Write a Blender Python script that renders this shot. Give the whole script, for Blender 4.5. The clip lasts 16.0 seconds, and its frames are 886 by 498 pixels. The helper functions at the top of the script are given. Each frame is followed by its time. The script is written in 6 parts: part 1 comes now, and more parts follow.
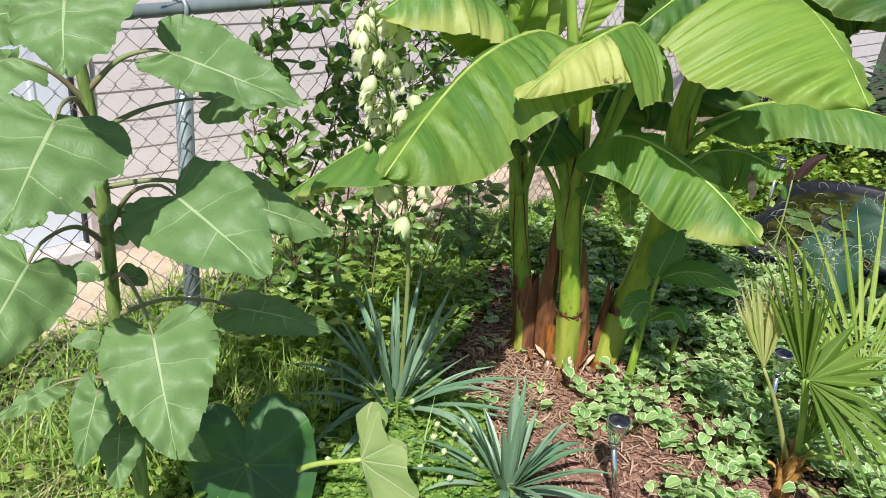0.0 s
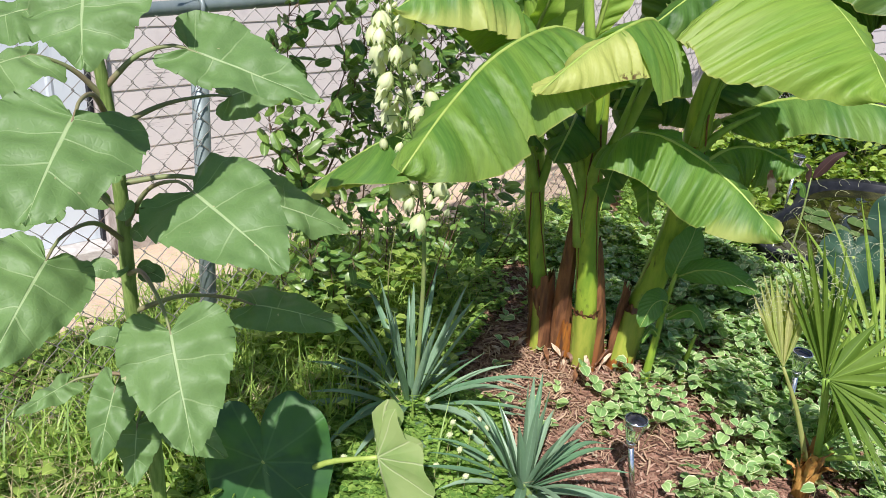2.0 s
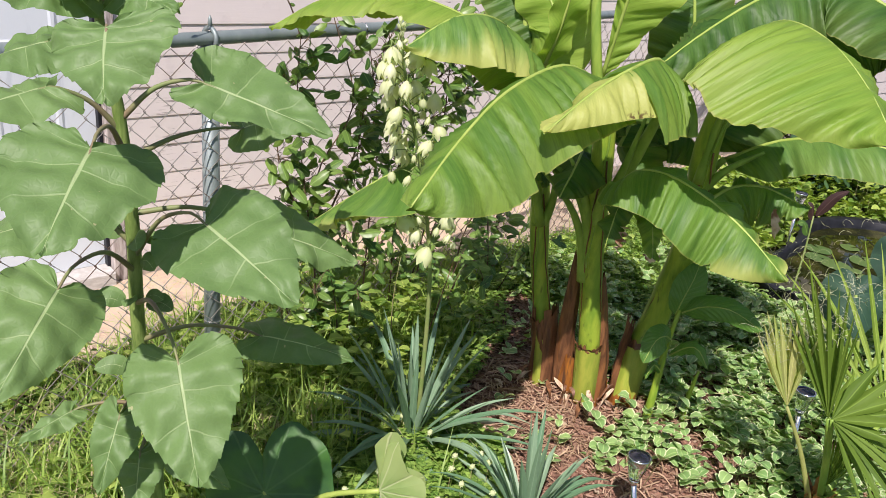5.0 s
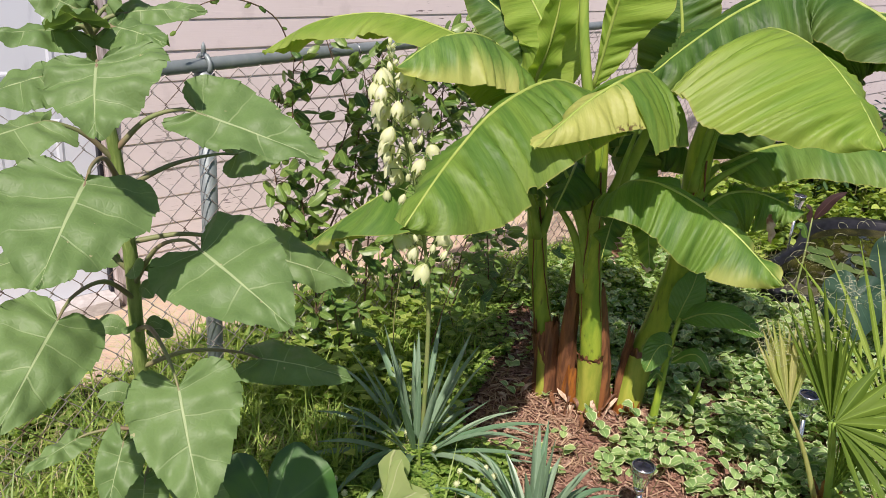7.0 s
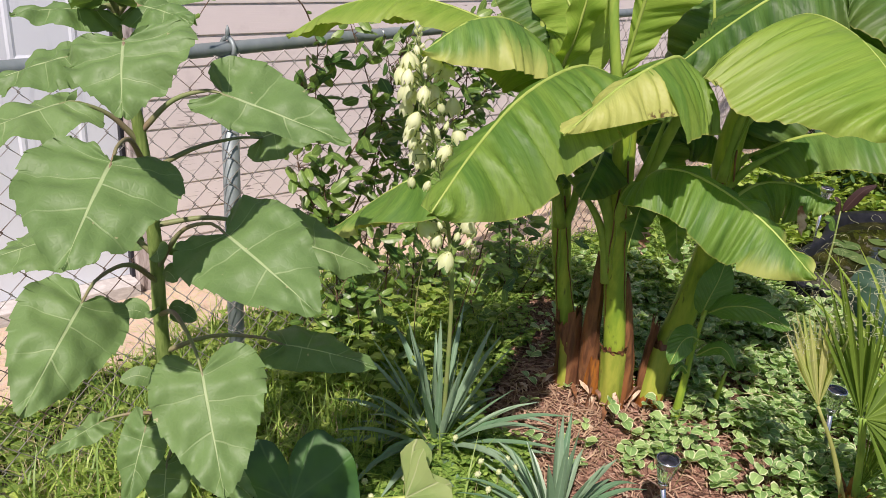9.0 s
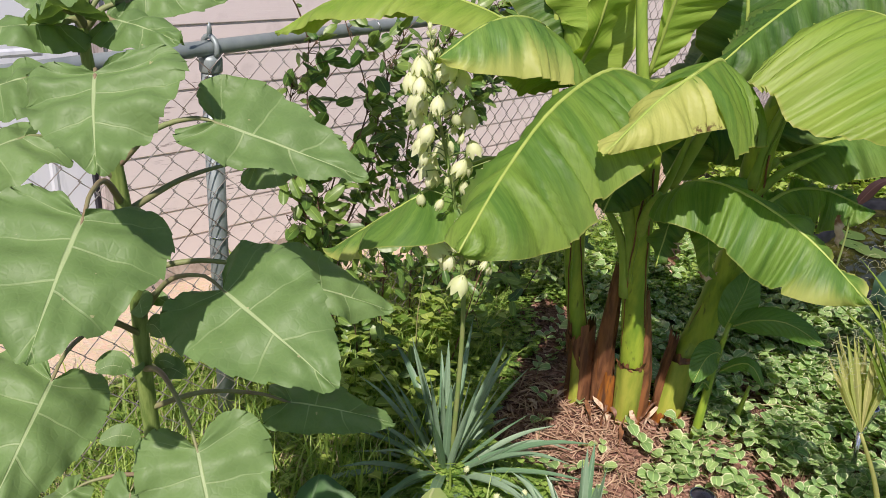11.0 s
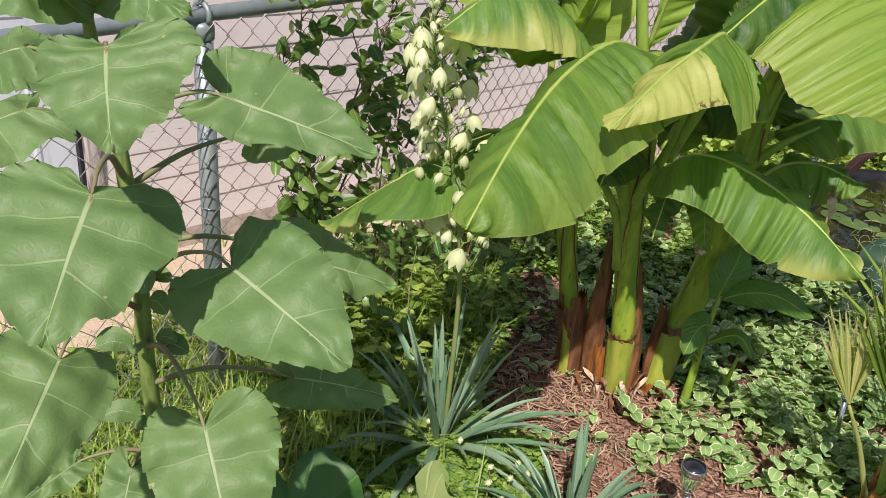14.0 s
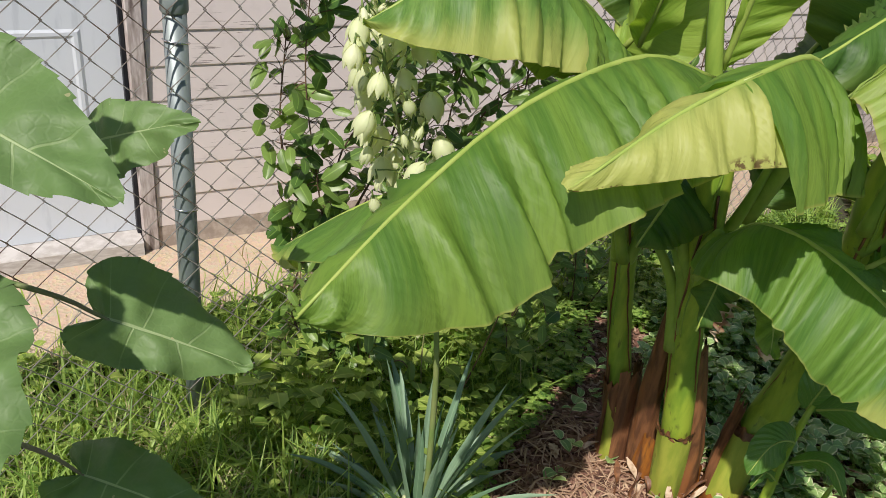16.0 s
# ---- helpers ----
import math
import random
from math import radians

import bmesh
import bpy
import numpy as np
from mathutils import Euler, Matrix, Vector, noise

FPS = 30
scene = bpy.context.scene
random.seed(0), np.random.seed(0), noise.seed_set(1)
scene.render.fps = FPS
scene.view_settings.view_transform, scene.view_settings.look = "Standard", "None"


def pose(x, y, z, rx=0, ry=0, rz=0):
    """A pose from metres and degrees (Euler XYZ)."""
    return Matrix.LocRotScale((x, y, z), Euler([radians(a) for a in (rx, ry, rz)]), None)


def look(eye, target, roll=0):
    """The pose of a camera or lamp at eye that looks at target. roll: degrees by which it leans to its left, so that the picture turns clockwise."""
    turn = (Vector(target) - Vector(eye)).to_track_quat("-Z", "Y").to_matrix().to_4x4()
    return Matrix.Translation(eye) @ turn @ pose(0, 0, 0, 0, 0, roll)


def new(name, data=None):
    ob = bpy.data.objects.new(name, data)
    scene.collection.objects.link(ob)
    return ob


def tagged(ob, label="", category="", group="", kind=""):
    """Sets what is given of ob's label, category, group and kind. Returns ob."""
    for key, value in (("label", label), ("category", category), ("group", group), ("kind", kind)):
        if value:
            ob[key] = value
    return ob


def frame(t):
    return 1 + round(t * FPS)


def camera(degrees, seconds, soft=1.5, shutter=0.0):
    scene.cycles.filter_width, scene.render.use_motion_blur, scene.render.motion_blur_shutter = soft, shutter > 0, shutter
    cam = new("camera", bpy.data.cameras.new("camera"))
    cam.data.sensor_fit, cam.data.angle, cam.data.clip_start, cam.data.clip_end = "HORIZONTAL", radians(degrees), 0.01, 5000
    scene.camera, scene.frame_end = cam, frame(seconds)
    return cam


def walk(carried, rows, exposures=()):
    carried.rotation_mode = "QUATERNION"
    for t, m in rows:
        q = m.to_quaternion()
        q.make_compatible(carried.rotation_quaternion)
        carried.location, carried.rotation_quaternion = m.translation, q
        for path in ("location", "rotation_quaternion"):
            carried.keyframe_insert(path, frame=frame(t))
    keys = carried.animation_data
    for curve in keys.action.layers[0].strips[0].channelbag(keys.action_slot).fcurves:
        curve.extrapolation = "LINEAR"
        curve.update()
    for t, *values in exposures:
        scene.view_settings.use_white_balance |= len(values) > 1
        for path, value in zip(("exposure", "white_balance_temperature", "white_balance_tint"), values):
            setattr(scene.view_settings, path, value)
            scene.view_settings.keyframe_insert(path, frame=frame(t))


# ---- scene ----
cam = camera(58.1, 16.0, 0.45)
PATH = [
    (0, (0.177, 0.12, 1.655), (0.128, 1.929, 0.803), 6.2),
    (0.5, (0.17, 0.121, 1.668), (0.109, 1.924, 0.803), 5.8),
    (1, (0.162, 0.114, 1.639), (0.092, 1.92, 0.783), 6.1),
    (1.5, (0.166, 0.118, 1.655), (0.089, 1.921, 0.792), 5.7),
    (2, (0.171, 0.125, 1.646), (0.088, 1.931, 0.789), 5.8),
    (2.5, (0.166, 0.121, 1.649), (0.091, 1.93, 0.799), 6.1),
    (3, (0.161, 0.121, 1.645), (0.095, 1.935, 0.805), 6.6),
    (3.5, (0.162, 0.124, 1.651), (0.097, 1.942, 0.819), 6.9),
    (4, (0.155, 0.125, 1.655), (0.088, 1.948, 0.836), 7.5),
    (6.5, (0.161, 0.105, 1.673), (0.034, 1.948, 0.906), 4.9),
    (7, (0.176, 0.109, 1.678), (0.067, 1.954, 0.914), 4.6),
    (7.5, (0.184, 0.094, 1.676), (0.098, 1.944, 0.923), 4.7),
    (8, (0.185, 0.103, 1.676), (0.101, 1.953, 0.921), 4.9),
    (8.5, (0.18, 0.106, 1.67), (0.07, 1.951, 0.906), 5.1),
    (9, (0.155, 0.13, 1.66), (0.007, 1.962, 0.87), 4.8),
    (9.2, (0.152, 0.134, 1.662), (-0.017, 1.961, 0.867), 4.7),
    (11.3, (0.032, 0.383, 1.68), (-0.022, 2.192, 0.828), 5.1),
    (11.5, (0.032, 0.391, 1.678), (-0.004, 2.198, 0.821), 5.3),
    (12, (0.031, 0.398, 1.673), (0.027, 2.2, 0.805), 5.7),
    (12.5, (0.02, 0.387, 1.674), (0.058, 2.187, 0.803), 6.0),
    (13, (0.006, 0.385, 1.669), (0.07, 2.181, 0.79), 6.3),
    (13.5, (-0.011, 0.373, 1.671), (0.053, 2.164, 0.782), 6.4),
    (14, (-0.013, 0.371, 1.686), (-0.029, 2.149, 0.772), 6.0),
    (14.5, (0.078, 0.442, 1.671), (-0.081, 2.204, 0.738), 5.5),
    (15, (0.23, 0.564, 1.673), (-0.029, 2.301, 0.717), 5.6),
    (15.5, (0.292, 0.726, 1.646), (-0.024, 2.449, 0.681), 6.4),
    (16, (0.337, 0.899, 1.635), (-0.09, 2.587, 0.652), 7.1),
]
walk(cam, [(t, look(eye, target, roll)) for t, eye, target, roll in PATH],
     exposures=[(0, 0.52, 6000, 14), (3.5, 0.52, 6120, 16), (7, 0.30, 6540, 24), (9, 0.30, 6540, 24), (13.5, 0.26, 6430, 21), (15.5, 0.18, 6420, 18), (16, 0.10, 6420, 15)])

# ---------------------------------------------------------------- light
SUN_WAY = Vector((0.12, 0.80, -1.0)).normalized()
world = bpy.data.worlds.new("sky")
scene.world = world
world.use_nodes = True
wn = world.node_tree
sky = wn.nodes.new("ShaderNodeTexSky")
sky.sky_type, sky.sun_disc = "NISHITA", False
sky.sun_elevation = math.asin(-SUN_WAY.z)
sky.sun_rotation = math.atan2(-SUN_WAY.x, -SUN_WAY.y)
wn.nodes["Background"].inputs["Strength"].default_value = 0.086
wn.links.new(sky.outputs[0], wn.nodes["Background"].inputs["Color"])
sun = new("sun", bpy.data.lights.new("sun", "SUN"))
sun.data.energy, sun.data.angle, sun.data.color = 5.0, radians(0.8), (1.0, 0.94, 0.84)
sun.rotation_mode = "QUATERNION"
sun.rotation_quaternion = SUN_WAY.to_track_quat("-Z", "Y")

R = random.Random(7)


# ---------------------------------------------------------------- mesh helpers
def V(*a):
    return np.array(a, float)


def unit(a):
    return a / (np.linalg.norm(a) + 1e-12)


class Sheet:
    """Collects vertices, faces and uvs of one mesh."""

    def __init__(self):
        self.v, self.f, self.uv, self.mi = [], [], [], []

    def add(self, verts, faces, uvs=None, mi=0):
        k = len(self.v)
        self.v.extend(tuple(map(float, p)) for p in verts)
        self.f.extend(tuple(k + i for i in f) for f in faces)
        self.uv.extend(uvs if uvs is not None else [(0.0, 0.0)] * len(verts))
        self.mi.extend([mi] * len(faces))
        return self

    def grid(self, P, UV=None, mi=0, close=False):
        n, m = len(P), len(P[0])
        verts = [p for row in P for p in row]
        uvs = [q for row in UV for q in row] if UV is not None else None
        faces = []
        for i in range(n - 1):
            for j in range(m if close else m - 1):
                a, b = i * m + j, i * m + (j + 1) % m
                faces.append((a, b, b + m, a + m))
        return self.add(verts, faces, uvs, mi)

    def tube(self, pts, radii, sides=8, caps=True, mi=0, flat=1.0):
        pts = [V(*p) for p in pts]
        if not hasattr(radii, "__len__"):
            radii = [radii] * len(pts)
        P, UV, ref = [], [], None
        for i, p in enumerate(pts):
            t = unit(pts[min(i + 1, len(pts) - 1)] - pts[max(i - 1, 0)])
            if ref is None:
                ref = V(1, 0, 0) if abs(t[0]) < 0.8 else V(0, 1, 0)
            a = unit(ref - t * (ref @ t))
            b = np.cross(t, a)
            ref = a
            P.append([p + radii[i] * (a * math.cos(q) + flat * b * math.sin(q)) for q in np.arange(sides) * math.tau / sides])
            UV.append([(j / sides, i / max(1, len(pts) - 1)) for j in range(sides)])
        k = len(self.v)
        self.grid(P, UV, mi, True)
        if caps:
            self.f.append(tuple(k + j for j in reversed(range(sides))))
            self.f.append(tuple(k + (len(pts) - 1) * sides + j for j in range(sides)))
            self.mi += [mi, mi]
        return self

    def lathe(self, prof, o=(0, 0, 0), sides=20, mi=0, caps=True):
        P = [[(o[0] + r * math.cos(q), o[1] + r * math.sin(q), o[2] + z) for q in np.arange(sides) * math.tau / sides] for r, z in prof]
        k = len(self.v)
        self.grid(P, None, mi, True)
        if caps:
            self.f.append(tuple(k + j for j in reversed(range(sides))))
            self.f.append(tuple(k + (len(prof) - 1) * sides + j for j in range(sides)))
            self.mi += [mi, mi]
        return self

    def box(self, o, ax, ay, az, x0, x1, y0, y1, z0, z1, bev=0.0, mi=0):
        """A box in a frame (origin and axes), with chamfered long edges when bev is given."""
        o, ax, ay, az = V(*o), V(*ax), V(*ay), V(*az)
        if bev <= 0:
            c = [o + ax * x + ay * y + az * z for x in (x0, x1) for y in (y0, y1) for z in (z0, z1)]
            return self.add(c, [(0, 1, 3, 2), (4, 6, 7, 5), (0, 4, 5, 1), (2, 3, 7, 6), (0, 2, 6, 4), (1, 5, 7, 3)], None, mi)
        ring = [(y0 + bev, z0), (y1 - bev, z0), (y1, z0 + bev), (y1, z1 - bev), (y1 - bev, z1), (y0 + bev, z1), (y0, z1 - bev), (y0, z0 + bev)]
        P = [[o + ax * x + ay * y + az * z for y, z in ring] for x in (x0, x1)]
        k = len(self.v)
        self.grid(P, None, mi, True)
        self.f += [tuple(k + j for j in reversed(range(8))), tuple(k + 8 + j for j in range(8))]
        self.mi += [mi, mi]
        return self

    def mesh(self, name, mats, smooth=True, origin=(0, 0, 0)):
        me = bpy.data.meshes.new(name)
        o = V(*origin)
        me.from_pydata([tuple(V(*p) - o) for p in self.v], [], self.f)
        lay = me.uv_layers.new(name="UVMap")
        idx = np.empty(len(me.loops), int)
        me.loops.foreach_get("vertex_index", idx)
        lay.data.foreach_set("uv", np.array(self.uv, float)[idx].ravel())
        for m in (mats if isinstance(mats, (list, tuple)) else [mats]):
            me.materials.append(m)
        me.polygons.foreach_set("material_index", self.mi)
        me.polygons.foreach_set("use_smooth", [smooth] * len(me.polygons))
        me.update()
        return me


ORG = {}


def thing(name, base, label, category, group="", kind=""):
    """A top-level thing: an Empty at its base, to which parts are hung."""
    ob = new(name)
    ob.location = base
    ob.empty_display_size = 0.05
    ORG[ob.name] = tuple(base)
    return tagged(ob, label, category, group, kind)


def part(name, sheet, mat, parent, label="", smooth=True, kind=""):
    """One mesh in world places, hung under a thing or a part."""
    o = ORG[parent.name]
    ob = new(name, sheet.mesh(name, mat, smooth, o))
    ob.parent = parent
    ORG[ob.name] = o
    return tagged(ob, label, kind=kind)


def piece(name, me, parent, m, label=""):
    """A part that shares its mesh with others, at the world pose m."""
    ob = new(name, me)
    ob.parent = parent
    ob.matrix_basis = Matrix.Translation(-Vector(ORG[parent.name])) @ m
    ORG[ob.name] = ORG[parent.name]
    return tagged(ob, label)


def solid(name, sheet, mat, label, category, smooth=True, kind="", origin=(0, 0, 0)):
    """A thing that is one mesh."""
    ob = new(name, sheet.mesh(name, mat, smooth, origin))
    ob.location = origin
    ORG[ob.name] = tuple(origin)
    return tagged(ob, label, category, kind=kind)


def spline(ctrl, n):
    """n points of a Catmull-Rom curve through ctrl, evenly spaced."""
    c = [V(*p) for p in ctrl]
    c = [2 * c[0] - c[1]] + c + [2 * c[-1] - c[-2]]
    out = []
    for i in range(1, len(c) - 2):
        for t in np.linspace(0, 1, 16, endpoint=False):
            a, b, d, e = c[i - 1], c[i], c[i + 1], c[i + 2]
            out.append(0.5 * (2 * b + (d - a) * t + (2 * a - 5 * b + 4 * d - e) * t * t + (3 * b - a - 3 * d + e) * t ** 3))
    out.append(c[-2])
    out = np.array(out)
    s = np.r_[0, np.cumsum(np.linalg.norm(np.diff(out, axis=0), axis=1))]
    q = np.linspace(0, s[-1], n)
    return np.stack([np.interp(q, s, out[:, k]) for k in range(3)], 1)


def leaf(ctrl, up, wl, wr, prof, fl=20, fr=20, n=20, m=5, ripple=0.0, rfreq=5.0, serr=0.0, sfreq=14, tears=(), seed=0, pleat=0.0, span=(0.0, 1.0)):
    """A leaf blade along the midrib ctrl. up: the side that faces up; wl, wr: half widths to the left and right of the
    midrib, looking to the tip; fl, fr: degrees by which the halves droop; tears: (side, v, depth, wide); span: the stretch
    of the midrib that carries blade."""
    sh = Sheet()
    C = spline(ctrl, 240)
    at = np.linspace(span[0], span[1], n)
    C = np.stack([np.interp(at, np.linspace(0, 1, 240), C[:, k]) for k in range(3)], 1)
    rr = random.Random(seed)
    ph = [rr.uniform(0, 6.28) for _ in range(4)]
    P, UV = [], []
    for i in range(n):
        v = at[i]
        t = unit(C[min(i + 1, n - 1)] - C[max(i - 1, 0)])
        s = unit(np.cross(t, unit(V(*up))))
        nn = np.cross(s, t)
        row, uvr = {0: C[i]}, {0: (0.5, v)}
        for sg, w0, fold in ((-1, wl, fl), (1, wr, fr)):
            w = w0 * prof(v)
            w *= 1 + 0.05 * math.sin(9 * v + ph[0] * sg)
            tooth = serr * (((v * sfreq + 0.9 * noise.noise(Vector((v * 8, sg * 3.0 + seed, 0.0)))) % 1.0) - 0.35) * min(1, 6 * (1 - v))
            for sd, tv, td, tw in tears:
                if sd == sg and abs(v - tv) < tw:
                    w *= 1 - td * (1 - abs(v - tv) / tw)
            p = C[i].copy()
            for j in range(1, m + 1):
                q = j / m
                a = radians(fold * (0.35 + 0.65 * q) + (7 * math.sin(4 * v + ph[1] + sg) if fold > 30 else 0))
                p = p + w / m * (1 if j < m else 1 + m * tooth) * (sg * s * math.cos(a) - nn * math.sin(a))
                wob = ripple * q * math.sin(math.tau * rfreq * v + ph[2] + sg) + 0.4 * ripple * q * math.sin(math.tau * rfreq * 2.3 * v + ph[3])
                if pleat:
                    vs = v - 0.07 * q
                    ridge = abs((vs * 12.0 + 1.6 * noise.noise(Vector((vs * 6, seed * 2.1 + sg, 0.0)))) % 1.0 - 0.5) * 4 - 1
                    ridge *= 0.45 + 0.75 * noise.noise(Vector((vs * 9, seed + sg, 3.0)))
                    small = abs((vs * 31.0 + 1.8 * noise.noise(Vector((vs * 13, seed * 1.1 + sg, 5.0)))) % 1.0 - 0.5) * 4 - 1
                    ridge += 0.30 * small * (0.4 + 0.8 * noise.noise(Vector((vs * 8, seed - sg, 9.0))))
                    wob += pleat * min(1, 2.5 * q) * (0.72 * ridge + 0.55 * noise.noise(Vector((vs * 11, seed * 3.7 + sg, 0.0))) + 0.24 * noise.noise(Vector((vs * 42, seed * 1.3 + sg, 7.0))))
                row[sg * j] = p + nn * wob * (math.cos(a)) + sg * s * wob * math.sin(a)
                uvr[sg * j] = (0.5 + 0.5 * sg * q, v)
        P.append([row[j] for j in range(-m, m + 1)])
        UV.append([uvr[j] for j in range(-m, m + 1)])
    sh.grid(P, UV)
    return sh


def oblong(v):
    """Banana blade: narrows quickly at the base, long parallel sides, blunt tip."""
    return min(1, (max(v, 0) / 0.16) ** 0.6) * max(0.0, 1 - max(0, (v - 0.62) / 0.38) ** 2.2) ** 0.8 + 0.01


def wedge(v):
    """A blade that tapers evenly to its tip."""
    return min(1, (max(v, 0) / 0.14) ** 0.6) * min(1.0, 1.62 * (1 - v)) ** 0.9 + 0.01


def ovate(v):
    return 1.9 * (v + 0.01) ** 0.62 * max(0.0, 1 - v) ** 0.62 * (1.1 - 0.25 * v) + 0.004


def strap(v):
    return min(1, 0.55 + 1.4 * v) * max(0.0, 1 - v ** 3.2) + 0.01


# ---------------------------------------------------------------- materials
def nodes(name):
    m = bpy.data.materials.new(name)
    m.use_nodes = True
    return m, m.node_tree, m.node_tree.nodes["Principled BSDF"]


def N(nt, kind, *links, **props):
    """A node with its inputs set: links are (input, value or socket)."""
    n = nt.nodes.new("ShaderNode" + kind)
    for k, v in props.items():
        setattr(n, k, v)
    for key, val in links:
        if isinstance(val, bpy.types.NodeSocket):
            nt.links.new(val, n.inputs[key])
        else:
            n.inputs[key].default_value = val
    return n


def math_(nt, op, a, b=0.0, c=0.0):
    return N(nt, "Math", (0, a), (1, b), (2, c), operation=op).outputs[0]


def mix(nt, fac, a, b, blend="MIX"):
    n = nt.nodes.new("ShaderNodeMix")
    n.data_type, n.blend_type = "RGBA", blend
    for key, val in ((0, fac), (6, a), (7, b)):
        if isinstance(val, bpy.types.NodeSocket):
            nt.links.new(val, n.inputs[key])
        else:
            n.inputs[key].default_value = (*val, 1) if hasattr(val, "__len__") and len(val) == 3 else val
    return n.outputs[2]


def step(nt, x, lo, hi):
    return N(nt, "MapRange", (0, x), (1, lo), (2, hi), (3, 0.0), (4, 1.0), interpolation_type="SMOOTHSTEP").outputs[0]


def noisy(nt, scale, vec=None, detail=4.0, rough=0.55):
    n = N(nt, "TexNoise", ("Scale", scale), ("Detail", detail), ("Roughness", rough))
    if vec is not None:
        nt.links.new(vec, n.inputs["Vector"])
    return n.outputs["Fac"]


def coords(nt, which="Object", scale=(1, 1, 1)):
    tc = nt.nodes.new("ShaderNodeTexCoord")
    return N(nt, "Mapping", ("Vector", tc.outputs[which]), ("Scale", scale)).outputs[0]


def bump(nt, bsdf, height, strength=0.3, dist=0.01):
    b = N(nt, "Bump", ("Height", height), ("Strength", strength), ("Distance", dist))
    nt.links.new(b.outputs[0], bsdf.inputs["Normal"])


def leafy(nt, bsdf, col, thin=0.35, glow=(1.25, 1.3, 0.45)):
    """Mixes light that shines through the blade with the blade's own surface."""
    nt.links.new(col, bsdf.inputs["Base Color"])
    tr = N(nt, "BsdfTranslucent", ("Color", mix(nt, 1.0, col, glow, "MULTIPLY")))
    mx = N(nt, "MixShader", (0, thin), (1, bsdf.outputs[0]), (2, tr.outputs[0]))
    nt.links.new(mx.outputs[0], nt.nodes["Material Output"].inputs[0])


def uv_split(nt):
    uv = N(nt, "UVMap", uv_map="UVMap")
    s = N(nt, "SeparateXYZ", (0, uv.outputs[0]))
    across = math_(nt, "ABSOLUTE", math_(nt, "MULTIPLY_ADD", s.outputs[0], 2.0, -1.0))
    return uv.outputs[0], s.outputs[0], s.outputs[1], across


def banana_leaf_mat(name, green, pale, yellow=0.0, dry=0.0, ystart=-1.0):
    m, nt, b = nodes(name)
    uv, u, v, across = uv_split(nt)
    rnd = N(nt, "ObjectInfo").outputs["Random"]
    slant = math_(nt, "MULTIPLY_ADD", across, -0.10, v)
    st = N(nt, "CombineXYZ", (0, math_(nt, "MULTIPLY_ADD", rnd, 50.0, math_(nt, "MULTIPLY", slant, 11.0))), (1, math_(nt, "MULTIPLY", u, 0.4))).outputs[0]
    bands = noisy(nt, 1.0, st, 2.0)
    fine = noisy(nt, 7.0, st, 3.0)
    # broad bands put the lit and shaded sides of the pleats into the colour
    col = mix(nt, math_(nt, "MULTIPLY_ADD", step(nt, bands, 0.40, 0.60), 0.7, 0.15), green, pale)
    thread = noisy(nt, 24.0, st, 2.0)
    col = mix(nt, math_(nt, "MULTIPLY", step(nt, fine, 0.45, 0.70), 0.5), col, pale)
    col = mix(nt, math_(nt, "MULTIPLY", step(nt, fine, 0.48, 0.30), 0.30), col, tuple(0.65 * c for c in green))
    col = mix(nt, math_(nt, "MULTIPLY", step(nt, thread, 0.45, 0.66), 0.24), col, tuple(0.65 * c for c in green))
    if yellow:
        edge = math_(nt, "ADD", math_(nt, "MULTIPLY", across, 0.6), math_(nt, "MULTIPLY", noisy(nt, 1.6, st), 0.6))
        amt = math_(nt, "MULTIPLY", step(nt, edge, 0.50 - 0.35 * (yellow > 0.82), 0.85 - 0.35 * (yellow > 0.82)), yellow)
        if ystart > 0:
            amt = math_(nt, "MULTIPLY", amt, step(nt, math_(nt, "ADD", v, math_(nt, "MULTIPLY", fine, 0.06)), ystart, ystart + 0.06))
        col = mix(nt, amt, col, (0.50, 0.53, 0.15))
    if dry:
        spots = math_(nt, "MULTIPLY", step(nt, noisy(nt, 75, coords(nt), 5.0), 0.52, 0.60), step(nt, math_(nt, "ADD", across, noisy(nt, 7, coords(nt))), 1.38, 1.52))
        col = mix(nt, math_(nt, "MULTIPLY", spots, dry), col, (0.13, 0.07, 0.03))
    rim = step(nt, across, 0.972, 1.0)
    col = mix(nt, math_(nt, "MULTIPLY", rim, 0.45), col, (0.44, 0.40, 0.12))
    b.inputs["Roughness"].default_value = 0.50
    b.inputs["Specular IOR Level"].default_value = 0.38
    ribs = math_(nt, "SINE", math_(nt, "MULTIPLY", slant, 520.0))
    bump(nt, b, math_(nt, "ADD", math_(nt, "MULTIPLY", ribs, 0.02), math_(nt, "ADD", math_(nt, "MULTIPLY", bands, 1.6), math_(nt, "MULTIPLY_ADD", thread, 0.08, math_(nt, "MULTIPLY", fine, 0.4)))), 0.55, 0.006)
    leafy(nt, b, col, 0.42)
    return m


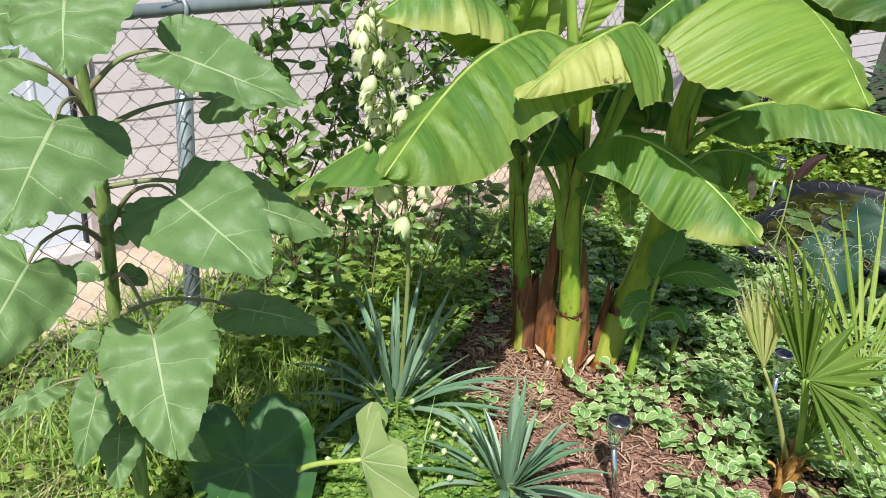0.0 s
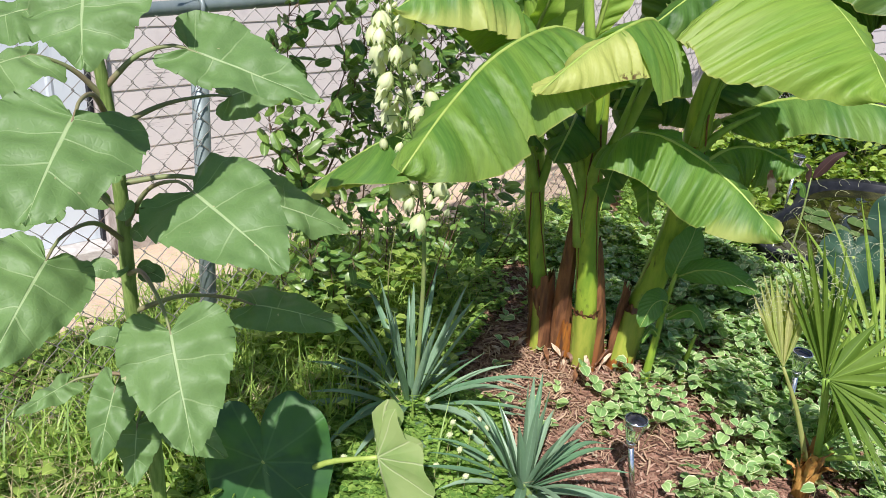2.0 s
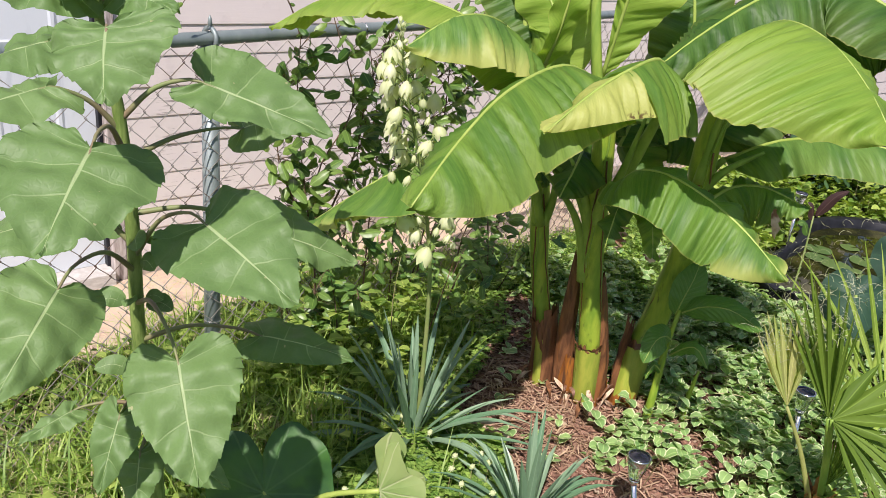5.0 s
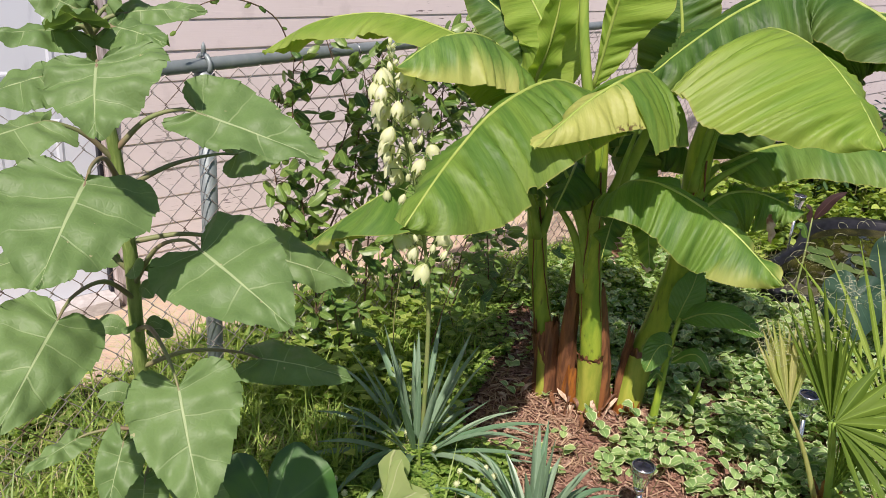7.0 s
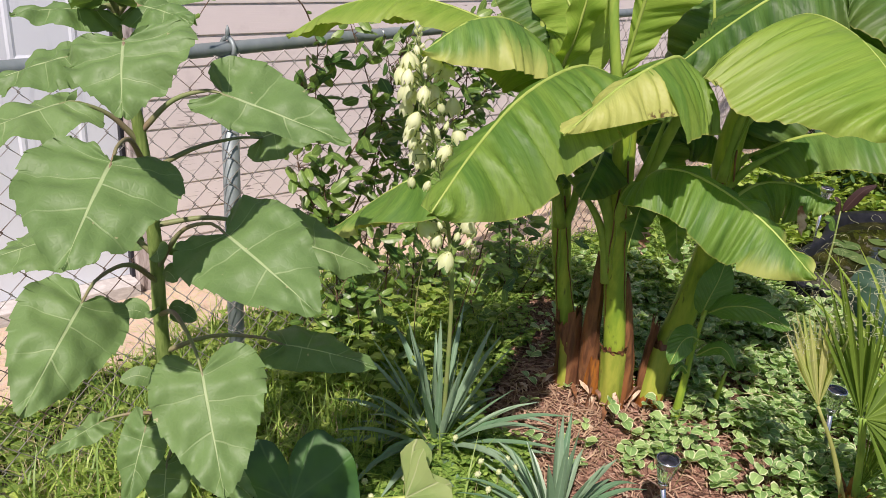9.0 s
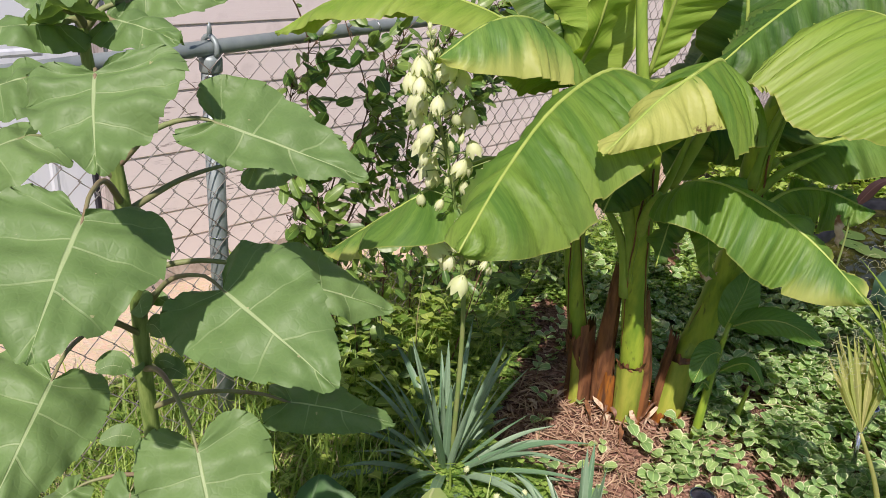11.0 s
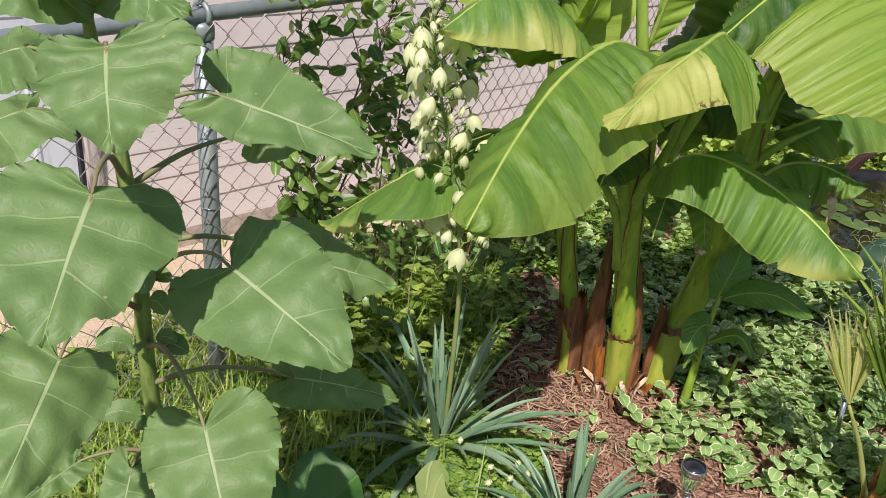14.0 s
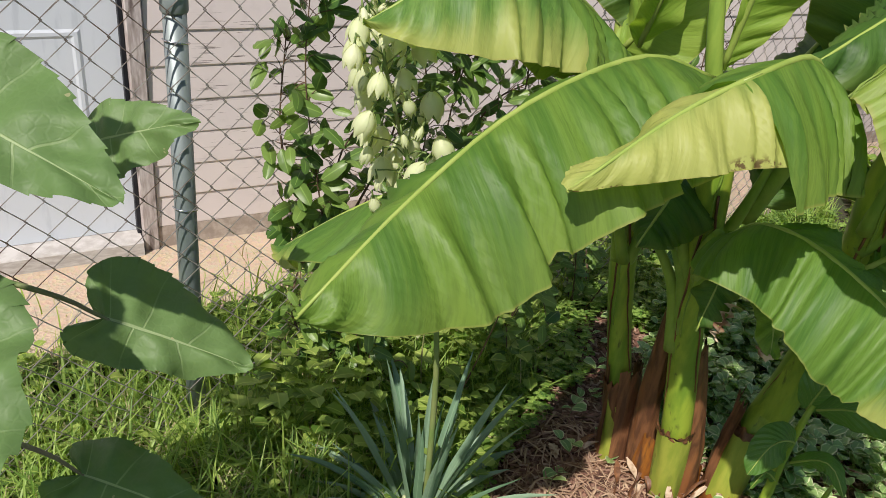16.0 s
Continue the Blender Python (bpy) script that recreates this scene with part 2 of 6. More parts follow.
def veined_mat(name, green, vein, side=7.0, slope=0.42, thin=0.3, mottle=None, rough=0.5, pale=None, puff=0.4):
    """A leaf with a midrib and side veins that run forwards."""
    m, nt, b = nodes(name)
    uv, u, v, across = uv_split(nt)
    rnd = N(nt, "ObjectInfo").outputs["Random"]
    n1 = noisy(nt, 38.0, coords(nt), 4.0)
    col = mix(nt, n1, tuple(c * 0.86 for c in green), tuple(c * 1.12 for c in green))
    if pale is not None:
        col = mix(nt, math_(nt, "MULTIPLY", rnd, 0.6), col, pale)
    if mottle is not None:
        col = mix(nt, math_(nt, "MULTIPLY", step(nt, noisy(nt, 9, coords(nt)), 0.52, 0.72), 0.5), col, mottle)
    ph = math_(nt, "FRACT", math_(nt, "MULTIPLY", math_(nt, "SUBTRACT", v, math_(nt, "MULTIPLY", math_(nt, "POWER", across, 0.8), slope)), side))
    d = math_(nt, "ABSOLUTE", math_(nt, "SUBTRACT", ph, 0.5))
    sidev = math_(nt, "SUBTRACT", 1.0, step(nt, d, 0.012, 0.045))
    mid = math_(nt, "SUBTRACT", 1.0, step(nt, across, 0.012, 0.04))
    lines = math_(nt, "MAXIMUM", mid, math_(nt, "MULTIPLY", sidev, math_(nt, "SUBTRACT", 0.7, math_(nt, "MULTIPLY", across, 0.5))))
    col = mix(nt, lines, col, vein)
    b.inputs["Roughness"].default_value = rough
    h = math_(nt, "ADD", math_(nt, "MULTIPLY", math_(nt, "SINE", math_(nt, "MULTIPLY", ph, math.pi)), -1.0), math_(nt, "MULTIPLY", n1, 0.8))
    bump(nt, b, math_(nt, "SUBTRACT", h, lines), puff, 0.006)
    leafy(nt, b, col, thin)
    return m


def sunflower_mat(name, green, pale, vein):
    """Dull hairy blade whose uv runs along its side veins: pale midrib and side veins, a net of fine ones between."""
    m, nt, b = nodes(name)
    uv, u, v, across = uv_split(nt)
    rnd = N(nt, "ObjectInfo").outputs["Random"]
    oc = coords(nt)
    n1 = noisy(nt, 30.0, oc, 4.0)
    col = mix(nt, n1, tuple(c * 0.84 for c in green), tuple(c * 1.14 for c in green))
    col = mix(nt, math_(nt, "MULTIPLY", rnd, 0.6), col, pale)
    col = mix(nt, math_(nt, "MULTIPLY", step(nt, noisy(nt, 7.0, oc), 0.45, 0.75), 0.35), col, tuple(c * 0.8 for c in green))
    half = math_(nt, "GREATER_THAN", u, 0.5)
    run = math_(nt, "ADD", v, math_(nt, "MULTIPLY", noisy(nt, 16.0, oc, 1.0), 0.035))
    ph = math_(nt, "FRACT", math_(nt, "ADD", math_(nt, "MULTIPLY", run, 4.6), math_(nt, "MULTIPLY", half, 0.22)))
    d = math_(nt, "ABSOLUTE", math_(nt, "SUBTRACT", ph, 0.5))
    thick = math_(nt, "MULTIPLY_ADD", across, -0.020, 0.034)
    sidev = math_(nt, "SUBTRACT", 1.0, step(nt, math_(nt, "DIVIDE", d, thick), 0.35, 1.0))
    mid = math_(nt, "SUBTRACT", 1.0, step(nt, across, 0.014, 0.036))
    mid = math_(nt, "MULTIPLY", mid, step(nt, v, 0.20, 0.30))
    lines = math_(nt, "MAXIMUM", mid, math_(nt, "MULTIPLY", sidev, math_(nt, "SUBTRACT", 0.60, math_(nt, "MULTIPLY", across, 0.50))))
    col = mix(nt, lines, col, vein)
    net = nt.nodes.new("ShaderNodeTexVoronoi")
    net.feature = "DISTANCE_TO_EDGE"
    net.inputs["Scale"].default_value = 85.0
    nt.links.new(oc, net.inputs["Vector"])
    cell = step(nt, net.outputs["Distance"], 0.0, 0.20)
    col = mix(nt, math_(nt, "MULTIPLY", math_(nt, "SUBTRACT", 1.0, cell), 0.035), col, vein)
    holes = step(nt, noisy(nt, 55.0, oc, 2.0), 0.745, 0.765)
    col = mix(nt, math_(nt, "MULTIPLY", holes, 0.7), col, (0.42, 0.40, 0.22))
    b.inputs["Roughness"].default_value = 0.52
    b.inputs["Specular IOR Level"].default_value = 0.35
    h = math_(nt, "ADD", math_(nt, "MULTIPLY", n1, 0.5), math_(nt, "MULTIPLY", cell, 0.08))
    bump(nt, b, math_(nt, "SUBTRACT", h, math_(nt, "MULTIPLY", lines, 0.7)), 0.40, 0.005)
    leafy(nt, b, col, 0.27)
    return m


def taro_mat(name, green, dark, vein, thin=0.25, rough=0.4, line=1.0):
    """Veins that fan out from where the stalk meets the blade."""
    m, nt, b = nodes(name)
    uv = N(nt, "UVMap", uv_map="UVMap")
    q = N(nt, "SeparateXYZ", (0, uv.outputs[0]))
    x = math_(nt, "SUBTRACT", q.outputs[0], 0.5)
    y = math_(nt, "SUBTRACT", q.outputs[1], 0.5)
    r = math_(nt, "SQRT", math_(nt, "ADD", math_(nt, "MULTIPLY", x, x), math_(nt, "MULTIPLY", y, y)))
    ang = math_(nt, "ABSOLUTE", math_(nt, "ARCTAN2", x, y))
    bent = math_(nt, "ADD", ang, math_(nt, "MULTIPLY", noisy(nt, 5.0, coords(nt)), 0.25))
    ph = math_(nt, "FRACT", math_(nt, "ADD", math_(nt, "MULTIPLY", bent, 1.5), 0.30))
    d = math_(nt, "MULTIPLY", math_(nt, "ABSOLUTE", math_(nt, "SUBTRACT", ph, 0.5)), r)
    sidev = math_(nt, "MULTIPLY", math_(nt, "SUBTRACT", 1.0, step(nt, d, 0.002, 0.010)), 0.6)
    mid = math_(nt, "SUBTRACT", 1.0, step(nt, math_(nt, "MULTIPLY", ang, r), 0.004, 0.014))
    lines = math_(nt, "MULTIPLY", math_(nt, "MAXIMUM", mid, sidev), line)
    n1 = noisy(nt, 26.0, coords(nt), 4.0)
    n2 = noisy(nt, 8.0, coords(nt), 3.0)
    col = mix(nt, math_(nt, "ADD", math_(nt, "MULTIPLY", step(nt, n2, 0.4, 0.62), 0.7), math_(nt, "MULTIPLY", n1, 0.3)), dark, green)
    col = mix(nt, lines, col, vein)
    b.inputs["Roughness"].default_value = rough
    bump(nt, b, math_(nt, "SUBTRACT", math_(nt, "MULTIPLY_ADD", n1, 0.5, math_(nt, "MULTIPLY", math_(nt, "SINE", math_(nt, "MULTIPLY", ph, math.pi)), -0.5)), lines), 0.35, 0.006)
    leafy(nt, b, col, thin)
    return m


def plain_leaf_mat(name, c1, c2, thin=0.3, rough=0.5, island=True, edge=None, fold=0.3, elim=0.5, spec=0.5):
    """Small leaves and blades: each with its own tint, a darker fold, and a pale rim when edge is given."""
    m, nt, b = nodes(name)
    uv, u, v, across = uv_split(nt)
    if island:
        rnd = N(nt, "NewGeometry").outputs["Random Per Island"]
    else:
        rnd = N(nt, "ObjectInfo").outputs["Random"]
    col = mix(nt, rnd, c1, c2)
    col = mix(nt, math_(nt, "MULTIPLY", noisy(nt, 60, coords(nt), 3.0), 0.35), col, tuple(0.6 * c for c in c1))
    if edge is not None:
        lim = math_(nt, "ADD", math_(nt, "MULTIPLY", noisy(nt, 45, coords(nt)), 0.35), elim - 0.1)
        col = mix(nt, step(nt, math_(nt, "SUBTRACT", across, lim), 0.0, 0.12), col, edge)
    col = mix(nt, math_(nt, "MULTIPLY", math_(nt, "SUBTRACT", 1.0, step(nt, across, 0.03, 0.12)), fold), col, tuple(min(1, 1.9 * c + 0.03) for c in c2))
    b.inputs["Roughness"].default_value = rough
    b.inputs["Specular IOR Level"].default_value = spec
    leafy(nt, b, col, thin)
    return m


def rough_mat(name, c1, c2, scale=20.0, rough=0.8, metal=0.0, bumpy=0.3, dist=0.004, stretch=(1, 1, 1), c3=None, s3=4.0, spec=0.4, lo=0.35, hi=0.65, lo3=0.5):
    m, nt, b = nodes(name)
    co = coords(nt, "Object", stretch)
    n1 = noisy(nt, scale, co, 5.0, 0.6)
    col = mix(nt, step(nt, n1, lo, hi), c1, c2)
    if c3 is not None:
        col = mix(nt, step(nt, noisy(nt, s3, co, 4.0), lo3, lo3 + 0.16), col, c3)
    nt.links.new(col, b.inputs["Base Color"])
    b.inputs["Roughness"].default_value, b.inputs["Metallic"].default_value = rough, metal
    b.inputs["Specular IOR Level"].default_value = spec
    bump(nt, b, n1, bumpy, dist)
    return m


M_banA = banana_leaf_mat("banana_leaf_green", (0.088, 0.205, 0.03), (0.195, 0.325, 0.05), 0.12)
M_banY = banana_leaf_mat("banana_leaf_yellowing", (0.20, 0.31, 0.06), (0.36, 0.44, 0.11), 0.90, 0.9)
M_banL = banana_leaf_mat("banana_leaf_lime", (0.18, 0.32, 0.04), (0.26, 0.395, 0.06), 0.2)
M_banN = banana_leaf_mat("banana_leaf_young", (0.23, 0.39, 0.05), (0.31, 0.46, 0.07), 0.1)
M_banM = banana_leaf_mat("banana_leaf_mid", (0.08, 0.19, 0.042), (0.17, 0.30, 0.065), 0.1)
M_banF = banana_leaf_mat("banana_leaf_half_yellow", (0.10, 0.23, 0.045), (0.20, 0.34, 0.07), 0.82)
# same leaf green, darkened: the shade on rear and inner leaves is in the colour
M_banShade = banana_leaf_mat("banana_leaf_shaded", (0.042, 0.115, 0.022), (0.095, 0.20, 0.036), 0.1)
M_banT = banana_leaf_mat("banana_leaf_yellow_tip", (0.085, 0.20, 0.035), (0.18, 0.315, 0.055), 0.7, 0.0, 0.78)
M_rib = rough_mat("banana_midrib", (0.24, 0.335, 0.06), (0.32, 0.40, 0.09), 14, 0.45, bumpy=0.1, stretch=(1, 1, 0.2))
M_stem = rough_mat("banana_stem", (0.15, 0.26, 0.025), (0.30, 0.39, 0.04), 7, 0.42, bumpy=0.15, stretch=(3, 3, 0.7), c3=(0.05, 0.055, 0.018), s3=17.0, lo3=0.60)
M_stemL = rough_mat("banana_petiole", (0.16, 0.275, 0.04), (0.26, 0.37, 0.06), 8, 0.42, bumpy=0.12, stretch=(3, 3, 0.7))
M_stemY = rough_mat("banana_stem_bare", (0.34, 0.36, 0.055), (0.22, 0.29, 0.035), 9, 0.45, bumpy=0.15, stretch=(3, 3, 0.6), c3=(0.12, 0.08, 0.02), s3=14.0, lo3=0.62)
M_husk = rough_mat("dry_banana_sheath", (0.085, 0.036, 0.017), (0.22, 0.098, 0.042), 13, 0.5, bumpy=0.3, dist=0.006, stretch=(4, 4, 0.4), c3=(0.26, 0.105, 0.035), s3=6, lo3=0.58)
M_paper = rough_mat("papery_dry_leaf", (0.42, 0.30, 0.19), (0.55, 0.44, 0.32), 18, 0.85, bumpy=0.5, c3=(0.20, 0.10, 0.05), s3=22)
M_sun = sunflower_mat("sunflower_leaf", (0.118, 0.210, 0.066), (0.165, 0.265, 0.092), (0.33, 0.43, 0.21))
M_sunstem = rough_mat("sunflower_stem", (0.12, 0.19, 0.04), (0.22, 0.30, 0.08), 26, 0.65, bumpy=0.5, stretch=(4, 4, 0.4))
M_petiole = rough_mat("sunflower_petiole", (0.17, 0.22, 0.08), (0.20, 0.15, 0.09), 8, 0.6, bumpy=0.2)
M_taro = taro_mat("taro_leaf", (0.06, 0.165, 0.03), (0.028, 0.09, 0.028), (0.13, 0.25, 0.08), 0.28, 0.50, 0.4)
M_taroB = taro_mat("taro_leaf_blue", (0.028, 0.075, 0.042), (0.02, 0.055, 0.035), (0.05, 0.11, 0.06), 0.2, 0.55, 0.6)
M_taroY = taro_mat("taro_leaf_fading", (0.33, 0.41, 0.16), (0.24, 0.35, 0.11), (0.54, 0.57, 0.33), 0.35, 0.5, 0.9)
M_yucca = plain_leaf_mat("yucca_blade", (0.105, 0.21, 0.11), (0.28, 0.39, 0.265), 0.12, 0.40, island=False, fold=0.12)
M_petal = plain_leaf_mat("yucca_flower", (0.64, 0.70, 0.40), (0.78, 0.80, 0.56), 0.3, 0.5, island=False, fold=0.0)
M_stalk = rough_mat("yucca_stalk", (0.15, 0.24, 0.06), (0.22, 0.26, 0.09), 12, 0.6, bumpy=0.2)
M_vine = plain_leaf_mat("vine_leaf", (0.055, 0.135, 0.025), (0.20, 0.31, 0.065), 0.28, 0.4, island=False)
M_vinestem = rough_mat("vine_stem", (0.07, 0.045, 0.025), (0.16, 0.10, 0.06), 40, 0.8)
M_grass = plain_leaf_mat("grass_blade", (0.12, 0.245, 0.034), (0.44, 0.58, 0.135), 0.40, 0.5)
M_straw = plain_leaf_mat("straw", (0.40, 0.34, 0.17), (0.60, 0.54, 0.32), 0.2, 0.6)
M_shred = plain_leaf_mat("papery_shred", (0.22, 0.11, 0.068), (0.58, 0.41, 0.28), 0.15, 0.8)
M_pad = plain_leaf_mat("lily_pad_leaf", (0.07, 0.13, 0.03), (0.14, 0.20, 0.05), 0.05, 0.4, island=False)
M_clover = plain_leaf_mat("clover_leaf", (0.095, 0.215, 0.036), (0.37, 0.53, 0.115), 0.32, 0.5)
M_weed = plain_leaf_mat("weed_leaf", (0.12, 0.235, 0.034), (0.48, 0.60, 0.135), 0.36, 0.5)
M_vinca = plain_leaf_mat("variegated_leaf", (0.19, 0.35, 0.115), (0.35, 0.50, 0.18), 0.28, 0.45, edge=(0.62, 0.68, 0.40), elim=0.68)
M_vincastem = rough_mat("creeper_stem", (0.18, 0.20, 0.07), (0.26, 0.22, 0.10), 30, 0.7)
M_palm = plain_leaf_mat("palm_segment", (0.082, 0.150, 0.018), (0.165, 0.255, 0.036), 0.34, 0.6, island=False, spec=0.2)
M_palmL = plain_leaf_mat("palm_segment_pale", (0.24, 0.36, 0.06), (0.40, 0.51, 0.13), 0.40, 0.55, island=False, spec=0.2)
M_palmD = plain_leaf_mat("palm_segment_drying", (0.34, 0.42, 0.11), (0.56, 0.53, 0.22), 0.4, 0.55, island=False)
M_fiber = rough_mat("palm_thread", (0.46, 0.48, 0.27), (0.62, 0.62, 0.42), 30, 0.6)
M_palmbase = rough_mat("palm_base", (0.36, 0.15, 0.03), (0.55, 0.31, 0.08), 22, 0.7, bumpy=0.6, stretch=(3, 3, 0.6), c3=(0.12, 0.06, 0.03), s3=12)
M_galv = rough_mat("galvanised_steel", (0.20, 0.245, 0.24), (0.28, 0.325, 0.32), 9, 0.52, 0.45, 0.06, 0.002, (1, 1, 0.25), c3=(0.24, 0.28, 0.28), s3=20)
M_wire = rough_mat("fence_wire", (0.36, 0.33, 0.30), (0.50, 0.48, 0.46), 30, 0.5, 0.6, 0.1, 0.001, c3=(0.17, 0.11, 0.08), s3=3)
M_chrome = rough_mat("brushed_chrome", (0.62, 0.62, 0.62), (0.72, 0.72, 0.72), 40, 0.22, 1.0, 0.03, 0.001)
M_cell = rough_mat("solar_cell", (0.012, 0.013, 0.018), (0.03, 0.03, 0.04), 30, 0.15, 0.0, 0.02)
M_tub = rough_mat("black_plastic", (0.008, 0.009, 0.012), (0.018, 0.019, 0.024), 18, 0.5, bumpy=0.1, spec=0.25)
M_threshold = rough_mat("weathered_sill", (0.38, 0.355, 0.33), (0.50, 0.48, 0.455), 20, 0.7, bumpy=0.2, stretch=(1, 1, 4))


def siding_mat():
    m, nt, b = nodes("painted_siding")
    rnd = N(nt, "ObjectInfo").outputs["Random"]
    co = coords(nt, "Object")
    n1 = noisy(nt, 3.0, co, 4.0)
    col = mix(nt, n1, (0.60, 0.535, 0.51), (0.70, 0.63, 0.60))
    col = mix(nt, math_(nt, "MULTIPLY", rnd, 0.35), col, (0.58, 0.53, 0.53))
    st = N(nt, "Mapping", ("Vector", co), ("Scale", (9, 9, 130))).outputs[0]
    flakes = math_(nt, "MULTIPLY", step(nt, noisy(nt, 1.0, st, 4.0), 0.62, 0.68), step(nt, noisy(nt, 1.6, co, 2.0), 0.52, 0.66))
    col = mix(nt, flakes, col, (0.15, 0.12, 0.11))
    col = mix(nt, math_(nt, "MULTIPLY", step(nt, noisy(nt, 11, co, 5.0), 0.55, 0.75), 0.25), col, (0.36, 0.31, 0.30))
    nt.links.new(col, b.inputs["Base Color"])
    b.inputs["Roughness"].default_value = 0.6
    bump(nt, b, math_(nt, "SUBTRACT", noisy(nt, 1.0, N(nt, "Mapping", ("Vector", co), ("Scale", (6, 6, 200))).outputs[0]), flakes), 0.25, 0.002)
    return m


def door_mat():
    m, nt, b = nodes("door_paint")
    co = coords(nt, "Object")
    col = mix(nt, noisy(nt, 2.5, co, 3.0), (0.55, 0.59, 0.64), (0.64, 0.68, 0.72))
    st = N(nt, "Mapping", ("Vector", co), ("Scale", (30, 30, 5))).outputs[0]
    col = mix(nt, math_(nt, "MULTIPLY", step(nt, noisy(nt, 1.0, st, 4.0), 0.55, 0.72), 0.45), col, (0.42, 0.46, 0.51))
    nt.links.new(col, b.inputs["Base Color"])
    b.inputs["Roughness"].default_value = 0.5
    return m


M_siding, M_door = siding_mat(), door_mat()
M_jamb = rough_mat("weathered_trim", (0.33, 0.28, 0.26), (0.50, 0.45, 0.43), 24, 0.75, bumpy=0.4, stretch=(3, 3, 0.5), c3=(0.13, 0.10, 0.09), s3=10)
M_conc = rough_mat("foundation", (0.30, 0.25, 0.21), (0.42, 0.36, 0.31), 25, 0.9, bumpy=0.5)


def soil_mat():
    m, nt, b = nodes("soil")
    co = coords(nt, "Object")
    col = mix(nt, noisy(nt, 9, co), (0.030, 0.026, 0.015), (0.075, 0.062, 0.035))
    col = mix(nt, step(nt, noisy(nt, 30, co, 5.0), 0.45, 0.6), col, (0.028, 0.045, 0.012))
    nt.links.new(col, b.inputs["Base Color"])
    b.inputs["Roughness"].default_value = 0.95
    bump(nt, b, noisy(nt, 45, co, 5.0), 0.8, 0.02)
    return m


def gravel_mat():
    m, nt, b = nodes("sandy_gravel")
    co = coords(nt, "Object")
    vo = N(nt, "TexVoronoi", ("Vector", co), ("Scale", 70.0))
    col = mix(nt, noisy(nt, 5, co), (0.41, 0.315, 0.225), (0.53, 0.425, 0.31))
    col = mix(nt, 0.07, col, vo.outputs["Color"], "OVERLAY")
    col = mix(nt, math_(nt, "MULTIPLY", step(nt, noisy(nt, 2.2, co, 5.0), 0.52, 0.7), 0.5), col, (0.33, 0.24, 0.17))
    nt.links.new(col, b.inputs["Base Color"])
    b.inputs["Roughness"].default_value = 0.95
    bump(nt, b, math_(nt, "ADD", vo.outputs["Distance"], noisy(nt, 120, co)), 0.5, 0.006)
    return m


def chip_mat(name):
    m, nt, b = nodes(name)
    rnd = N(nt, "NewGeometry").outputs["Random Per Island"]
    ramp = N(nt, "ValToRGB", (0, rnd))
    e = ramp.color_ramp.elements
    e[0].color, e[1].color = (0.075, 0.035, 0.024, 1), (0.56, 0.39, 0.29, 1)
    for p, c in ((0.35, (0.19, 0.092, 0.061, 1)), (0.70, (0.35, 0.195, 0.137, 1))):
        q = e.new(p)
        q.color = c
    col = mix(nt, math_(nt, "MULTIPLY", noisy(nt, 90, coords(nt)), 0.4), ramp.outputs[0], (0.05, 0.03, 0.02))
    nt.links.new(col, b.inputs["Base Color"])
    b.inputs["Roughness"].default_value = 0.9
    bump(nt, b, noisy(nt, 200, coords(nt)), 0.4, 0.002)
    return m


def water_mat():
    m, nt, b = nodes("pond_water")
    co = coords(nt)
    col = mix(nt, step(nt, noisy(nt, 5, co, 5.0), 0.42, 0.68), (0.016, 0.018, 0.005), (0.055, 0.055, 0.014))
    nt.links.new(col, b.inputs["Base Color"])
    b.inputs["Roughness"].default_value, b.inputs["IOR"].default_value = 0.03, 1.33
    bump(nt, b, noisy(nt, 6, co, 2.0), 0.03, 0.01)
    return m


def glass_mat():
    m, nt, b = nodes("clear_plastic")
    b.inputs["Base Color"].default_value = (0.93, 0.95, 0.94, 1)
    b.inputs["Roughness"].default_value, b.inputs["IOR"].default_value = 0.08, 1.45
    b.inputs["Transmission Weight"].default_value = 1.0
    return m


M_soil, M_gravel, M_chip, M_water, M_glass = soil_mat(), gravel_mat(), chip_mat("bark_chips"), water_mat(), glass_mat()
M_mulch = rough_mat("bark_mulch", (0.12, 0.056, 0.038), (0.34, 0.185, 0.13), 60, 0.95, bumpy=0.9, dist=0.015, c3=(0.28, 0.18, 0.125), s3=90)

# ---------------------------------------------------------------- lie of the land
FU = unit(V(0.563, 0.826, 0))          # along the fence
FN = V(FU[1], -FU[0], 0)               # from the fence to the garden
FO = V(-0.70, 2.40, 0)                 # the fence post
WA = V(math.cos(radians(46)), math.sin(radians(46)), 0)   # along the wall
WN = V(WA[1], -WA[0], 0)               # out of the wall
WO = V(-1.426, 3.223, -0.06)             # foot of the door jamb
UPZ = V(0, 0, 1)


def fence_side(x, y):
    """Metres in front of the fence (garden side positive)."""
    return float((V(x, y, 0) - FO) @ FN)


def wall_side(x, y):
    return float((V(x, y, 0) - V(WO[0], WO[1], 0)) @ WN)


def verge(s):
    """Width of the grass verge behind the fence, at s metres along it."""
    return float(np.interp(s, [-3, -0.3, 1.0, 1.7, 2.4, 3.2, 7], [0.50, 0.50, 0.50, 0.26, 0.04, -0.02, 0.0]))


def gz(x, y):
    """Height of the ground."""
    z = 0.02 * noise.noise(Vector((x * 1.3, y * 1.3, 0.0))) + 0.008 * noise.noise(Vector((x * 7, y * 7, 3.0)))
    z += 0.05 * math.exp(-((x - 0.6) ** 2 + (y - 2.6) ** 2) / 0.25)
    f = fence_side(x, y)
    z -= 0.05 * min(1, max(0, (0.25 - f) / 0.4))
    return z if max(abs(x), abs(y)) < 12 else 0.0


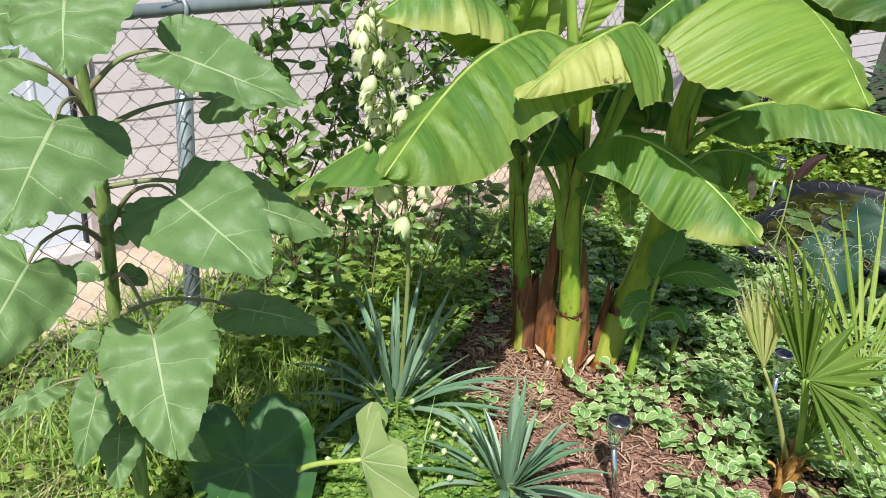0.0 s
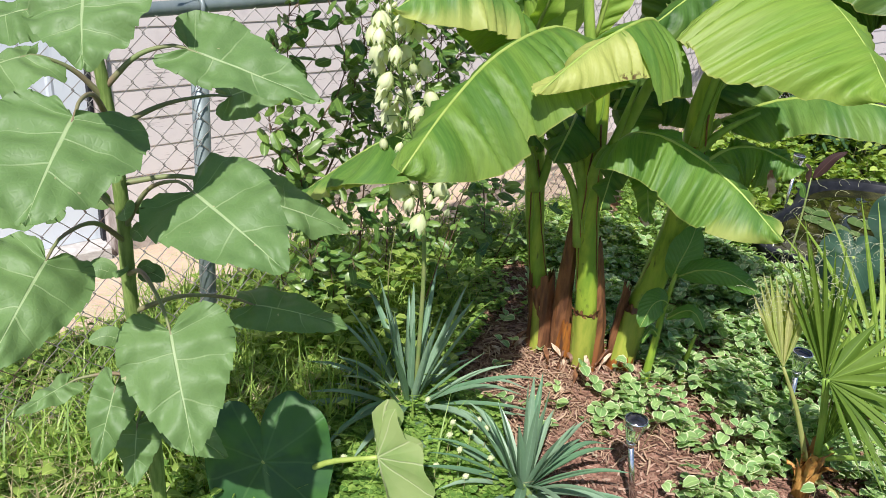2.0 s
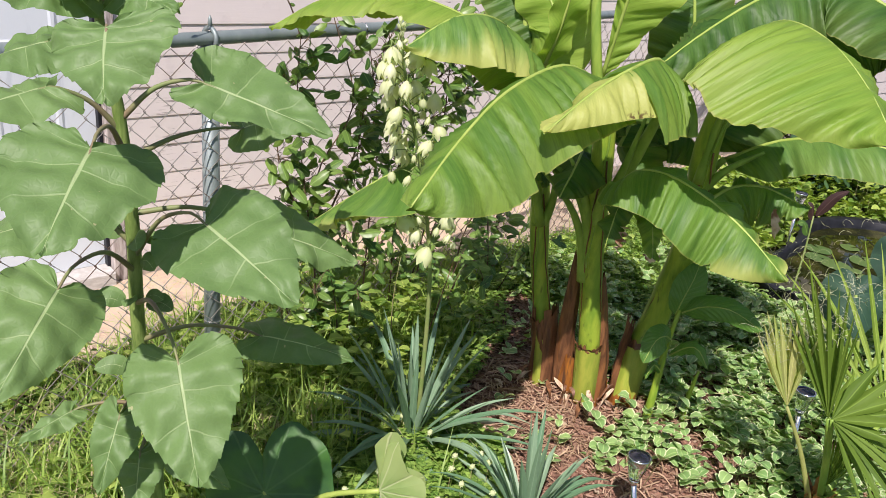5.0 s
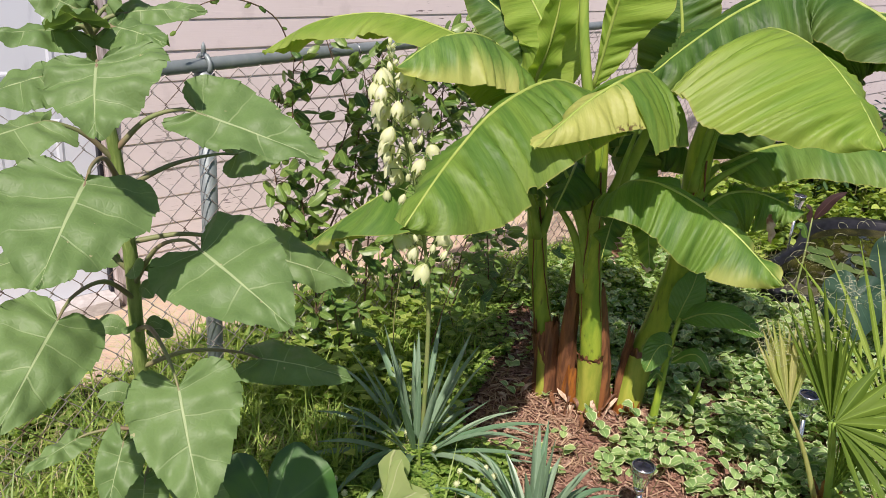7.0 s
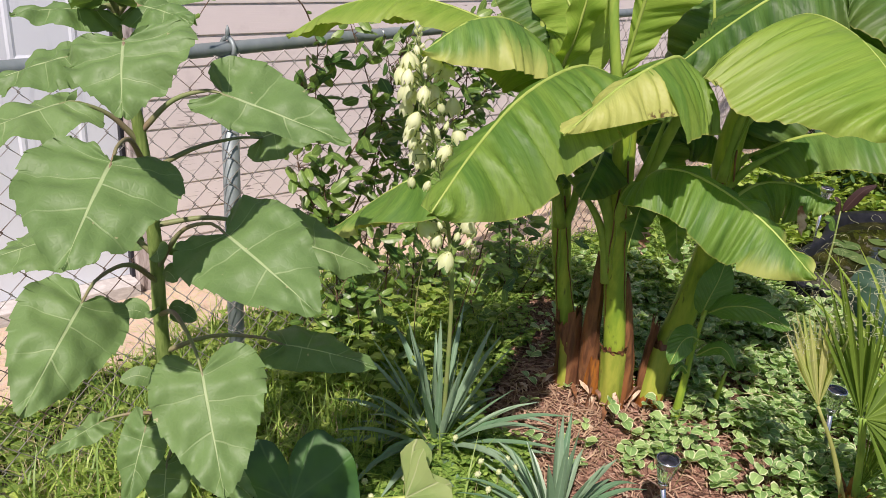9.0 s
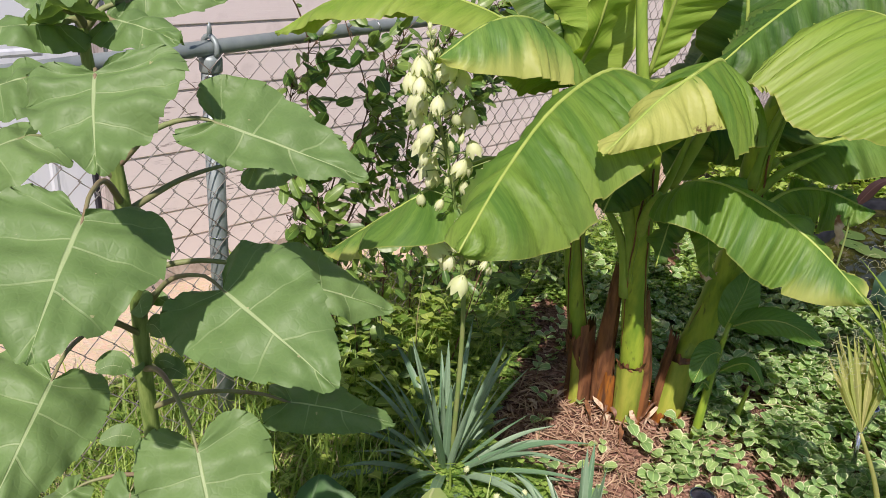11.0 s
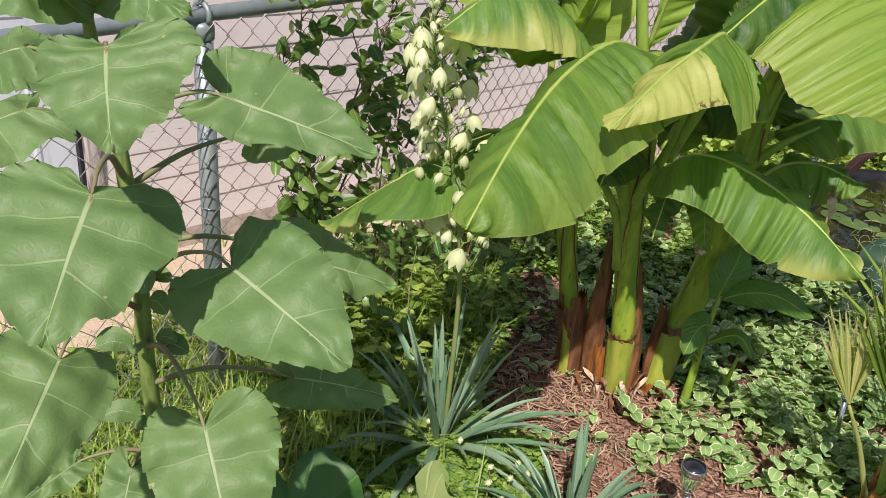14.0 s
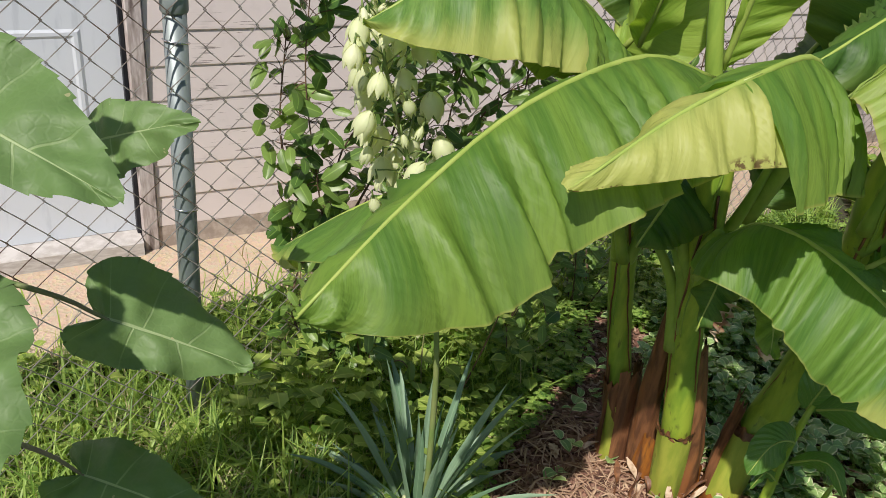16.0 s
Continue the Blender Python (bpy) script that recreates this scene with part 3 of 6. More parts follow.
def in_bed(x, y):
    """Positive inside the mulched bed."""
    w = 0.09 * noise.noise(Vector((x * 2.3, y * 2.3, 5.0))) + 0.05 * noise.noise(Vector((x * 6, y * 6, 9.0)))
    left = 0.09 + 0.10 * math.sin(2.2 * y) - 0.35 * max(0, 2.25 - y) + 0.05
    d = min(x - left, 3.45 - y - 0.15 * (x - 1.0), 3.0 - x - 0.25 * (y - 2.2) ** 2, y - 1.34 - 0.12 * (x - 1.2) ** 2)
    return max(d + w, 0.13 - math.hypot(x - 0.21, y - 3.08) + 0.5 * w)


def axis_steps(lo, hi, step_):
    a = [-2500, -400, -80, -25, lo - 5, lo - 2, lo - 0.7]
    b = [hi + 0.7, hi + 2, hi + 5, 30, 90, 400, 2500]
    return a + list(np.arange(lo, hi + 1e-6, step_)) + b


# ---------------------------------------------------------------- ground
sh = Sheet()
sh.grid([[(x, y, gz(x, y)) for x in axis_steps(-2.4, 4.0, 0.08)] for y in axis_steps(0.6, 6.4, 0.08)])
tagged(solid("ground", sh, M_soil, "dark soil ground under grass and clover", "ground", kind="structure"), "")

sh = Sheet()
P = []
for y in np.arange(0.7, 3.75, 0.045):
    P.append([(x, y, gz(x, y) + max(-0.03, min(0.016, in_bed(x, y) * 0.25)) + 0.006 * noise.noise(Vector((x * 14, y * 14, 1)))) for x in np.arange(-0.15, 3.7, 0.045)])
sh.grid(P)
solid("mulch_bed", sh, M_mulch, "reddish brown bark mulch round the banana plants", "mulch", kind="structure")

sh = Sheet()
P = []
for s in np.arange(-3.0, 7.0, 0.12):
    row = []
    for k in np.linspace(0, 1, 16):
        wp = V(WO[0], WO[1], 0) + WA * s + WN * 0.0
        fp = FO + FU * (s - 0.35) - FN * (verge(s - 0.35) + 0.05 * noise.noise(Vector((s * 2.0, 0.0, 2.0))) + 0.03 * noise.noise(Vector((s * 9.0, 0.0, 2.0))))
        q = wp * (1 - k) + fp * k
        row.append((q[0], q[1], gz(q[0], q[1]) + 0.012 - 0.035 * max(0, k - 0.86) / 0.14))
    P.append(row)
sh.grid(P)
solid("gravel_path", sh, M_gravel, "pale sandy gravel strip beside the garage wall", "path", kind="structure")

# ---------------------------------------------------------------- garage wall
wall = solid("wall_garage", Sheet().box(WO, WA, WN, UPZ, 0.022, 8.5, -0.16, -0.02, 0.0, 2.75), M_jamb, "beige painted lap siding wall of a garage", "wall", False, "structure")
wall2 = solid("wall_garage_end", Sheet().box(WO, WA, WN, UPZ, -4.0, -1.06, -0.16, -0.02, 0.0, 2.75), M_jamb, "beige painted lap siding wall beyond the door", "wall", False, "structure")
over = solid("wall_garage_top", Sheet().box(WO, WA, WN, UPZ, -1.06, 0.022, -0.16, -0.02, 2.14, 2.75), M_jamb, "siding wall over the door", "wall", False, "structure")
LAP = 0.128


def board(x0, x1, z, lift):
    """One lap board: thick at its lower edge, with a dark drip gap under it."""
    s = Sheet()
    prof = [(-0.018, 0.0), (0.004, 0.0), (0.0062, 0.003), (0.0062, 0.010), (0.0005, LAP + 0.004), (-0.018, LAP + 0.004)]
    P = []
    for x in np.linspace(x0, x1, 5):
        P.append([WO + WA * x + WN * (a + lift) + UPZ * (z + b) for a, b in prof])
    k = len(s.v)
    s.grid(P, None, 0, True)
    s.f += [tuple(reversed(range(6))), tuple(24 + j for j in range(6))]
    s.mi += [0, 0]
    return s


for i in range(20):
    z = 0.114 + i * LAP
    cut = 2.2 + 1.7 * ((i * 7) % 5) / 5
    for a, b in ((0.026, cut), (cut + 0.003, 8.5)):
        part("siding_board", board(a, b, z, 0.001 * R.uniform(-1, 1)), M_siding, wall, smooth=False)
    part("siding_board", board(-4.0, -1.062, z, 0), M_siding, wall2, smooth=False)
    if z > 2.15:
        part("siding_board", board(-1.05, 0.02, z, 0), M_siding, over, smooth=False)
part("foundation", Sheet().box(WO, WA, WN, UPZ, 0.024, 8.5, -0.02, 0.006, -0.1, 0.114), M_conc, wall, "rough concrete footing", False)
part("foundation", Sheet().box(WO, WA, WN, UPZ, -4.0, -1.06, -0.02, 0.006, -0.1, 0.114), M_conc, wall2, smooth=False)

door = thing("door_1", WO, "pale blue-grey panelled door, closed, in a weathered frame", "door", kind="structure")
sh = Sheet().box(WO, WA, WN, UPZ, -0.96, -0.042, -0.10, -0.055, 0.085, 2.06)
leafd = part("door_leaf", sh, M_door, door, smooth=False)
for c in (-0.70, -0.300):
    for z0, z1 in ((0.325, 0.875), (1.05, 1.62), (1.74, 1.95)):
        hw = 0.125
        s = Sheet()
        ring = []
        for e, d in ((-0.004, 0.0005), (0.006, 0.005), (0.018, 0.005), (0.028, 0.001)):
            ring.append([WO + WA * (c + sx * (hw - e)) + WN * (-0.055 + d) + UPZ * (z0 + e if sz < 0 else z1 - e) for sx, sz in ((-1, -1), (1, -1), (1, 1), (-1, 1))])
        s.grid(ring, None, 0, True)
        s.f.append((12, 13, 14, 15))
        s.mi.append(0)
        part("panel", s, M_door, leafd, smooth=False)
part("jamb", Sheet().box(WO, UPZ, WA, WN, 0.0, 2.14, -0.034, 0.022, -0.12, 0.020, 0.004), M_jamb, door, "weathered grey-pink timber jamb", False)
part("jamb", Sheet().box(WO, UPZ, WA, WN, 0.0, 2.14, -1.06, -0.965, -0.12, 0.024, 0.004), M_jamb, door, smooth=False)
part("head", Sheet().box(WO, WA, WN, UPZ, -0.964, -0.041, -0.12, 0.022, 2.065, 2.14, 0.004), M_jamb, door, smooth=False)
part("stop", Sheet().box(WO, UPZ, WA, WN, 0.085, 2.06, -0.050, -0.035, -0.054, -0.02, 0.002), M_tub, door, "dark weather strip", False)
part("sill", Sheet().box(WO, WA, WN, UPZ, -0.99, -0.041, -0.12, 0.05, 0.012, 0.083, 0.006), M_threshold, door, "weathered pale threshold", False)

# ---------------------------------------------------------------- chain-link fence
fence = thing("chain_link_fence", tuple(FO), "galvanised chain-link fence with a round top rail", "fence")
RAIL = 1.232
S0, S1 = -2.6, 6.6
for s in (-3.0, 0.0, 4.35):
    o = FO + FU * s
    g = gz(o[0], o[1])
    p = part("post", Sheet().tube([o + UPZ * (g - 0.1), o + UPZ * 0.6, o + UPZ * 1.19], 0.026, 18), M_galv, fence, "round galvanised steel post")
    cap = Sheet()
    cap.lathe([(0.0285, 1.170), (0.0305, 1.174), (0.0305, 1.203), (0.027, 1.212), (0.012, 1.217)], (o[0], o[1], 0), 18)
    ring = [o + UPZ * (RAIL + 0.030 * math.sin(a)) + FN * 0.030 * math.cos(a) for a in np.linspace(-0.6, math.pi + 0.6, 14)]
    cap.tube(ring, 0.0075, 8)
    cap.tube([o + UPZ * (RAIL + 0.028), o + UPZ * (RAIL + 0.055), o + UPZ * (RAIL + 0.066)], [0.008, 0.006, 0.001], 8)
    part("loop_cap", cap, M_galv, p)
    for z in (1.10, 0.69, 0.30):
        a = [o + UPZ * (z + 0.012 * math.sin(q * 0.5)) + 0.029 * (FU * math.cos(q) + FN * math.sin(q)) for q in np.linspace(-0.3, math.pi + 0.3, 12)]
        part("tie_wire", Sheet().tube(a, 0.0021, 5), M_chrome, p)
rail = part("top_rail", Sheet().tube([FO + FU * s + UPZ * (RAIL + 0.004 * math.sin(s)) for s in np.linspace(S0 - 0.5, S1, 24)], 0.0205, 16), M_galv, fence, "round galvanised top rail")
for s in (-1.4, -0.75, 0.62, 1.35, 2.1, 2.9, 3.6):
    a = [FO + FU * (s + 0.008 * q / 6) + UPZ * (RAIL + 0.023 * math.sin(q)) + FN * 0.023 * math.cos(q) for q in np.linspace(0, math.tau, 16)]
    a += [FO + FU * (s + 0.01) + UPZ * (RAIL - 0.05) + FN * 0.004]
    part("tie_wire", Sheet().tube(a, 0.002, 5), M_chrome, rail)
HD = 0.0415
net = Sheet()
rows_ = 29
for k in range(int((S1 - S0) / HD)):
    pts = []
    for j in range(rows_ + 1):
        side = (j + k) % 2
        s = S0 + HD * (k + side) + (0.002 if side else -0.002)
        o = FO + FU * s
        sag = 0.012 * noise.noise(Vector((s * 1.5, j * 0.08, 4.0)))
        pts.append(o + UPZ * (0.018 + j * HD + gz(o[0], o[1]) * (1 - j / rows_)) + FN * (0.030 + sag + (0.003 if side else -0.003)))
    net.tube(pts, 0.0019, 4, False)
part("wire_mesh", net, M_wire, fence, "diamond chain-link wire mesh", kind="stuff")

# ---------------------------------------------------------------- banana clump
def curve_tube(ctrl, radii, n=14, sides=14, wob=0.0, seed=0):
    pts = spline(ctrl, n)
    rad = np.interp(np.linspace(0, 1, n), np.linspace(0, 1, len(radii)), radii)
    rr = random.Random(seed)
    rad = [r * (1 + wob * rr.uniform(-1, 1)) for r in rad]
    return Sheet().tube(pts, rad, sides)


def shell(ctrl, radii, a0, a1, n=14, sides=10, ragged=0.0, lift=0.0, seed=0, wrinkle=1.0):
    """A strip of sheath that wraps part of a stem."""
    pts = spline(ctrl, n)
    rad = np.interp(np.linspace(0, 1, n), np.linspace(0, 1, len(radii)), radii)
    rr = random.Random(seed)
    P, UV = [], []
    end = [rr.uniform(-ragged, ragged) for _ in range(sides + 1)]
    for i in range(n):
        v = i / (n - 1)
        row = []
        for j in range(sides + 1):
            q = radians(a0 + (a1 - a0) * j / sides)
            r = rad[i] * (1 + 0.04 * math.sin(7 * q + 5 * v) + 0.16 * wrinkle * noise.noise(Vector((q * 2.5, v * 5, seed * 2.0)))) + lift * v * v
            p = pts[i] + r * V(math.cos(q), math.sin(q), 0) + UPZ * end[j] * v ** 3
            row.append(p)
        P.append(row)
        UV.append([(j / sides, v) for j in range(sides + 1)])
    return Sheet().grid(P, UV)


banana = thing("banana_plant", (0.58, 2.62, 0.05), "clump of banana plants with green stems and broad leaves", "banana plant")


def banana_stem(ctrl, radii, seed):
    return part("pseudostem", curve_tube(ctrl, radii, 18, 16, 0.02, seed), M_stem, banana)


S1C = [(0.45, 2.70, 0.0), (0.425, 2.70, 0.25), (0.365, 2.70, 0.55), (0.33, 2.68, 0.80), (0.30, 2.66, 1.0)]
S2C = [(0.60, 2.62, 0.0), (0.575, 2.58, 0.30), (0.515, 2.52, 0.68), (0.475, 2.45, 1.05), (0.45, 2.42, 1.25)]
S3C = [(0.74, 2.66, 0.0), (0.755, 2.68, 0.20), (0.82, 2.72, 0.45), (0.84, 2.66, 0.75), (0.80, 2.56, 1.06), (0.82, 2.5, 1.3)]
st1 = banana_stem(S1C, [0.038, 0.033, 0.031, 0.034, 0.026], 1)
st2 = banana_stem(S2C, [0.040, 0.037, 0.036, 0.036, 0.028], 2)
st3 = banana_stem(S3C, [0.048, 0.046, 0.045, 0.043, 0.040, 0.030], 3)
for st, c, r, a0, a1 in ((st1, [(0.422, 2.70, 0.30), (0.420, 2.70, 0.31), (0.418, 2.70, 0.325)], 0.0375, 190, 350), (st2, [(0.577, 2.583, 0.295), (0.573, 2.578, 0.312), (0.570, 2.576, 0.328)], 0.0415, 180, 350),
                         (st3, [(0.765, 2.69, 0.265), (0.772, 2.694, 0.29), (0.780, 2.698, 0.315)], 0.0515, 180, 350)):
    part("sheath", shell(c, [r, r, r + 0.002], a0, a1, 9, 26, 0.009, 0.003, int(r * 1e4)), M_husk, st, "torn brown rim of an old sheath")
# bare yellow-green feet of the stems
part("sheath", shell([(0.45, 2.70, 0.0), (0.435, 2.70, 0.15), (0.425, 2.70, 0.27)], [0.044, 0.038, 0.036], 150, 300, 8, 16, 0.010, 0.004, 4, 0.2), M_stemY, st1, "yellow bare lower stem")
part("sheath", shell([(0.45, 2.70, 0.0), (0.435, 2.70, 0.2), (0.415, 2.70, 0.38)], [0.052, 0.046, 0.040], 262, 420, 16, 26, 0.018, 0.010, 5, 0.9), M_husk, st1, "dry brown sheath")
part("sheath", shell([(0.45, 2.70, 0.0), (0.435, 2.70, 0.2), (0.415, 2.70, 0.38)], [0.050, 0.044, 0.040], 120, 222, 16, 18, 0.016, 0.008, 6, 0.9), M_husk, st1, "dry brown sheath")
part("sheath", shell([(0.436, 2.70, 0.215), (0.424, 2.70, 0.275), (0.413, 2.70, 0.34)], [0.0405, 0.040, 0.041], 180, 330, 10, 30, 0.014, 0.006, 7), M_husk, st1, "torn papery sheath")
part("sheath", shell([(0.60, 2.62, 0.0), (0.585, 2.595, 0.18), (0.575, 2.58, 0.31)], [0.044, 0.041, 0.0395], 175, 345, 8, 16, 0.010, 0.004, 8, 0.2), M_stemY, st2, "yellow bare lower stem")
part("sheath", shell([(0.525, 2.69, 0.02), (0.500, 2.65, 0.30), (0.482, 2.585, 0.66)], [0.044, 0.033, 0.013], 140, 340, 22, 26, 0.016, 0.0, 9, 1.5), M_husk, st2, "dry brown sheath")
part("sheath", shell([(0.645, 2.66, 0.02), (0.622, 2.63, 0.25), (0.562, 2.57, 0.58)], [0.040, 0.034, 0.020], 210, 420, 22, 26, 0.016, 0.0, 10, 1.5), M_husk, st2, "dry brown sheath")
part("sheath", shell([(0.74, 2.66, 0.0), (0.75, 2.675, 0.15), (0.765, 2.69, 0.29)], [0.053, 0.051, 0.050], 190, 350, 8, 16, 0.010, 0.004, 11, 0.2), M_stemY, st3, "yellow bare lower stem")
part("sheath", shell([(0.74, 2.66, 0.0), (0.75, 2.675, 0.2), (0.775, 2.70, 0.38)], [0.056, 0.053, 0.052], 130, 222, 16, 18, 0.02, 0.010, 12, 0.9), M_husk, st3, "dry brown sheath")
part("sheath", shell([(0.80, 2.70, 0.36), (0.83, 2.70, 0.55), (0.84, 2.665, 0.74)], [0.048, 0.047, 0.046], 210, 340, 8, 10, 0.04, 0.004, 13), M_stem, st3)
for k in range(34):
    st, c = R.choice(((st1, (0.45, 2.68)), (st2, (0.60, 2.60)), (st3, (0.74, 2.64)), (st2, (0.53, 2.63))))
    a = R.uniform(math.pi, 2.2 * math.pi)
    r0, ln = R.uniform(0.045, 0.075), R.uniform(0.04, 0.13)
    b = V(c[0] + r0 * math.cos(a), c[1] + r0 * math.sin(a), 0.09 + R.uniform(-0.02, 0.07))
    d = V(math.cos(a), math.sin(a), 0)
    s = leaf([b, b + d * ln * 0.4 - UPZ * 0.02, b + d * ln * 0.8 - UPZ * (b[2] - 0.075)], d + UPZ * 0.6, 0.005, 0.007, strap, 40, -30, 7, 2, ripple=0.008, seed=k)
    part("dry_strip", s, M_paper if k % 3 else M_husk, st)


def banana_leaf(ctrl, up, wl, wr, mat, fl, fr, seed, tears=(), rib=0.011, n=190, ripple=0.012, pleat=0.034, label="", prof=None, span=(0.0, 1.0)):
    s = leaf(ctrl, up, wl, wr, prof or oblong, fl, fr, n, 8, ripple=ripple, rfreq=3.2, tears=tears, seed=seed, pleat=pleat * min(1.0, (max(wl, wr) / 0.2) ** 1.5), span=span)
    b = part("leaf", s, mat, banana, label)
    pts = spline(ctrl, 18)
    i0, i1 = int(17 * span[0]), int(17 * span[1]) + 1
    pts, taper = pts[i0:i1], list(np.linspace(rib * 0.62, 0.0022, 18))[i0:i1]
    u = unit(V(*up))
    part("midrib", Sheet().tube([p - u * 0.0022 for p in pts], taper, 8), M_rib, b)
    return b


def petiole(ctrl, r0, r1, mat=None):
    pts = spline(ctrl, 12)
    return part("petiole", Sheet().tube(pts, list(np.linspace(r0, r1, 12)), 10, flat=0.8), mat or M_stemL, banana)


M_orange = rough_mat("orange_sheath", (0.34, 0.13, 0.02), (0.20, 0.07, 0.02), 12, 0.35, bumpy=0.3, stretch=(6, 6, 0.8), c3=(0.09, 0.04, 0.02), s3=7)
# inner strip: light glowing through the hollow husk is put into its orange
part("sheath", shell([(0.540, 2.66, 0.02), (0.535, 2.65, 0.12), (0.530, 2.63, 0.24)], [0.042, 0.038, 0.026], 200, 330, 10, 16, 0.012, 0.0, 14, 0.6), M_orange, st2, "orange inner sheath, the glow through it put into its colour")
part("sheath", shell([(0.74, 2.66, 0.0), (0.742, 2.662, 0.06), (0.745, 2.665, 0.115)], [0.061, 0.060, 0.060], 150, 300, 8, 20, 0.022, 0.010, 17, 0.8), M_orange, st3, "torn orange-brown collar at the ground")
part("sheath", shell([(0.60, 2.62, 0.0), (0.60, 2.615, 0.05), (0.598, 2.61, 0.085)], [0.052, 0.050, 0.047], 170, 350, 8, 20, 0.016, 0.004, 16, 0.8), M_orange, st2, "torn orange-brown collar at the ground")
# edges of the leaf sheaths that wrap the stems
for st, ctrl, rad in ((st1, S1C, 0.0335), (st2, S2C, 0.0372), (st3, S3C, 0.0455)):
    pts = spline(ctrl, 60)
    for a0, a1, i0, i1 in ((200, 262, 18, 46), (330, 285, 22, 50), (245, 300, 30, 58)):
        run = []
        for i in range(i0, i1, 2):
            a = radians(a0 + (a1 - a0) * (i - i0) / (i1 - i0) + 3 * math.sin(i * 0.9))
            run.append(pts[i] + rad * V(math.cos(a), math.sin(a), 0))
        part("sheath_edge", Sheet().tube(run, list(np.linspace(0.0016, 0.0032, len(run))), 5), M_husk if a0 != 245 else M_stemL, st)


# the long drooping leaf over the flower
banana_leaf([(0.42, 2.34, 1.26), (0.30, 2.17, 1.32), (0.17, 1.93, 1.29), (0.08, 1.74, 1.21), (0.01, 1.565, 1.115)], (0, 0, 1), 0.215, 0.17, M_banA, 52, 80, 1, tears=((-1, 0.66, 0.12, 0.03), (-1, 0.36, 0.10, 0.025)))
petiole([(0.475, 2.45, 0.98), (0.46, 2.42, 1.15), (0.42, 2.34, 1.26)], 0.024, 0.012)
# the yellowing leaf
YEL = [(0.585, 2.27, 1.30), (0.53, 2.16, 1.365), (0.45, 2.02, 1.36), (0.36, 1.92, 1.315), (0.256, 1.797, 1.235)]
banana_leaf(YEL, (0, 0, 1), 0.172, 0.18, M_banY, 58, 66, 2, prof=wedge, label="yellowing leaf end with brown spots", span=(0.51, 1.0), n=150, pleat=0.018)
banana_leaf(YEL, (0, 0, 1), 0.205, 0.20, M_banA, 67, 60, 22, label="green base of the yellowing leaf", span=(0.0, 0.53), n=110, pleat=0.022)
petiole([(0.56, 2.50, 0.95), (0.60, 2.38, 1.18), (0.585, 2.27, 1.30)], 0.022, 0.011)
# the low leaf that reaches to the palm
banana_leaf([(0.52, 2.36, 0.965), (0.56, 2.26, 1.05), (0.65, 2.18, 1.06), (0.79, 2.08, 1.00), (0.92, 1.985, 0.895)], (0, 0, 1), 0.085, 0.150, M_banT, 18, 64, 3, rib=0.010, tears=((1, 0.5, 0.05, 0.02), (1, 0.77, 0.14, 0.02)))
petiole([(0.50, 2.50, 0.76), (0.495, 2.42, 0.90), (0.505, 2.36, 0.97)], 0.020, 0.010)
# the large pale leaf
banana_leaf([(0.78, 2.38, 1.42), (0.83, 2.25, 1.485), (0.89, 2.08, 1.465), (0.95, 1.95, 1.39), (1.00, 1.85, 1.295)], (0.2, -0.2, 1), 0.17, 0.325, M_banL, 40, 52, 4, ripple=0.010, rib=0.006, label="broad pale green leaf")
petiole([(0.80, 2.56, 1.06), (0.79, 2.48, 1.28), (0.78, 2.38, 1.42)], 0.022, 0.012)
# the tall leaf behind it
# its shaded underside is put into the darker leaf colour
banana_leaf([(1.30, 2.40, 1.44), (1.14, 2.46, 1.54), (0.98, 2.5, 1.585), (0.82, 2.45, 1.52), (0.67, 2.34, 1.43), (0.53, 2.21, 1.33)], (0, -0.3, 1), 0.17, 0.12, M_banShade, 60, 50, 5, pleat=0.045)
banana_leaf([(0.98, 2.62, 1.30), (1.10, 2.60, 1.48), (1.26, 2.55, 1.52), (1.42, 2.48, 1.42)], (0, -0.2, 1), 0.18, 0.20, M_banShade, 35, 60, 6)
# leaves over the fence
banana_leaf([(0.22, 2.60, 1.22), (0.06, 2.55, 1.345), (-0.16, 2.5, 1.41), (-0.38, 2.5, 1.375), (-0.55, 2.48, 1.27)], (0, 0.1, 1), 0.12, 0.12, M_banL, 40, 56, 7)
HEM = [(0.25, 2.50, 1.20), (0.19, 2.36, 1.33), (0.11, 2.16, 1.415), (0.02, 2.03, 1.42), (-0.08, 1.94, 1.35)]
banana_leaf(HEM, (0, 0, 1), 0.165, 0.15, M_banF, 58, 66, 8, label="drooping leaf end with a yellow hem", span=(0.50, 1.0), n=110, pleat=0.024)
banana_leaf(HEM, (0, 0, 1), 0.215, 0.15, M_banA, 70, 66, 23, label="green drooping base of the leaf", span=(0.0, 0.51), n=110)
petiole([(0.31, 2.66, 0.92), (0.28, 2.58, 1.08), (0.25, 2.50, 1.20)], 0.02, 0.010)
# low leaf that hangs behind the flower
banana_leaf([(0.20, 2.42, 0.98), (0.05, 2.28, 1.05), (-0.12, 2.13, 0.98), (-0.24, 2.15, 0.88), (-0.34, 2.19, 0.785)], (0.1, 0.1, 1), 0.135, 0.10, M_banT, 58, 60, 9, label="narrow leaf with a yellow tip")
petiole([(0.345, 2.66, 0.70), (0.29, 2.58, 0.88), (0.20, 2.42, 0.98)], 0.016, 0.009)
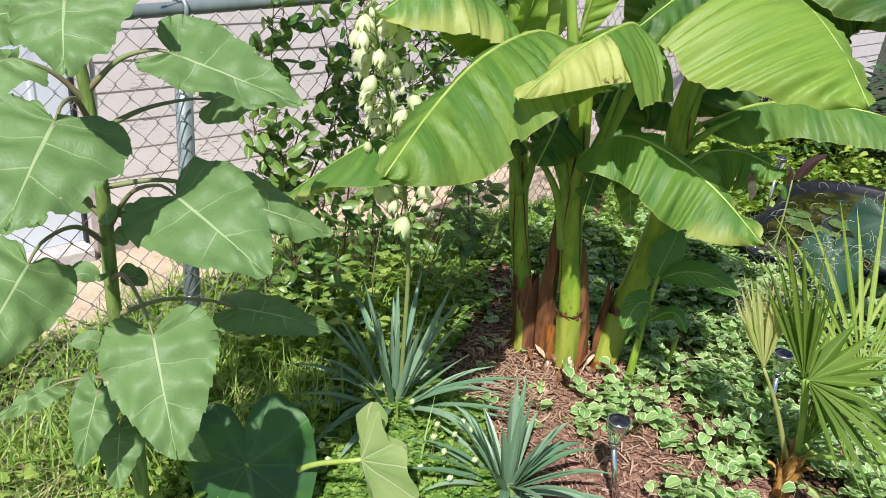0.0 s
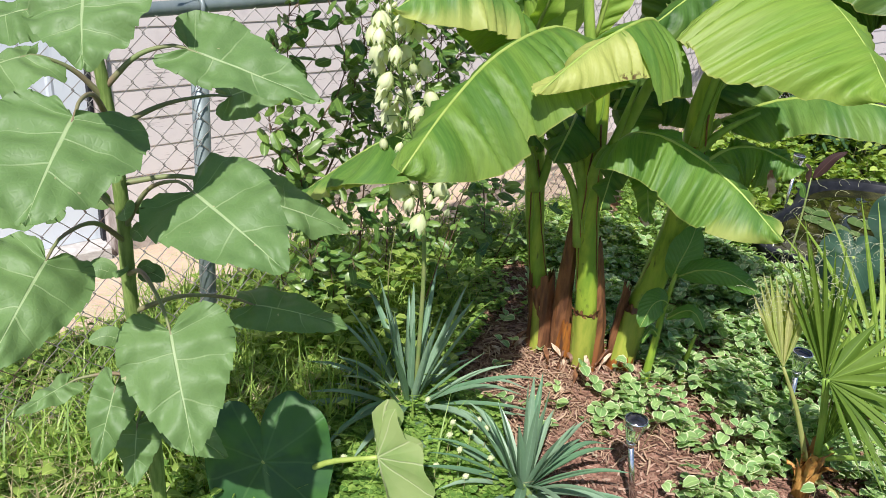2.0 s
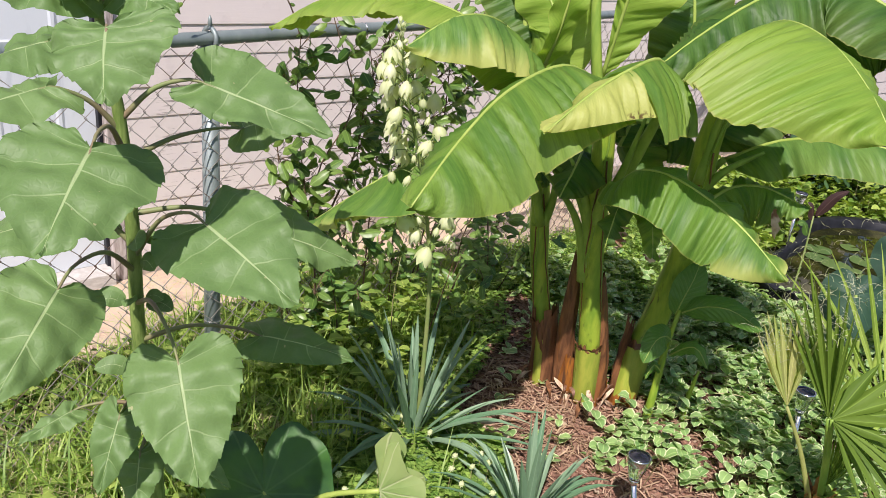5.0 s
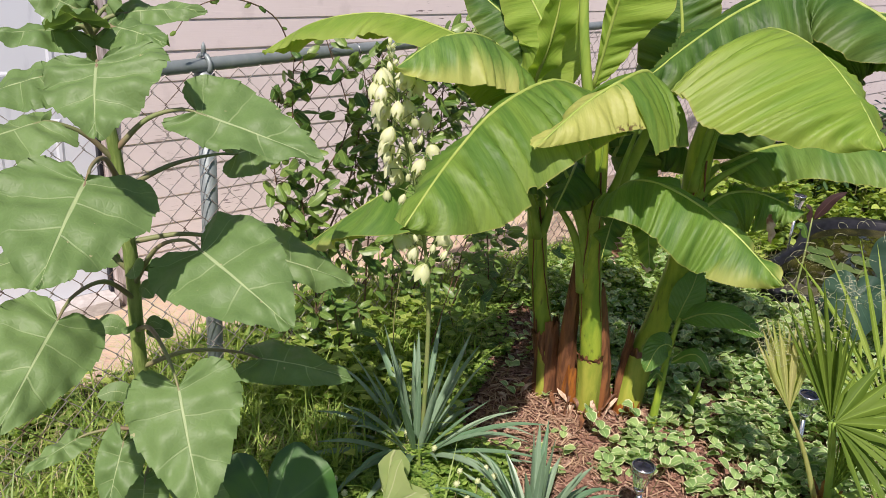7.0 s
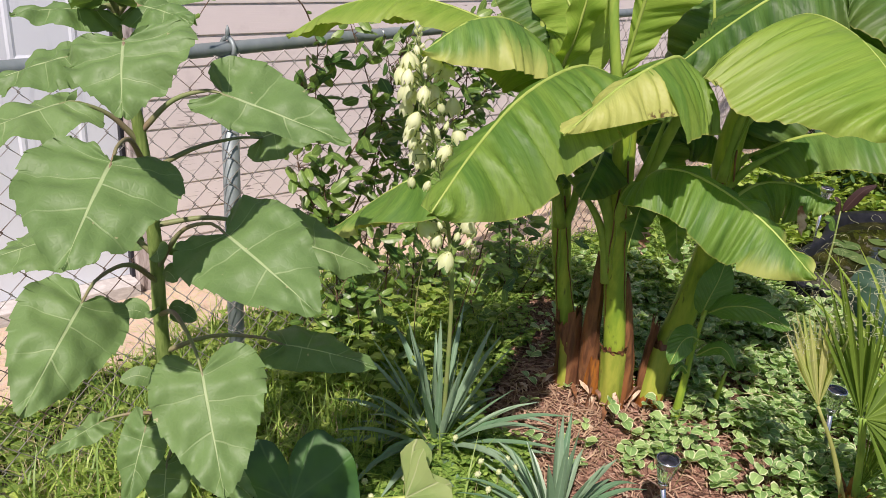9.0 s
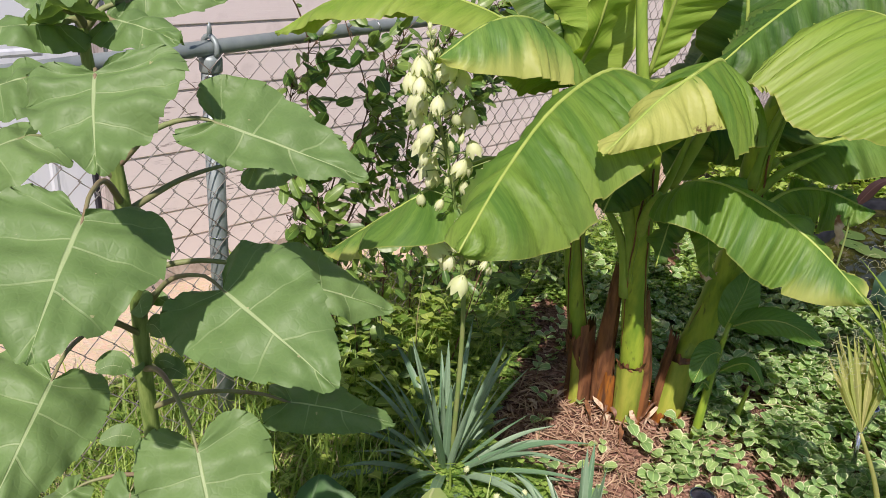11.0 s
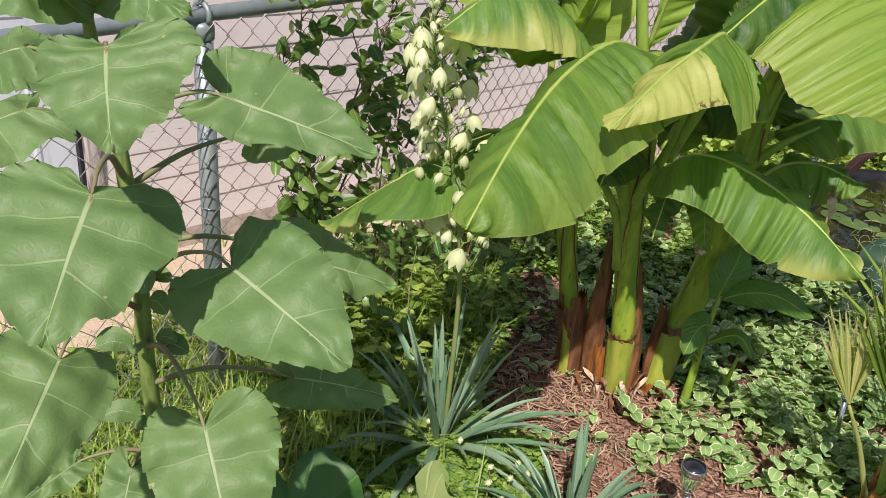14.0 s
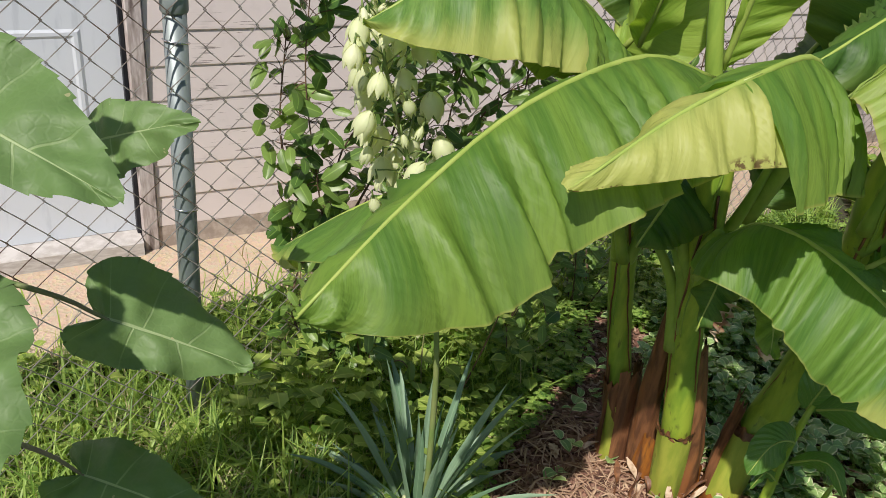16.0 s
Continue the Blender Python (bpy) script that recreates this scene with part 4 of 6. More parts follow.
# young upright leaves in the middle
banana_leaf([(0.23, 2.66, 1.20), (0.30, 2.62, 1.33), (0.24, 2.66, 1.46), (0.10, 2.72, 1.62)], (-0.3, -1, 0.2), 0.10, 0.12, M_banN, 20, 10, 10, pleat=0.010)
banana_leaf([(0.38, 2.70, 1.22), (0.28, 2.70, 1.32), (0.16, 2.73, 1.41), (0.02, 2.78, 1.50)], (0.1, -0.7, 0.7), 0.10, 0.10, M_banShade, 30, 30, 11)
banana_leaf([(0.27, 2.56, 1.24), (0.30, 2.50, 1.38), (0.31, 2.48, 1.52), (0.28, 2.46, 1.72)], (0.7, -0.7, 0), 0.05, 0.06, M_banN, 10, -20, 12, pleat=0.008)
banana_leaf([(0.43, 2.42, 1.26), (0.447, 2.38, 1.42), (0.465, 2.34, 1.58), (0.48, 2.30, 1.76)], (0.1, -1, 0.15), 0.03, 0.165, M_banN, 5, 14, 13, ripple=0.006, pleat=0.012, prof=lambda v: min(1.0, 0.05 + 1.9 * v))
banana_leaf([(0.70, 2.58, 1.24), (0.68, 2.56, 1.42), (0.64, 2.60, 1.6), (0.58, 2.66, 1.8)], (0.0, -1, 0.2), 0.12, 0.12, M_banShade, 10, 12, 14)
part("rolled_leaf", curve_tube([(0.455, 2.43, 1.12), (0.41, 2.41, 1.28), (0.37, 2.40, 1.5), (0.35, 2.40, 1.8)], [0.018, 0.015, 0.012, 0.008], 10, 12), M_stemL, banana, "pale rolled young leaf")
part("rolled_leaf", curve_tube([(0.24, 2.68, 0.95), (0.215, 2.70, 1.22), (0.18, 2.70, 1.5), (0.17, 2.72, 1.8)], [0.012, 0.010, 0.009, 0.006], 10, 10), M_rib, banana)
# leaves on the pond side
banana_leaf([(0.88, 2.62, 1.02), (1.02, 2.55, 1.12), (1.18, 2.45, 1.16), (1.36, 2.42, 1.14), (1.52, 2.38, 1.05)], (0, 0, 1), 0.10, 0.13, M_banM, 30, 62, 15)
petiole([(0.82, 2.66, 0.85), (0.85, 2.63, 0.97), (0.88, 2.62, 1.02)], 0.02, 0.011)
banana_leaf([(0.80, 2.70, 1.05), (0.92, 2.74, 1.12), (1.08, 2.76, 1.08), (1.22, 2.76, 0.98)], (0, 0, 1), 0.10, 0.12, M_banShade, 40, 62, 16)
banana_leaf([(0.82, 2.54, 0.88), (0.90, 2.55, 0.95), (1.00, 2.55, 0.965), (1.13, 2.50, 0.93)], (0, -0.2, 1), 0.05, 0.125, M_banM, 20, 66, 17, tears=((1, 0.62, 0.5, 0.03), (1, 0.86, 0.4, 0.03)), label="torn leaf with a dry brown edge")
banana_leaf([(0.33, 2.58, 0.90), (0.26, 2.50, 0.97), (0.16, 2.44, 0.95), (0.06, 2.42, 0.86)], (0, 0, 1), 0.09, 0.10, M_banShade, 55, 62, 18)
banana_leaf([(0.40, 2.60, 0.94), (0.42, 2.50, 1.02), (0.40, 2.40, 1.0), (0.36, 2.32, 0.92)], (0, 0, 1), 0.10, 0.10, M_banShade, 55, 55, 19)
banana_leaf([(0.56, 2.70, 1.0), (0.62, 2.78, 1.12), (0.70, 2.84, 1.14), (0.80, 2.88, 1.05)], (0, 0, 1), 0.12, 0.12, M_banShade, 35, 50, 20)
for k, (c, w, mm) in enumerate((([(0.60, 2.72, 0.90), (0.66, 2.74, 1.05), (0.76, 2.76, 1.06), (0.88, 2.78, 0.96)], 0.12, M_banShade),
                                ([(0.42, 2.64, 0.95), (0.46, 2.72, 1.08), (0.54, 2.80, 1.10), (0.64, 2.86, 1.02)], 0.11, M_banShade),
                                ([(0.50, 2.56, 1.10), (0.58, 2.60, 1.26), (0.66, 2.66, 1.36), (0.76, 2.72, 1.40)], 0.12, M_banShade),
                                ([(0.84, 2.62, 1.10), (0.96, 2.64, 1.22), (1.10, 2.64, 1.26), (1.26, 2.62, 1.20)], 0.13, M_banShade))):
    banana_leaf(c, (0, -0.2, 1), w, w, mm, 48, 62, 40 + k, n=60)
# torn hanging leaf with dry ends
banana_leaf([(0.56, 2.40, 0.94), (0.545, 2.32, 0.955), (0.52, 2.27, 0.91), (0.505, 2.25, 0.81)], (-0.4, -0.6, 0.6), 0.045, 0.055, M_banShade, 40, 40, 21, rib=0.005, n=50, pleat=0.02, label="torn hanging leaf flap")
banana_leaf([(0.575, 2.40, 0.94), (0.59, 2.32, 0.945), (0.625, 2.27, 0.90), (0.645, 2.25, 0.795)], (0.2, -0.7, 0.6), 0.048, 0.040, M_banA, 26, 36, 24, rib=0.004, n=50, pleat=0.02, label="torn leaf flap with a pale dry end")
part("dry_edge", leaf([(0.555, 2.26, 0.88), (0.545, 2.245, 0.84), (0.540, 2.25, 0.805)], (0.2, -1, 0.2), 0.016, 0.020, ovate, 40, -50, 16, 4, ripple=0.010, rfreq=4.0, seed=4), M_paper, banana, "curled brown dry leaf end")
part("dry_edge", leaf([(0.615, 2.255, 0.81), (0.640, 2.245, 0.795), (0.668, 2.255, 0.812)], (0, -1, 0.3), 0.007, 0.008, ovate, 30, 30, 14, 3, ripple=0.004, seed=5), M_paper, banana, "thin dry leaf rim")
part("dry_edge", leaf([(1.01, 2.45, 0.93), (1.025, 2.44, 0.88), (1.03, 2.44, 0.84)], (0, -1, 0.2), 0.016, 0.016, ovate, 20, 30, 9, 3, ripple=0.008, seed=6), M_paper, banana)
for c in ([(0.505, 2.51, 0.64), (0.47, 2.48, 0.80), (0.40, 2.45, 0.93), (0.32, 2.42, 1.00)],
          [(0.50, 2.52, 0.58), (0.465, 2.50, 0.74), (0.40, 2.48, 0.86), (0.29, 2.46, 0.97)],
          [(0.33, 2.67, 0.70), (0.31, 2.63, 0.80), (0.27, 2.60, 0.86), (0.24, 2.60, 0.87)],
          [(0.35, 2.68, 0.68), (0.37, 2.64, 0.80), (0.36, 2.58, 0.93), (0.33, 2.58, 0.97)],
          [(0.49, 2.49, 0.78), (0.43, 2.44, 0.93), (0.38, 2.40, 1.02)],
          [(0.81, 2.58, 0.90), (0.87, 2.55, 1.00), (0.96, 2.52, 1.08)],
          [(0.80, 2.56, 0.95), (0.80, 2.50, 1.15), (0.82, 2.42, 1.32)],
          [(0.50, 2.50, 0.80), (0.545, 2.46, 0.98), (0.57, 2.40, 1.16)],
          [(0.84, 2.66, 0.85), (0.88, 2.70, 1.1), (0.95, 2.66, 1.32)]):
    petiole(c, 0.019, 0.005)

# the young offshoot beside the stems
M_pup = veined_mat("offshoot_leaf", (0.085, 0.20, 0.032), (0.20, 0.33, 0.09), side=12.0, slope=0.25, thin=0.35, rough=0.42, puff=0.25)
pup = thing("banana_offshoot", (0.84, 2.56, 0.05), "young green banana offshoot beside the large stems", "banana plant")
part("pseudostem", curve_tube([(0.82, 2.56, 0.02), (0.825, 2.56, 0.2), (0.83, 2.565, 0.36), (0.845, 2.57, 0.50)], [0.017, 0.014, 0.011, 0.007], 10, 10), M_stem, pup)
for c, w, f, md in (([(0.835, 2.57, 0.48), (0.845, 2.565, 0.54), (0.868, 2.58, 0.61), (0.888, 2.62, 0.668)], 0.068, 8, M_pup),
                    ([(0.85, 2.55, 0.50), (0.90, 2.51, 0.55), (0.98, 2.48, 0.565), (1.085, 2.45, 0.52)], 0.060, 30, M_pup),
                    ([(0.833, 2.54, 0.40), (0.80, 2.50, 0.43), (0.765, 2.47, 0.42), (0.735, 2.44, 0.35)], 0.056, 14, M_pup),
                    ([(0.84, 2.54, 0.34), (0.88, 2.50, 0.40), (0.91, 2.47, 0.41), (0.945, 2.44, 0.36)], 0.030, 34, M_pup),
                    ([(0.84, 2.56, 0.25), (0.80, 2.53, 0.30), (0.785, 2.52, 0.29), (0.77, 2.51, 0.25)], 0.018, 35, M_pup)):
    b = part("leaf", leaf(c, (-0.15, -0.85, 0.6), w, w, ovate, f, f, 18, 4, ripple=0.003, seed=int(w * 1e4)), md, pup)
    part("midrib", Sheet().tube(spline(c, 10), list(np.linspace(0.0028, 0.0008, 10)), 6), M_rib, b)
part("pseudostem", curve_tube([(0.96, 2.60, 0.02), (0.955, 2.60, 0.12), (0.97, 2.60, 0.26)], [0.012, 0.010, 0.005], 8, 8), M_stem, pup)

# ---------------------------------------------------------------- sunflower
sunf = thing("sunflower", (-0.55, 1.62, 0.0), "tall unopened sunflower plant with large heart-shaped leaves", "sunflower")
STEM = [(-0.55, 1.62, -0.02), (-0.54, 1.60, 0.2), (-0.535, 1.58, 0.41), (-0.54, 1.55, 0.68), (-0.53, 1.52, 0.86), (-0.52, 1.50, 1.01), (-0.52, 1.47, 1.25), (-0.535, 1.45, 1.40), (-0.53, 1.45, 1.50)]
part("stem", curve_tube(STEM, [0.019, 0.018, 0.017, 0.016, 0.015, 0.014, 0.013, 0.010, 0.007], 40, 12, 0.03, 3), M_sunstem, sunf)


def stem_at(z):
    a = np.array(STEM)
    return V(np.interp(z, a[:, 2], a[:, 0]), np.interp(z, a[:, 2], a[:, 1]), z)


HEART = ((0.02, -0.01), (0.24, -0.16), (0.58, -0.22), (0.88, -0.14), (1.02, 0.04), (1.00, 0.22), (0.87, 0.41), (0.66, 0.59), (0.42, 0.765), (0.17, 0.91), (0.0, 1.0))


def heart_blade(b, t, up, wl, wr, fl, fr, bow, seed, teeth=15, ripple=0.006, n=132, m=9):
    """A heart-shaped blade with two round lobes behind the stalk; each row of the grid follows a side vein from the
    midrib forwards to the toothed edge. wl, wr: half widths; fl, fr: droop of the halves in radians."""
    L = np.linalg.norm(t - b)
    d = unit(t - b)
    up = unit(up - d * (up @ d))
    sd = np.cross(d, up)
    ks = np.linspace(0, 1, len(HEART))
    rr = random.Random(seed)
    ph = [rr.uniform(0, 6.28) for _ in range(4)]
    P, UV = [], []
    for i in range(n):
        s = i / (n - 1)
        ss = max(0.0, (s - 0.24) / 0.76)
        root = L * ss ** 1.45
        row, uvr = {0: None}, {0: (0.5, s)}
        for sg, w, fold in ((-1, wl, fl), (1, wr, fr)):
            ex, ey = (np.mean([np.interp(s + e, ks, [q[k] for q in HEART]) for e in (-0.03, 0, 0.03)]) for k in (0, 1))
            ey = ey * (1 - s ** 8) + s ** 8
            jag = s * teeth + 0.5 * noise.noise(Vector((s * 7, sg * 3.0 + seed, 0.0)))
            tooth = (0.042 + 0.026 * noise.noise(Vector((s * 23, sg * 5.0, seed)))) * ((jag % 1.0) ** 1.6 - 0.4) * min(1, 8 * (1 - s)) * min(1, 5 * s)
            lobe = 1 + 0.05 * noise.noise(Vector((s * 4, sg * 2.0, seed * 1.7)))
            ex, ey = ex * w * lobe, L * ey
            for j in range(1, m + 1):
                q = j / m
                rim = max(0.0, (q - 0.80) / 0.20)
                x = ex * q * (1 + tooth * rim)
                y = root + (ey - root) * q ** 1.12 + 0.5 * L * tooth * rim
                yn = y / L
                a = fold * (0.5 + 0.5 * q)
                z = bow * L * max(-0.3, yn) * (1 - yn)
                z += 2.7 * ripple * q ** 2 * noise.noise(Vector((yn * 4.5 + ph[0], sg * x * 36, seed * 1.3)))
                z += 0.0068 * min(1, 3 * q) * (1 - 0.4 * q) * min(1, 4 * s) * math.cos(math.tau * (4.6 * s + (0.22 if sg > 0 else 0)))
                z += 0.012 * q * noise.noise(Vector((yn * 2.6 + seed, sg * x * 18, seed * 0.7)))
                row[sg * j] = b + d * y + sg * sd * x * math.cos(a) + up * (z - x * math.sin(a))
                uvr[sg * j] = (0.5 + 0.5 * sg * q, s)
        row[0] = b + d * root + up * (bow * L * ss ** 1.45 * (1 - ss ** 1.45) - 0.0012)
        P.append([row[j] for j in range(-m, m + 1)])
        UV.append([uvr[j] for j in range(-m, m + 1)])
    return Sheet().grid(P, UV)


def sun_leaf(zs, base, tip, up, w, w2=None, fl=0.15, fr=0.15, bow=0.12, rise=0.06, seed=0, n=132):
    b, t, u = V(*base), V(*tip), unit(V(*up))
    small = min(1.0, w / 0.08)
    lf = part("leaf", heart_blade(b, t, u, w, w2 or w, fl, fr, bow, seed, ripple=0.008 * small, n=n, teeth=15 if small > 0.7 else 10), M_sun, sunf)
    a = stem_at(zs)
    d = unit(t - b)
    pts = spline([a, a * 0.6 + b * 0.4 + UPZ * rise, a * 0.2 + b * 0.8 + UPZ * rise * 0.75 - u * 0.004, b - u * 0.003, b + d * 0.05 * small - u * 0.002], 16)
    part("petiole", Sheet().tube(pts, list(np.linspace(0.0062, 0.0018, 16)), 8), M_petiole, lf)
    return lf


sun_leaf(1.18, (-0.453, 1.240, 1.262), (-0.436, 1.056, 1.164), (0.04, -0.46, 0.88), 0.113, 0.129, 0.40, -0.05, 0.11, 0.04, 3)
sun_leaf(0.95, (-0.323, 1.362, 1.110), (-0.131, 1.252, 1.038), (-0.01, -0.56, 0.83), 0.119, 0.106, 0.09, -0.05, 0.10, 0.05, 4)
sun_leaf(0.84, (-0.355, 1.308, 0.858), (-0.270, 1.182, 0.694), (0.22, -0.71, 0.66), 0.108, 0.099, 0.13, 0.17, 0.15, 0.05, 6)
sun_leaf(1.24, (-0.365, 1.481, 1.325), (-0.132, 1.476, 1.261), (0.20, -0.61, 0.77), 0.095, 0.062, 0.09, 0.0, 0.04, 0.03, 1)
sun_leaf(1.05, (-0.270, 1.592, 1.010), (-0.105, 1.670, 0.928), (0.53, -0.30, 0.79), 0.112, 0.057, 0.28, 0.31, 0.08, 0.03, 5)
sun_leaf(0.74, (-0.264, 1.508, 0.815), (-0.073, 1.533, 0.774), (0.24, -0.37, 0.90), 0.070, 0.058, 0.35, 0.24, 0.16, 0.03, 8)
sun_leaf(1.33, (-0.411, 1.226, 1.450), (-0.368, 1.126, 1.368), (-0.03, -0.64, 0.76), 0.102, 0.080, 0.05, -0.02, 0.21, 0.02, 2)
sun_leaf(0.92, (-0.516, 1.224, 1.020), (-0.525, 1.046, 0.917), (0.45, -0.46, 0.76), 0.091, 0.092, 0.42, 0.24, 0.26, 0.05, 7)
# lower and far leaves
sun_leaf(0.55, (-0.555, 1.47, 0.595), (-0.57, 1.39, 0.445), (0.0, -0.8, 0.5), 0.054, None, 0.2, 0.2, 0.1, 0.03, 9)
sun_leaf(0.55, (-0.68, 1.50, 0.562), (-0.745, 1.40, 0.535), (0.0, -0.5, 0.8), 0.034, None, 0.3, 0.3, 0.1, 0.02, 10)
sun_leaf(0.45, (-0.44, 1.50, 0.50), (-0.31, 1.44, 0.47), (0.0, -0.7, 0.6), 0.052, None, 0.2, 0.2, 0.1, 0.02, 11)
sun_leaf(0.48, (-0.54, 1.52, 0.46), (-0.53, 1.46, 0.33), (0.0, -0.8, 0.4), 0.055, None, 0.2, 0.2, 0.1, 0.01, 12)
sun_leaf(1.22, (-0.60, 1.38, 1.31), (-0.71, 1.24, 1.26), (0.0, -0.3, 0.9), 0.075, None, 0.25, 0.25, 0.12, 0.02, 13)
sun_leaf(1.16, (-0.385, 1.74, 1.175), (-0.225, 1.75, 1.235), (0.1, -0.75, 0.65), 0.058, None, 0.25, 0.25, 0.12, 0.02, 14)
sun_leaf(1.30, (-0.66, 1.5, 1.36), (-0.80, 1.45, 1.30), (0.0, -0.3, 0.9), 0.07, None, 0.25, 0.25, 0.12, 0.02, 15)
sun_leaf(0.98, (-0.66, 1.46, 1.03), (-0.80, 1.36, 0.99), (0.0, -0.3, 0.9), 0.08, None, 0.25, 0.25, 0.12, 0.04, 16)
# the crown of young leaves
for k, (b, t, w) in enumerate((((-0.55, 1.42, 1.46), (-0.64, 1.32, 1.455), 0.05), ((-0.53, 1.41, 1.48), (-0.50, 1.28, 1.51), 0.05),
                               ((-0.49, 1.44, 1.47), (-0.37, 1.39, 1.455), 0.05), ((-0.48, 1.47, 1.49), (-0.35, 1.51, 1.50), 0.045),
                               ((-0.56, 1.46, 1.49), (-0.66, 1.44, 1.53), 0.045), ((-0.53, 1.46, 1.50), (-0.55, 1.40, 1.60), 0.035),
                               ((-0.51, 1.47, 1.50), (-0.46, 1.46, 1.60), 0.035))):
    sun_leaf(1.45, b, t, (0, -0.5, 0.9), w, None, 0.3, 0.3, 0.15, 0.01, 30 + k, 90)
# small side shoots in the axils
for k in range(18):
    z = R.choice((0.60, 0.66, 0.84, 0.86, 0.92, 0.95, 1.0, 1.07))
    a = R.uniform(0, math.tau)
    d = V(math.cos(a), 0.6 * math.sin(a) - 0.3, 0)
    b = stem_at(z) + d * 0.022
    ln = R.uniform(0.035, 0.072)
    s = leaf([b, b + d * ln * 0.5 + UPZ * ln * 0.25, b + d * ln + UPZ * ln * 0.1], UPZ * 0.6 + V(0, -0.8, 0), ln * 0.40, ln * 0.40, ovate, 14, 14, 14, 4, serr=0.03, seed=k)
    part("shoot_leaf", s, M_sun, sunf)

# ---------------------------------------------------------------- taro plants
def taro_blade(base, tip, up, wide, fold, seed, cleft=0.34, lobes=0.62, sag=0.03, neck=None):
    """A shield-shaped blade spread round the end of its stalk, with two rounded lobes behind."""
    b, t = V(*base), V(*tip)
    L = np.linalg.norm(t - b)
    d = unit(t - b)
    sd = unit(np.cross(d, unit(V(*up))))
    nn = np.cross(sd, d)
    J, K = 56, 9
    P, UV = [], []
    for k in range(K + 1):
        q = max(k / K, 0.01)
        row, uvr = [], []
        for j in range(J + 1):
            a = -math.pi + math.tau * j / J
            f = abs(a) / math.pi
            r = np.interp(f, [0, 0.08, 0.22, 0.45, 0.66, 0.84, 0.93, 1.0], [1.0, 0.90, 0.78, wide, neck or (wide + lobes) / 2 + 0.03, lobes, lobes * 0.80, cleft])
            r *= 1 + 0.02 * math.sin(9 * a + seed)
            x, y = q * r * math.sin(a) * L, q * r * math.cos(a) * L
            w = radians(fold)
            z = -abs(x) * math.sin(w) - sag * q * q + 0.012 * q * q * math.sin(6 * a + seed) + 0.012 * q * noise.noise(Vector((x * 14, y * 14, seed)))
            row.append(b + d * y + sd * x * math.cos(w) + nn * z)
            uvr.append((0.5 + 0.4 * q * r * math.sin(a), 0.5 + 0.4 * q * r * math.cos(a)))
        P.append(row)
        UV.append(uvr)
    return Sheet().grid(P, UV)


def taro_leaf(parent, root, base, tip, up, wide, mat, fold=14, seed=0, pm=None, **kw):
    lf = part("leaf", taro_blade(base, tip, up, wide, fold, seed, **kw), mat, parent)
    b, r = V(*base), V(*root)
    pts = spline([r, r * 0.5 + b * 0.5 + V(0, 0, 0.05), b], 12)
    part("stalk", Sheet().tube(pts, list(np.linspace(0.011, 0.006, 12)), 8), pm or M_rib, lf)
    return lf


taro = thing("taro_plant", (-0.36, 1.78, 0.0), "taro plant with dark green leaves and one fading yellow leaf", "taro plant")
taro_leaf(taro, (-0.36, 1.84, 0.0), (-0.304, 1.70, 0.238), (-0.235, 1.595, 0.02), (0.05, -0.88, 0.45), 0.66, M_taro, 8, 1, cleft=0.36, lobes=0.74)
taro_leaf(taro, (-0.33, 1.80, 0.01), (-0.009, 1.66, 0.335), (0.05, 1.625, 0.145), (-0.9, -0.35, -0.25), 0.56, M_taroY, 62, 3, cleft=0.12, lobes=0.72, sag=0.01, neck=0.40)

# big taro leaves beside the pond
taro2 = thing("taro_plant", (1.75, 3.05, 0.0), "large dark blue-green taro leaves at the edge of the pond", "taro plant")
for k, (b, t) in enumerate((((1.60, 3.00, 0.46), (1.58, 2.92, 0.30)), ((1.80, 3.06, 0.62), (1.87, 2.93, 0.46)), ((2.02, 3.12, 0.78), (2.10, 3.0, 0.60)))):
    taro_leaf(taro2, (1.75 + 0.04 * k, 3.06, 0.0), b, t, (-0.2, -0.8, 0.5), 0.66, M_taroB, 12, 10 + k)

# ---------------------------------------------------------------- yuccas
def yucca(base, label, blades, seed, rmin, rmax, extra=()):
    y = thing("yucca", base, label, "yucca", "yuccas in the bed")
    rr = random.Random(seed)
    o = V(*base)
    part("crown", Sheet().lathe([(0.02, 0.0), (0.034, 0.02), (0.028, 0.05), (0.012, 0.08)], base, 10), M_stalk, y)
    todo = []
    for k in range(blades):
        q = k / blades
        az = k * 2.39996 + rr.uniform(-0.2, 0.2)
        el = radians(12 + 72 * (1 - q) ** 1.0 + rr.uniform(-8, 8))
        ln = rr.uniform(rmin, rmax) * (1.0 if el > 0.6 else 0.92)
        todo.append((az, el, ln))
    for az, el, ln in todo + [(radians(a), radians(b), c) for a, b, c in extra]:
        d = V(math.cos(az) * math.cos(el), math.sin(az) * math.cos(el), math.sin(el))
        h = V(math.cos(az), math.sin(az), 0)
        b = o + h * 0.014 + UPZ * rr.uniform(0.02, 0.06)
        droop = ln * (0.30 * math.cos(el) ** 2 + 0.03) * rr.uniform(0.3, 1.5)
        tip = b + d * ln - UPZ * droop
        tip[2] = max(tip[2], gz(tip[0], tip[1]) + 0.03)
        c = [b, b + d * ln * 0.35, b + d * ln * 0.7 - UPZ * droop * 0.32, tip]
        w = rr.uniform(0.0125, 0.0175)
        s = leaf(c, UPZ * math.cos(el) - h * math.sin(el) + V(rr.uniform(-.2, .2), rr.uniform(-.2, .2), 0), w, w, strap, -26, -26, 11, 2, seed=rr.randint(0, 999))
        part("blade", s, M_yucca, y)
    return y


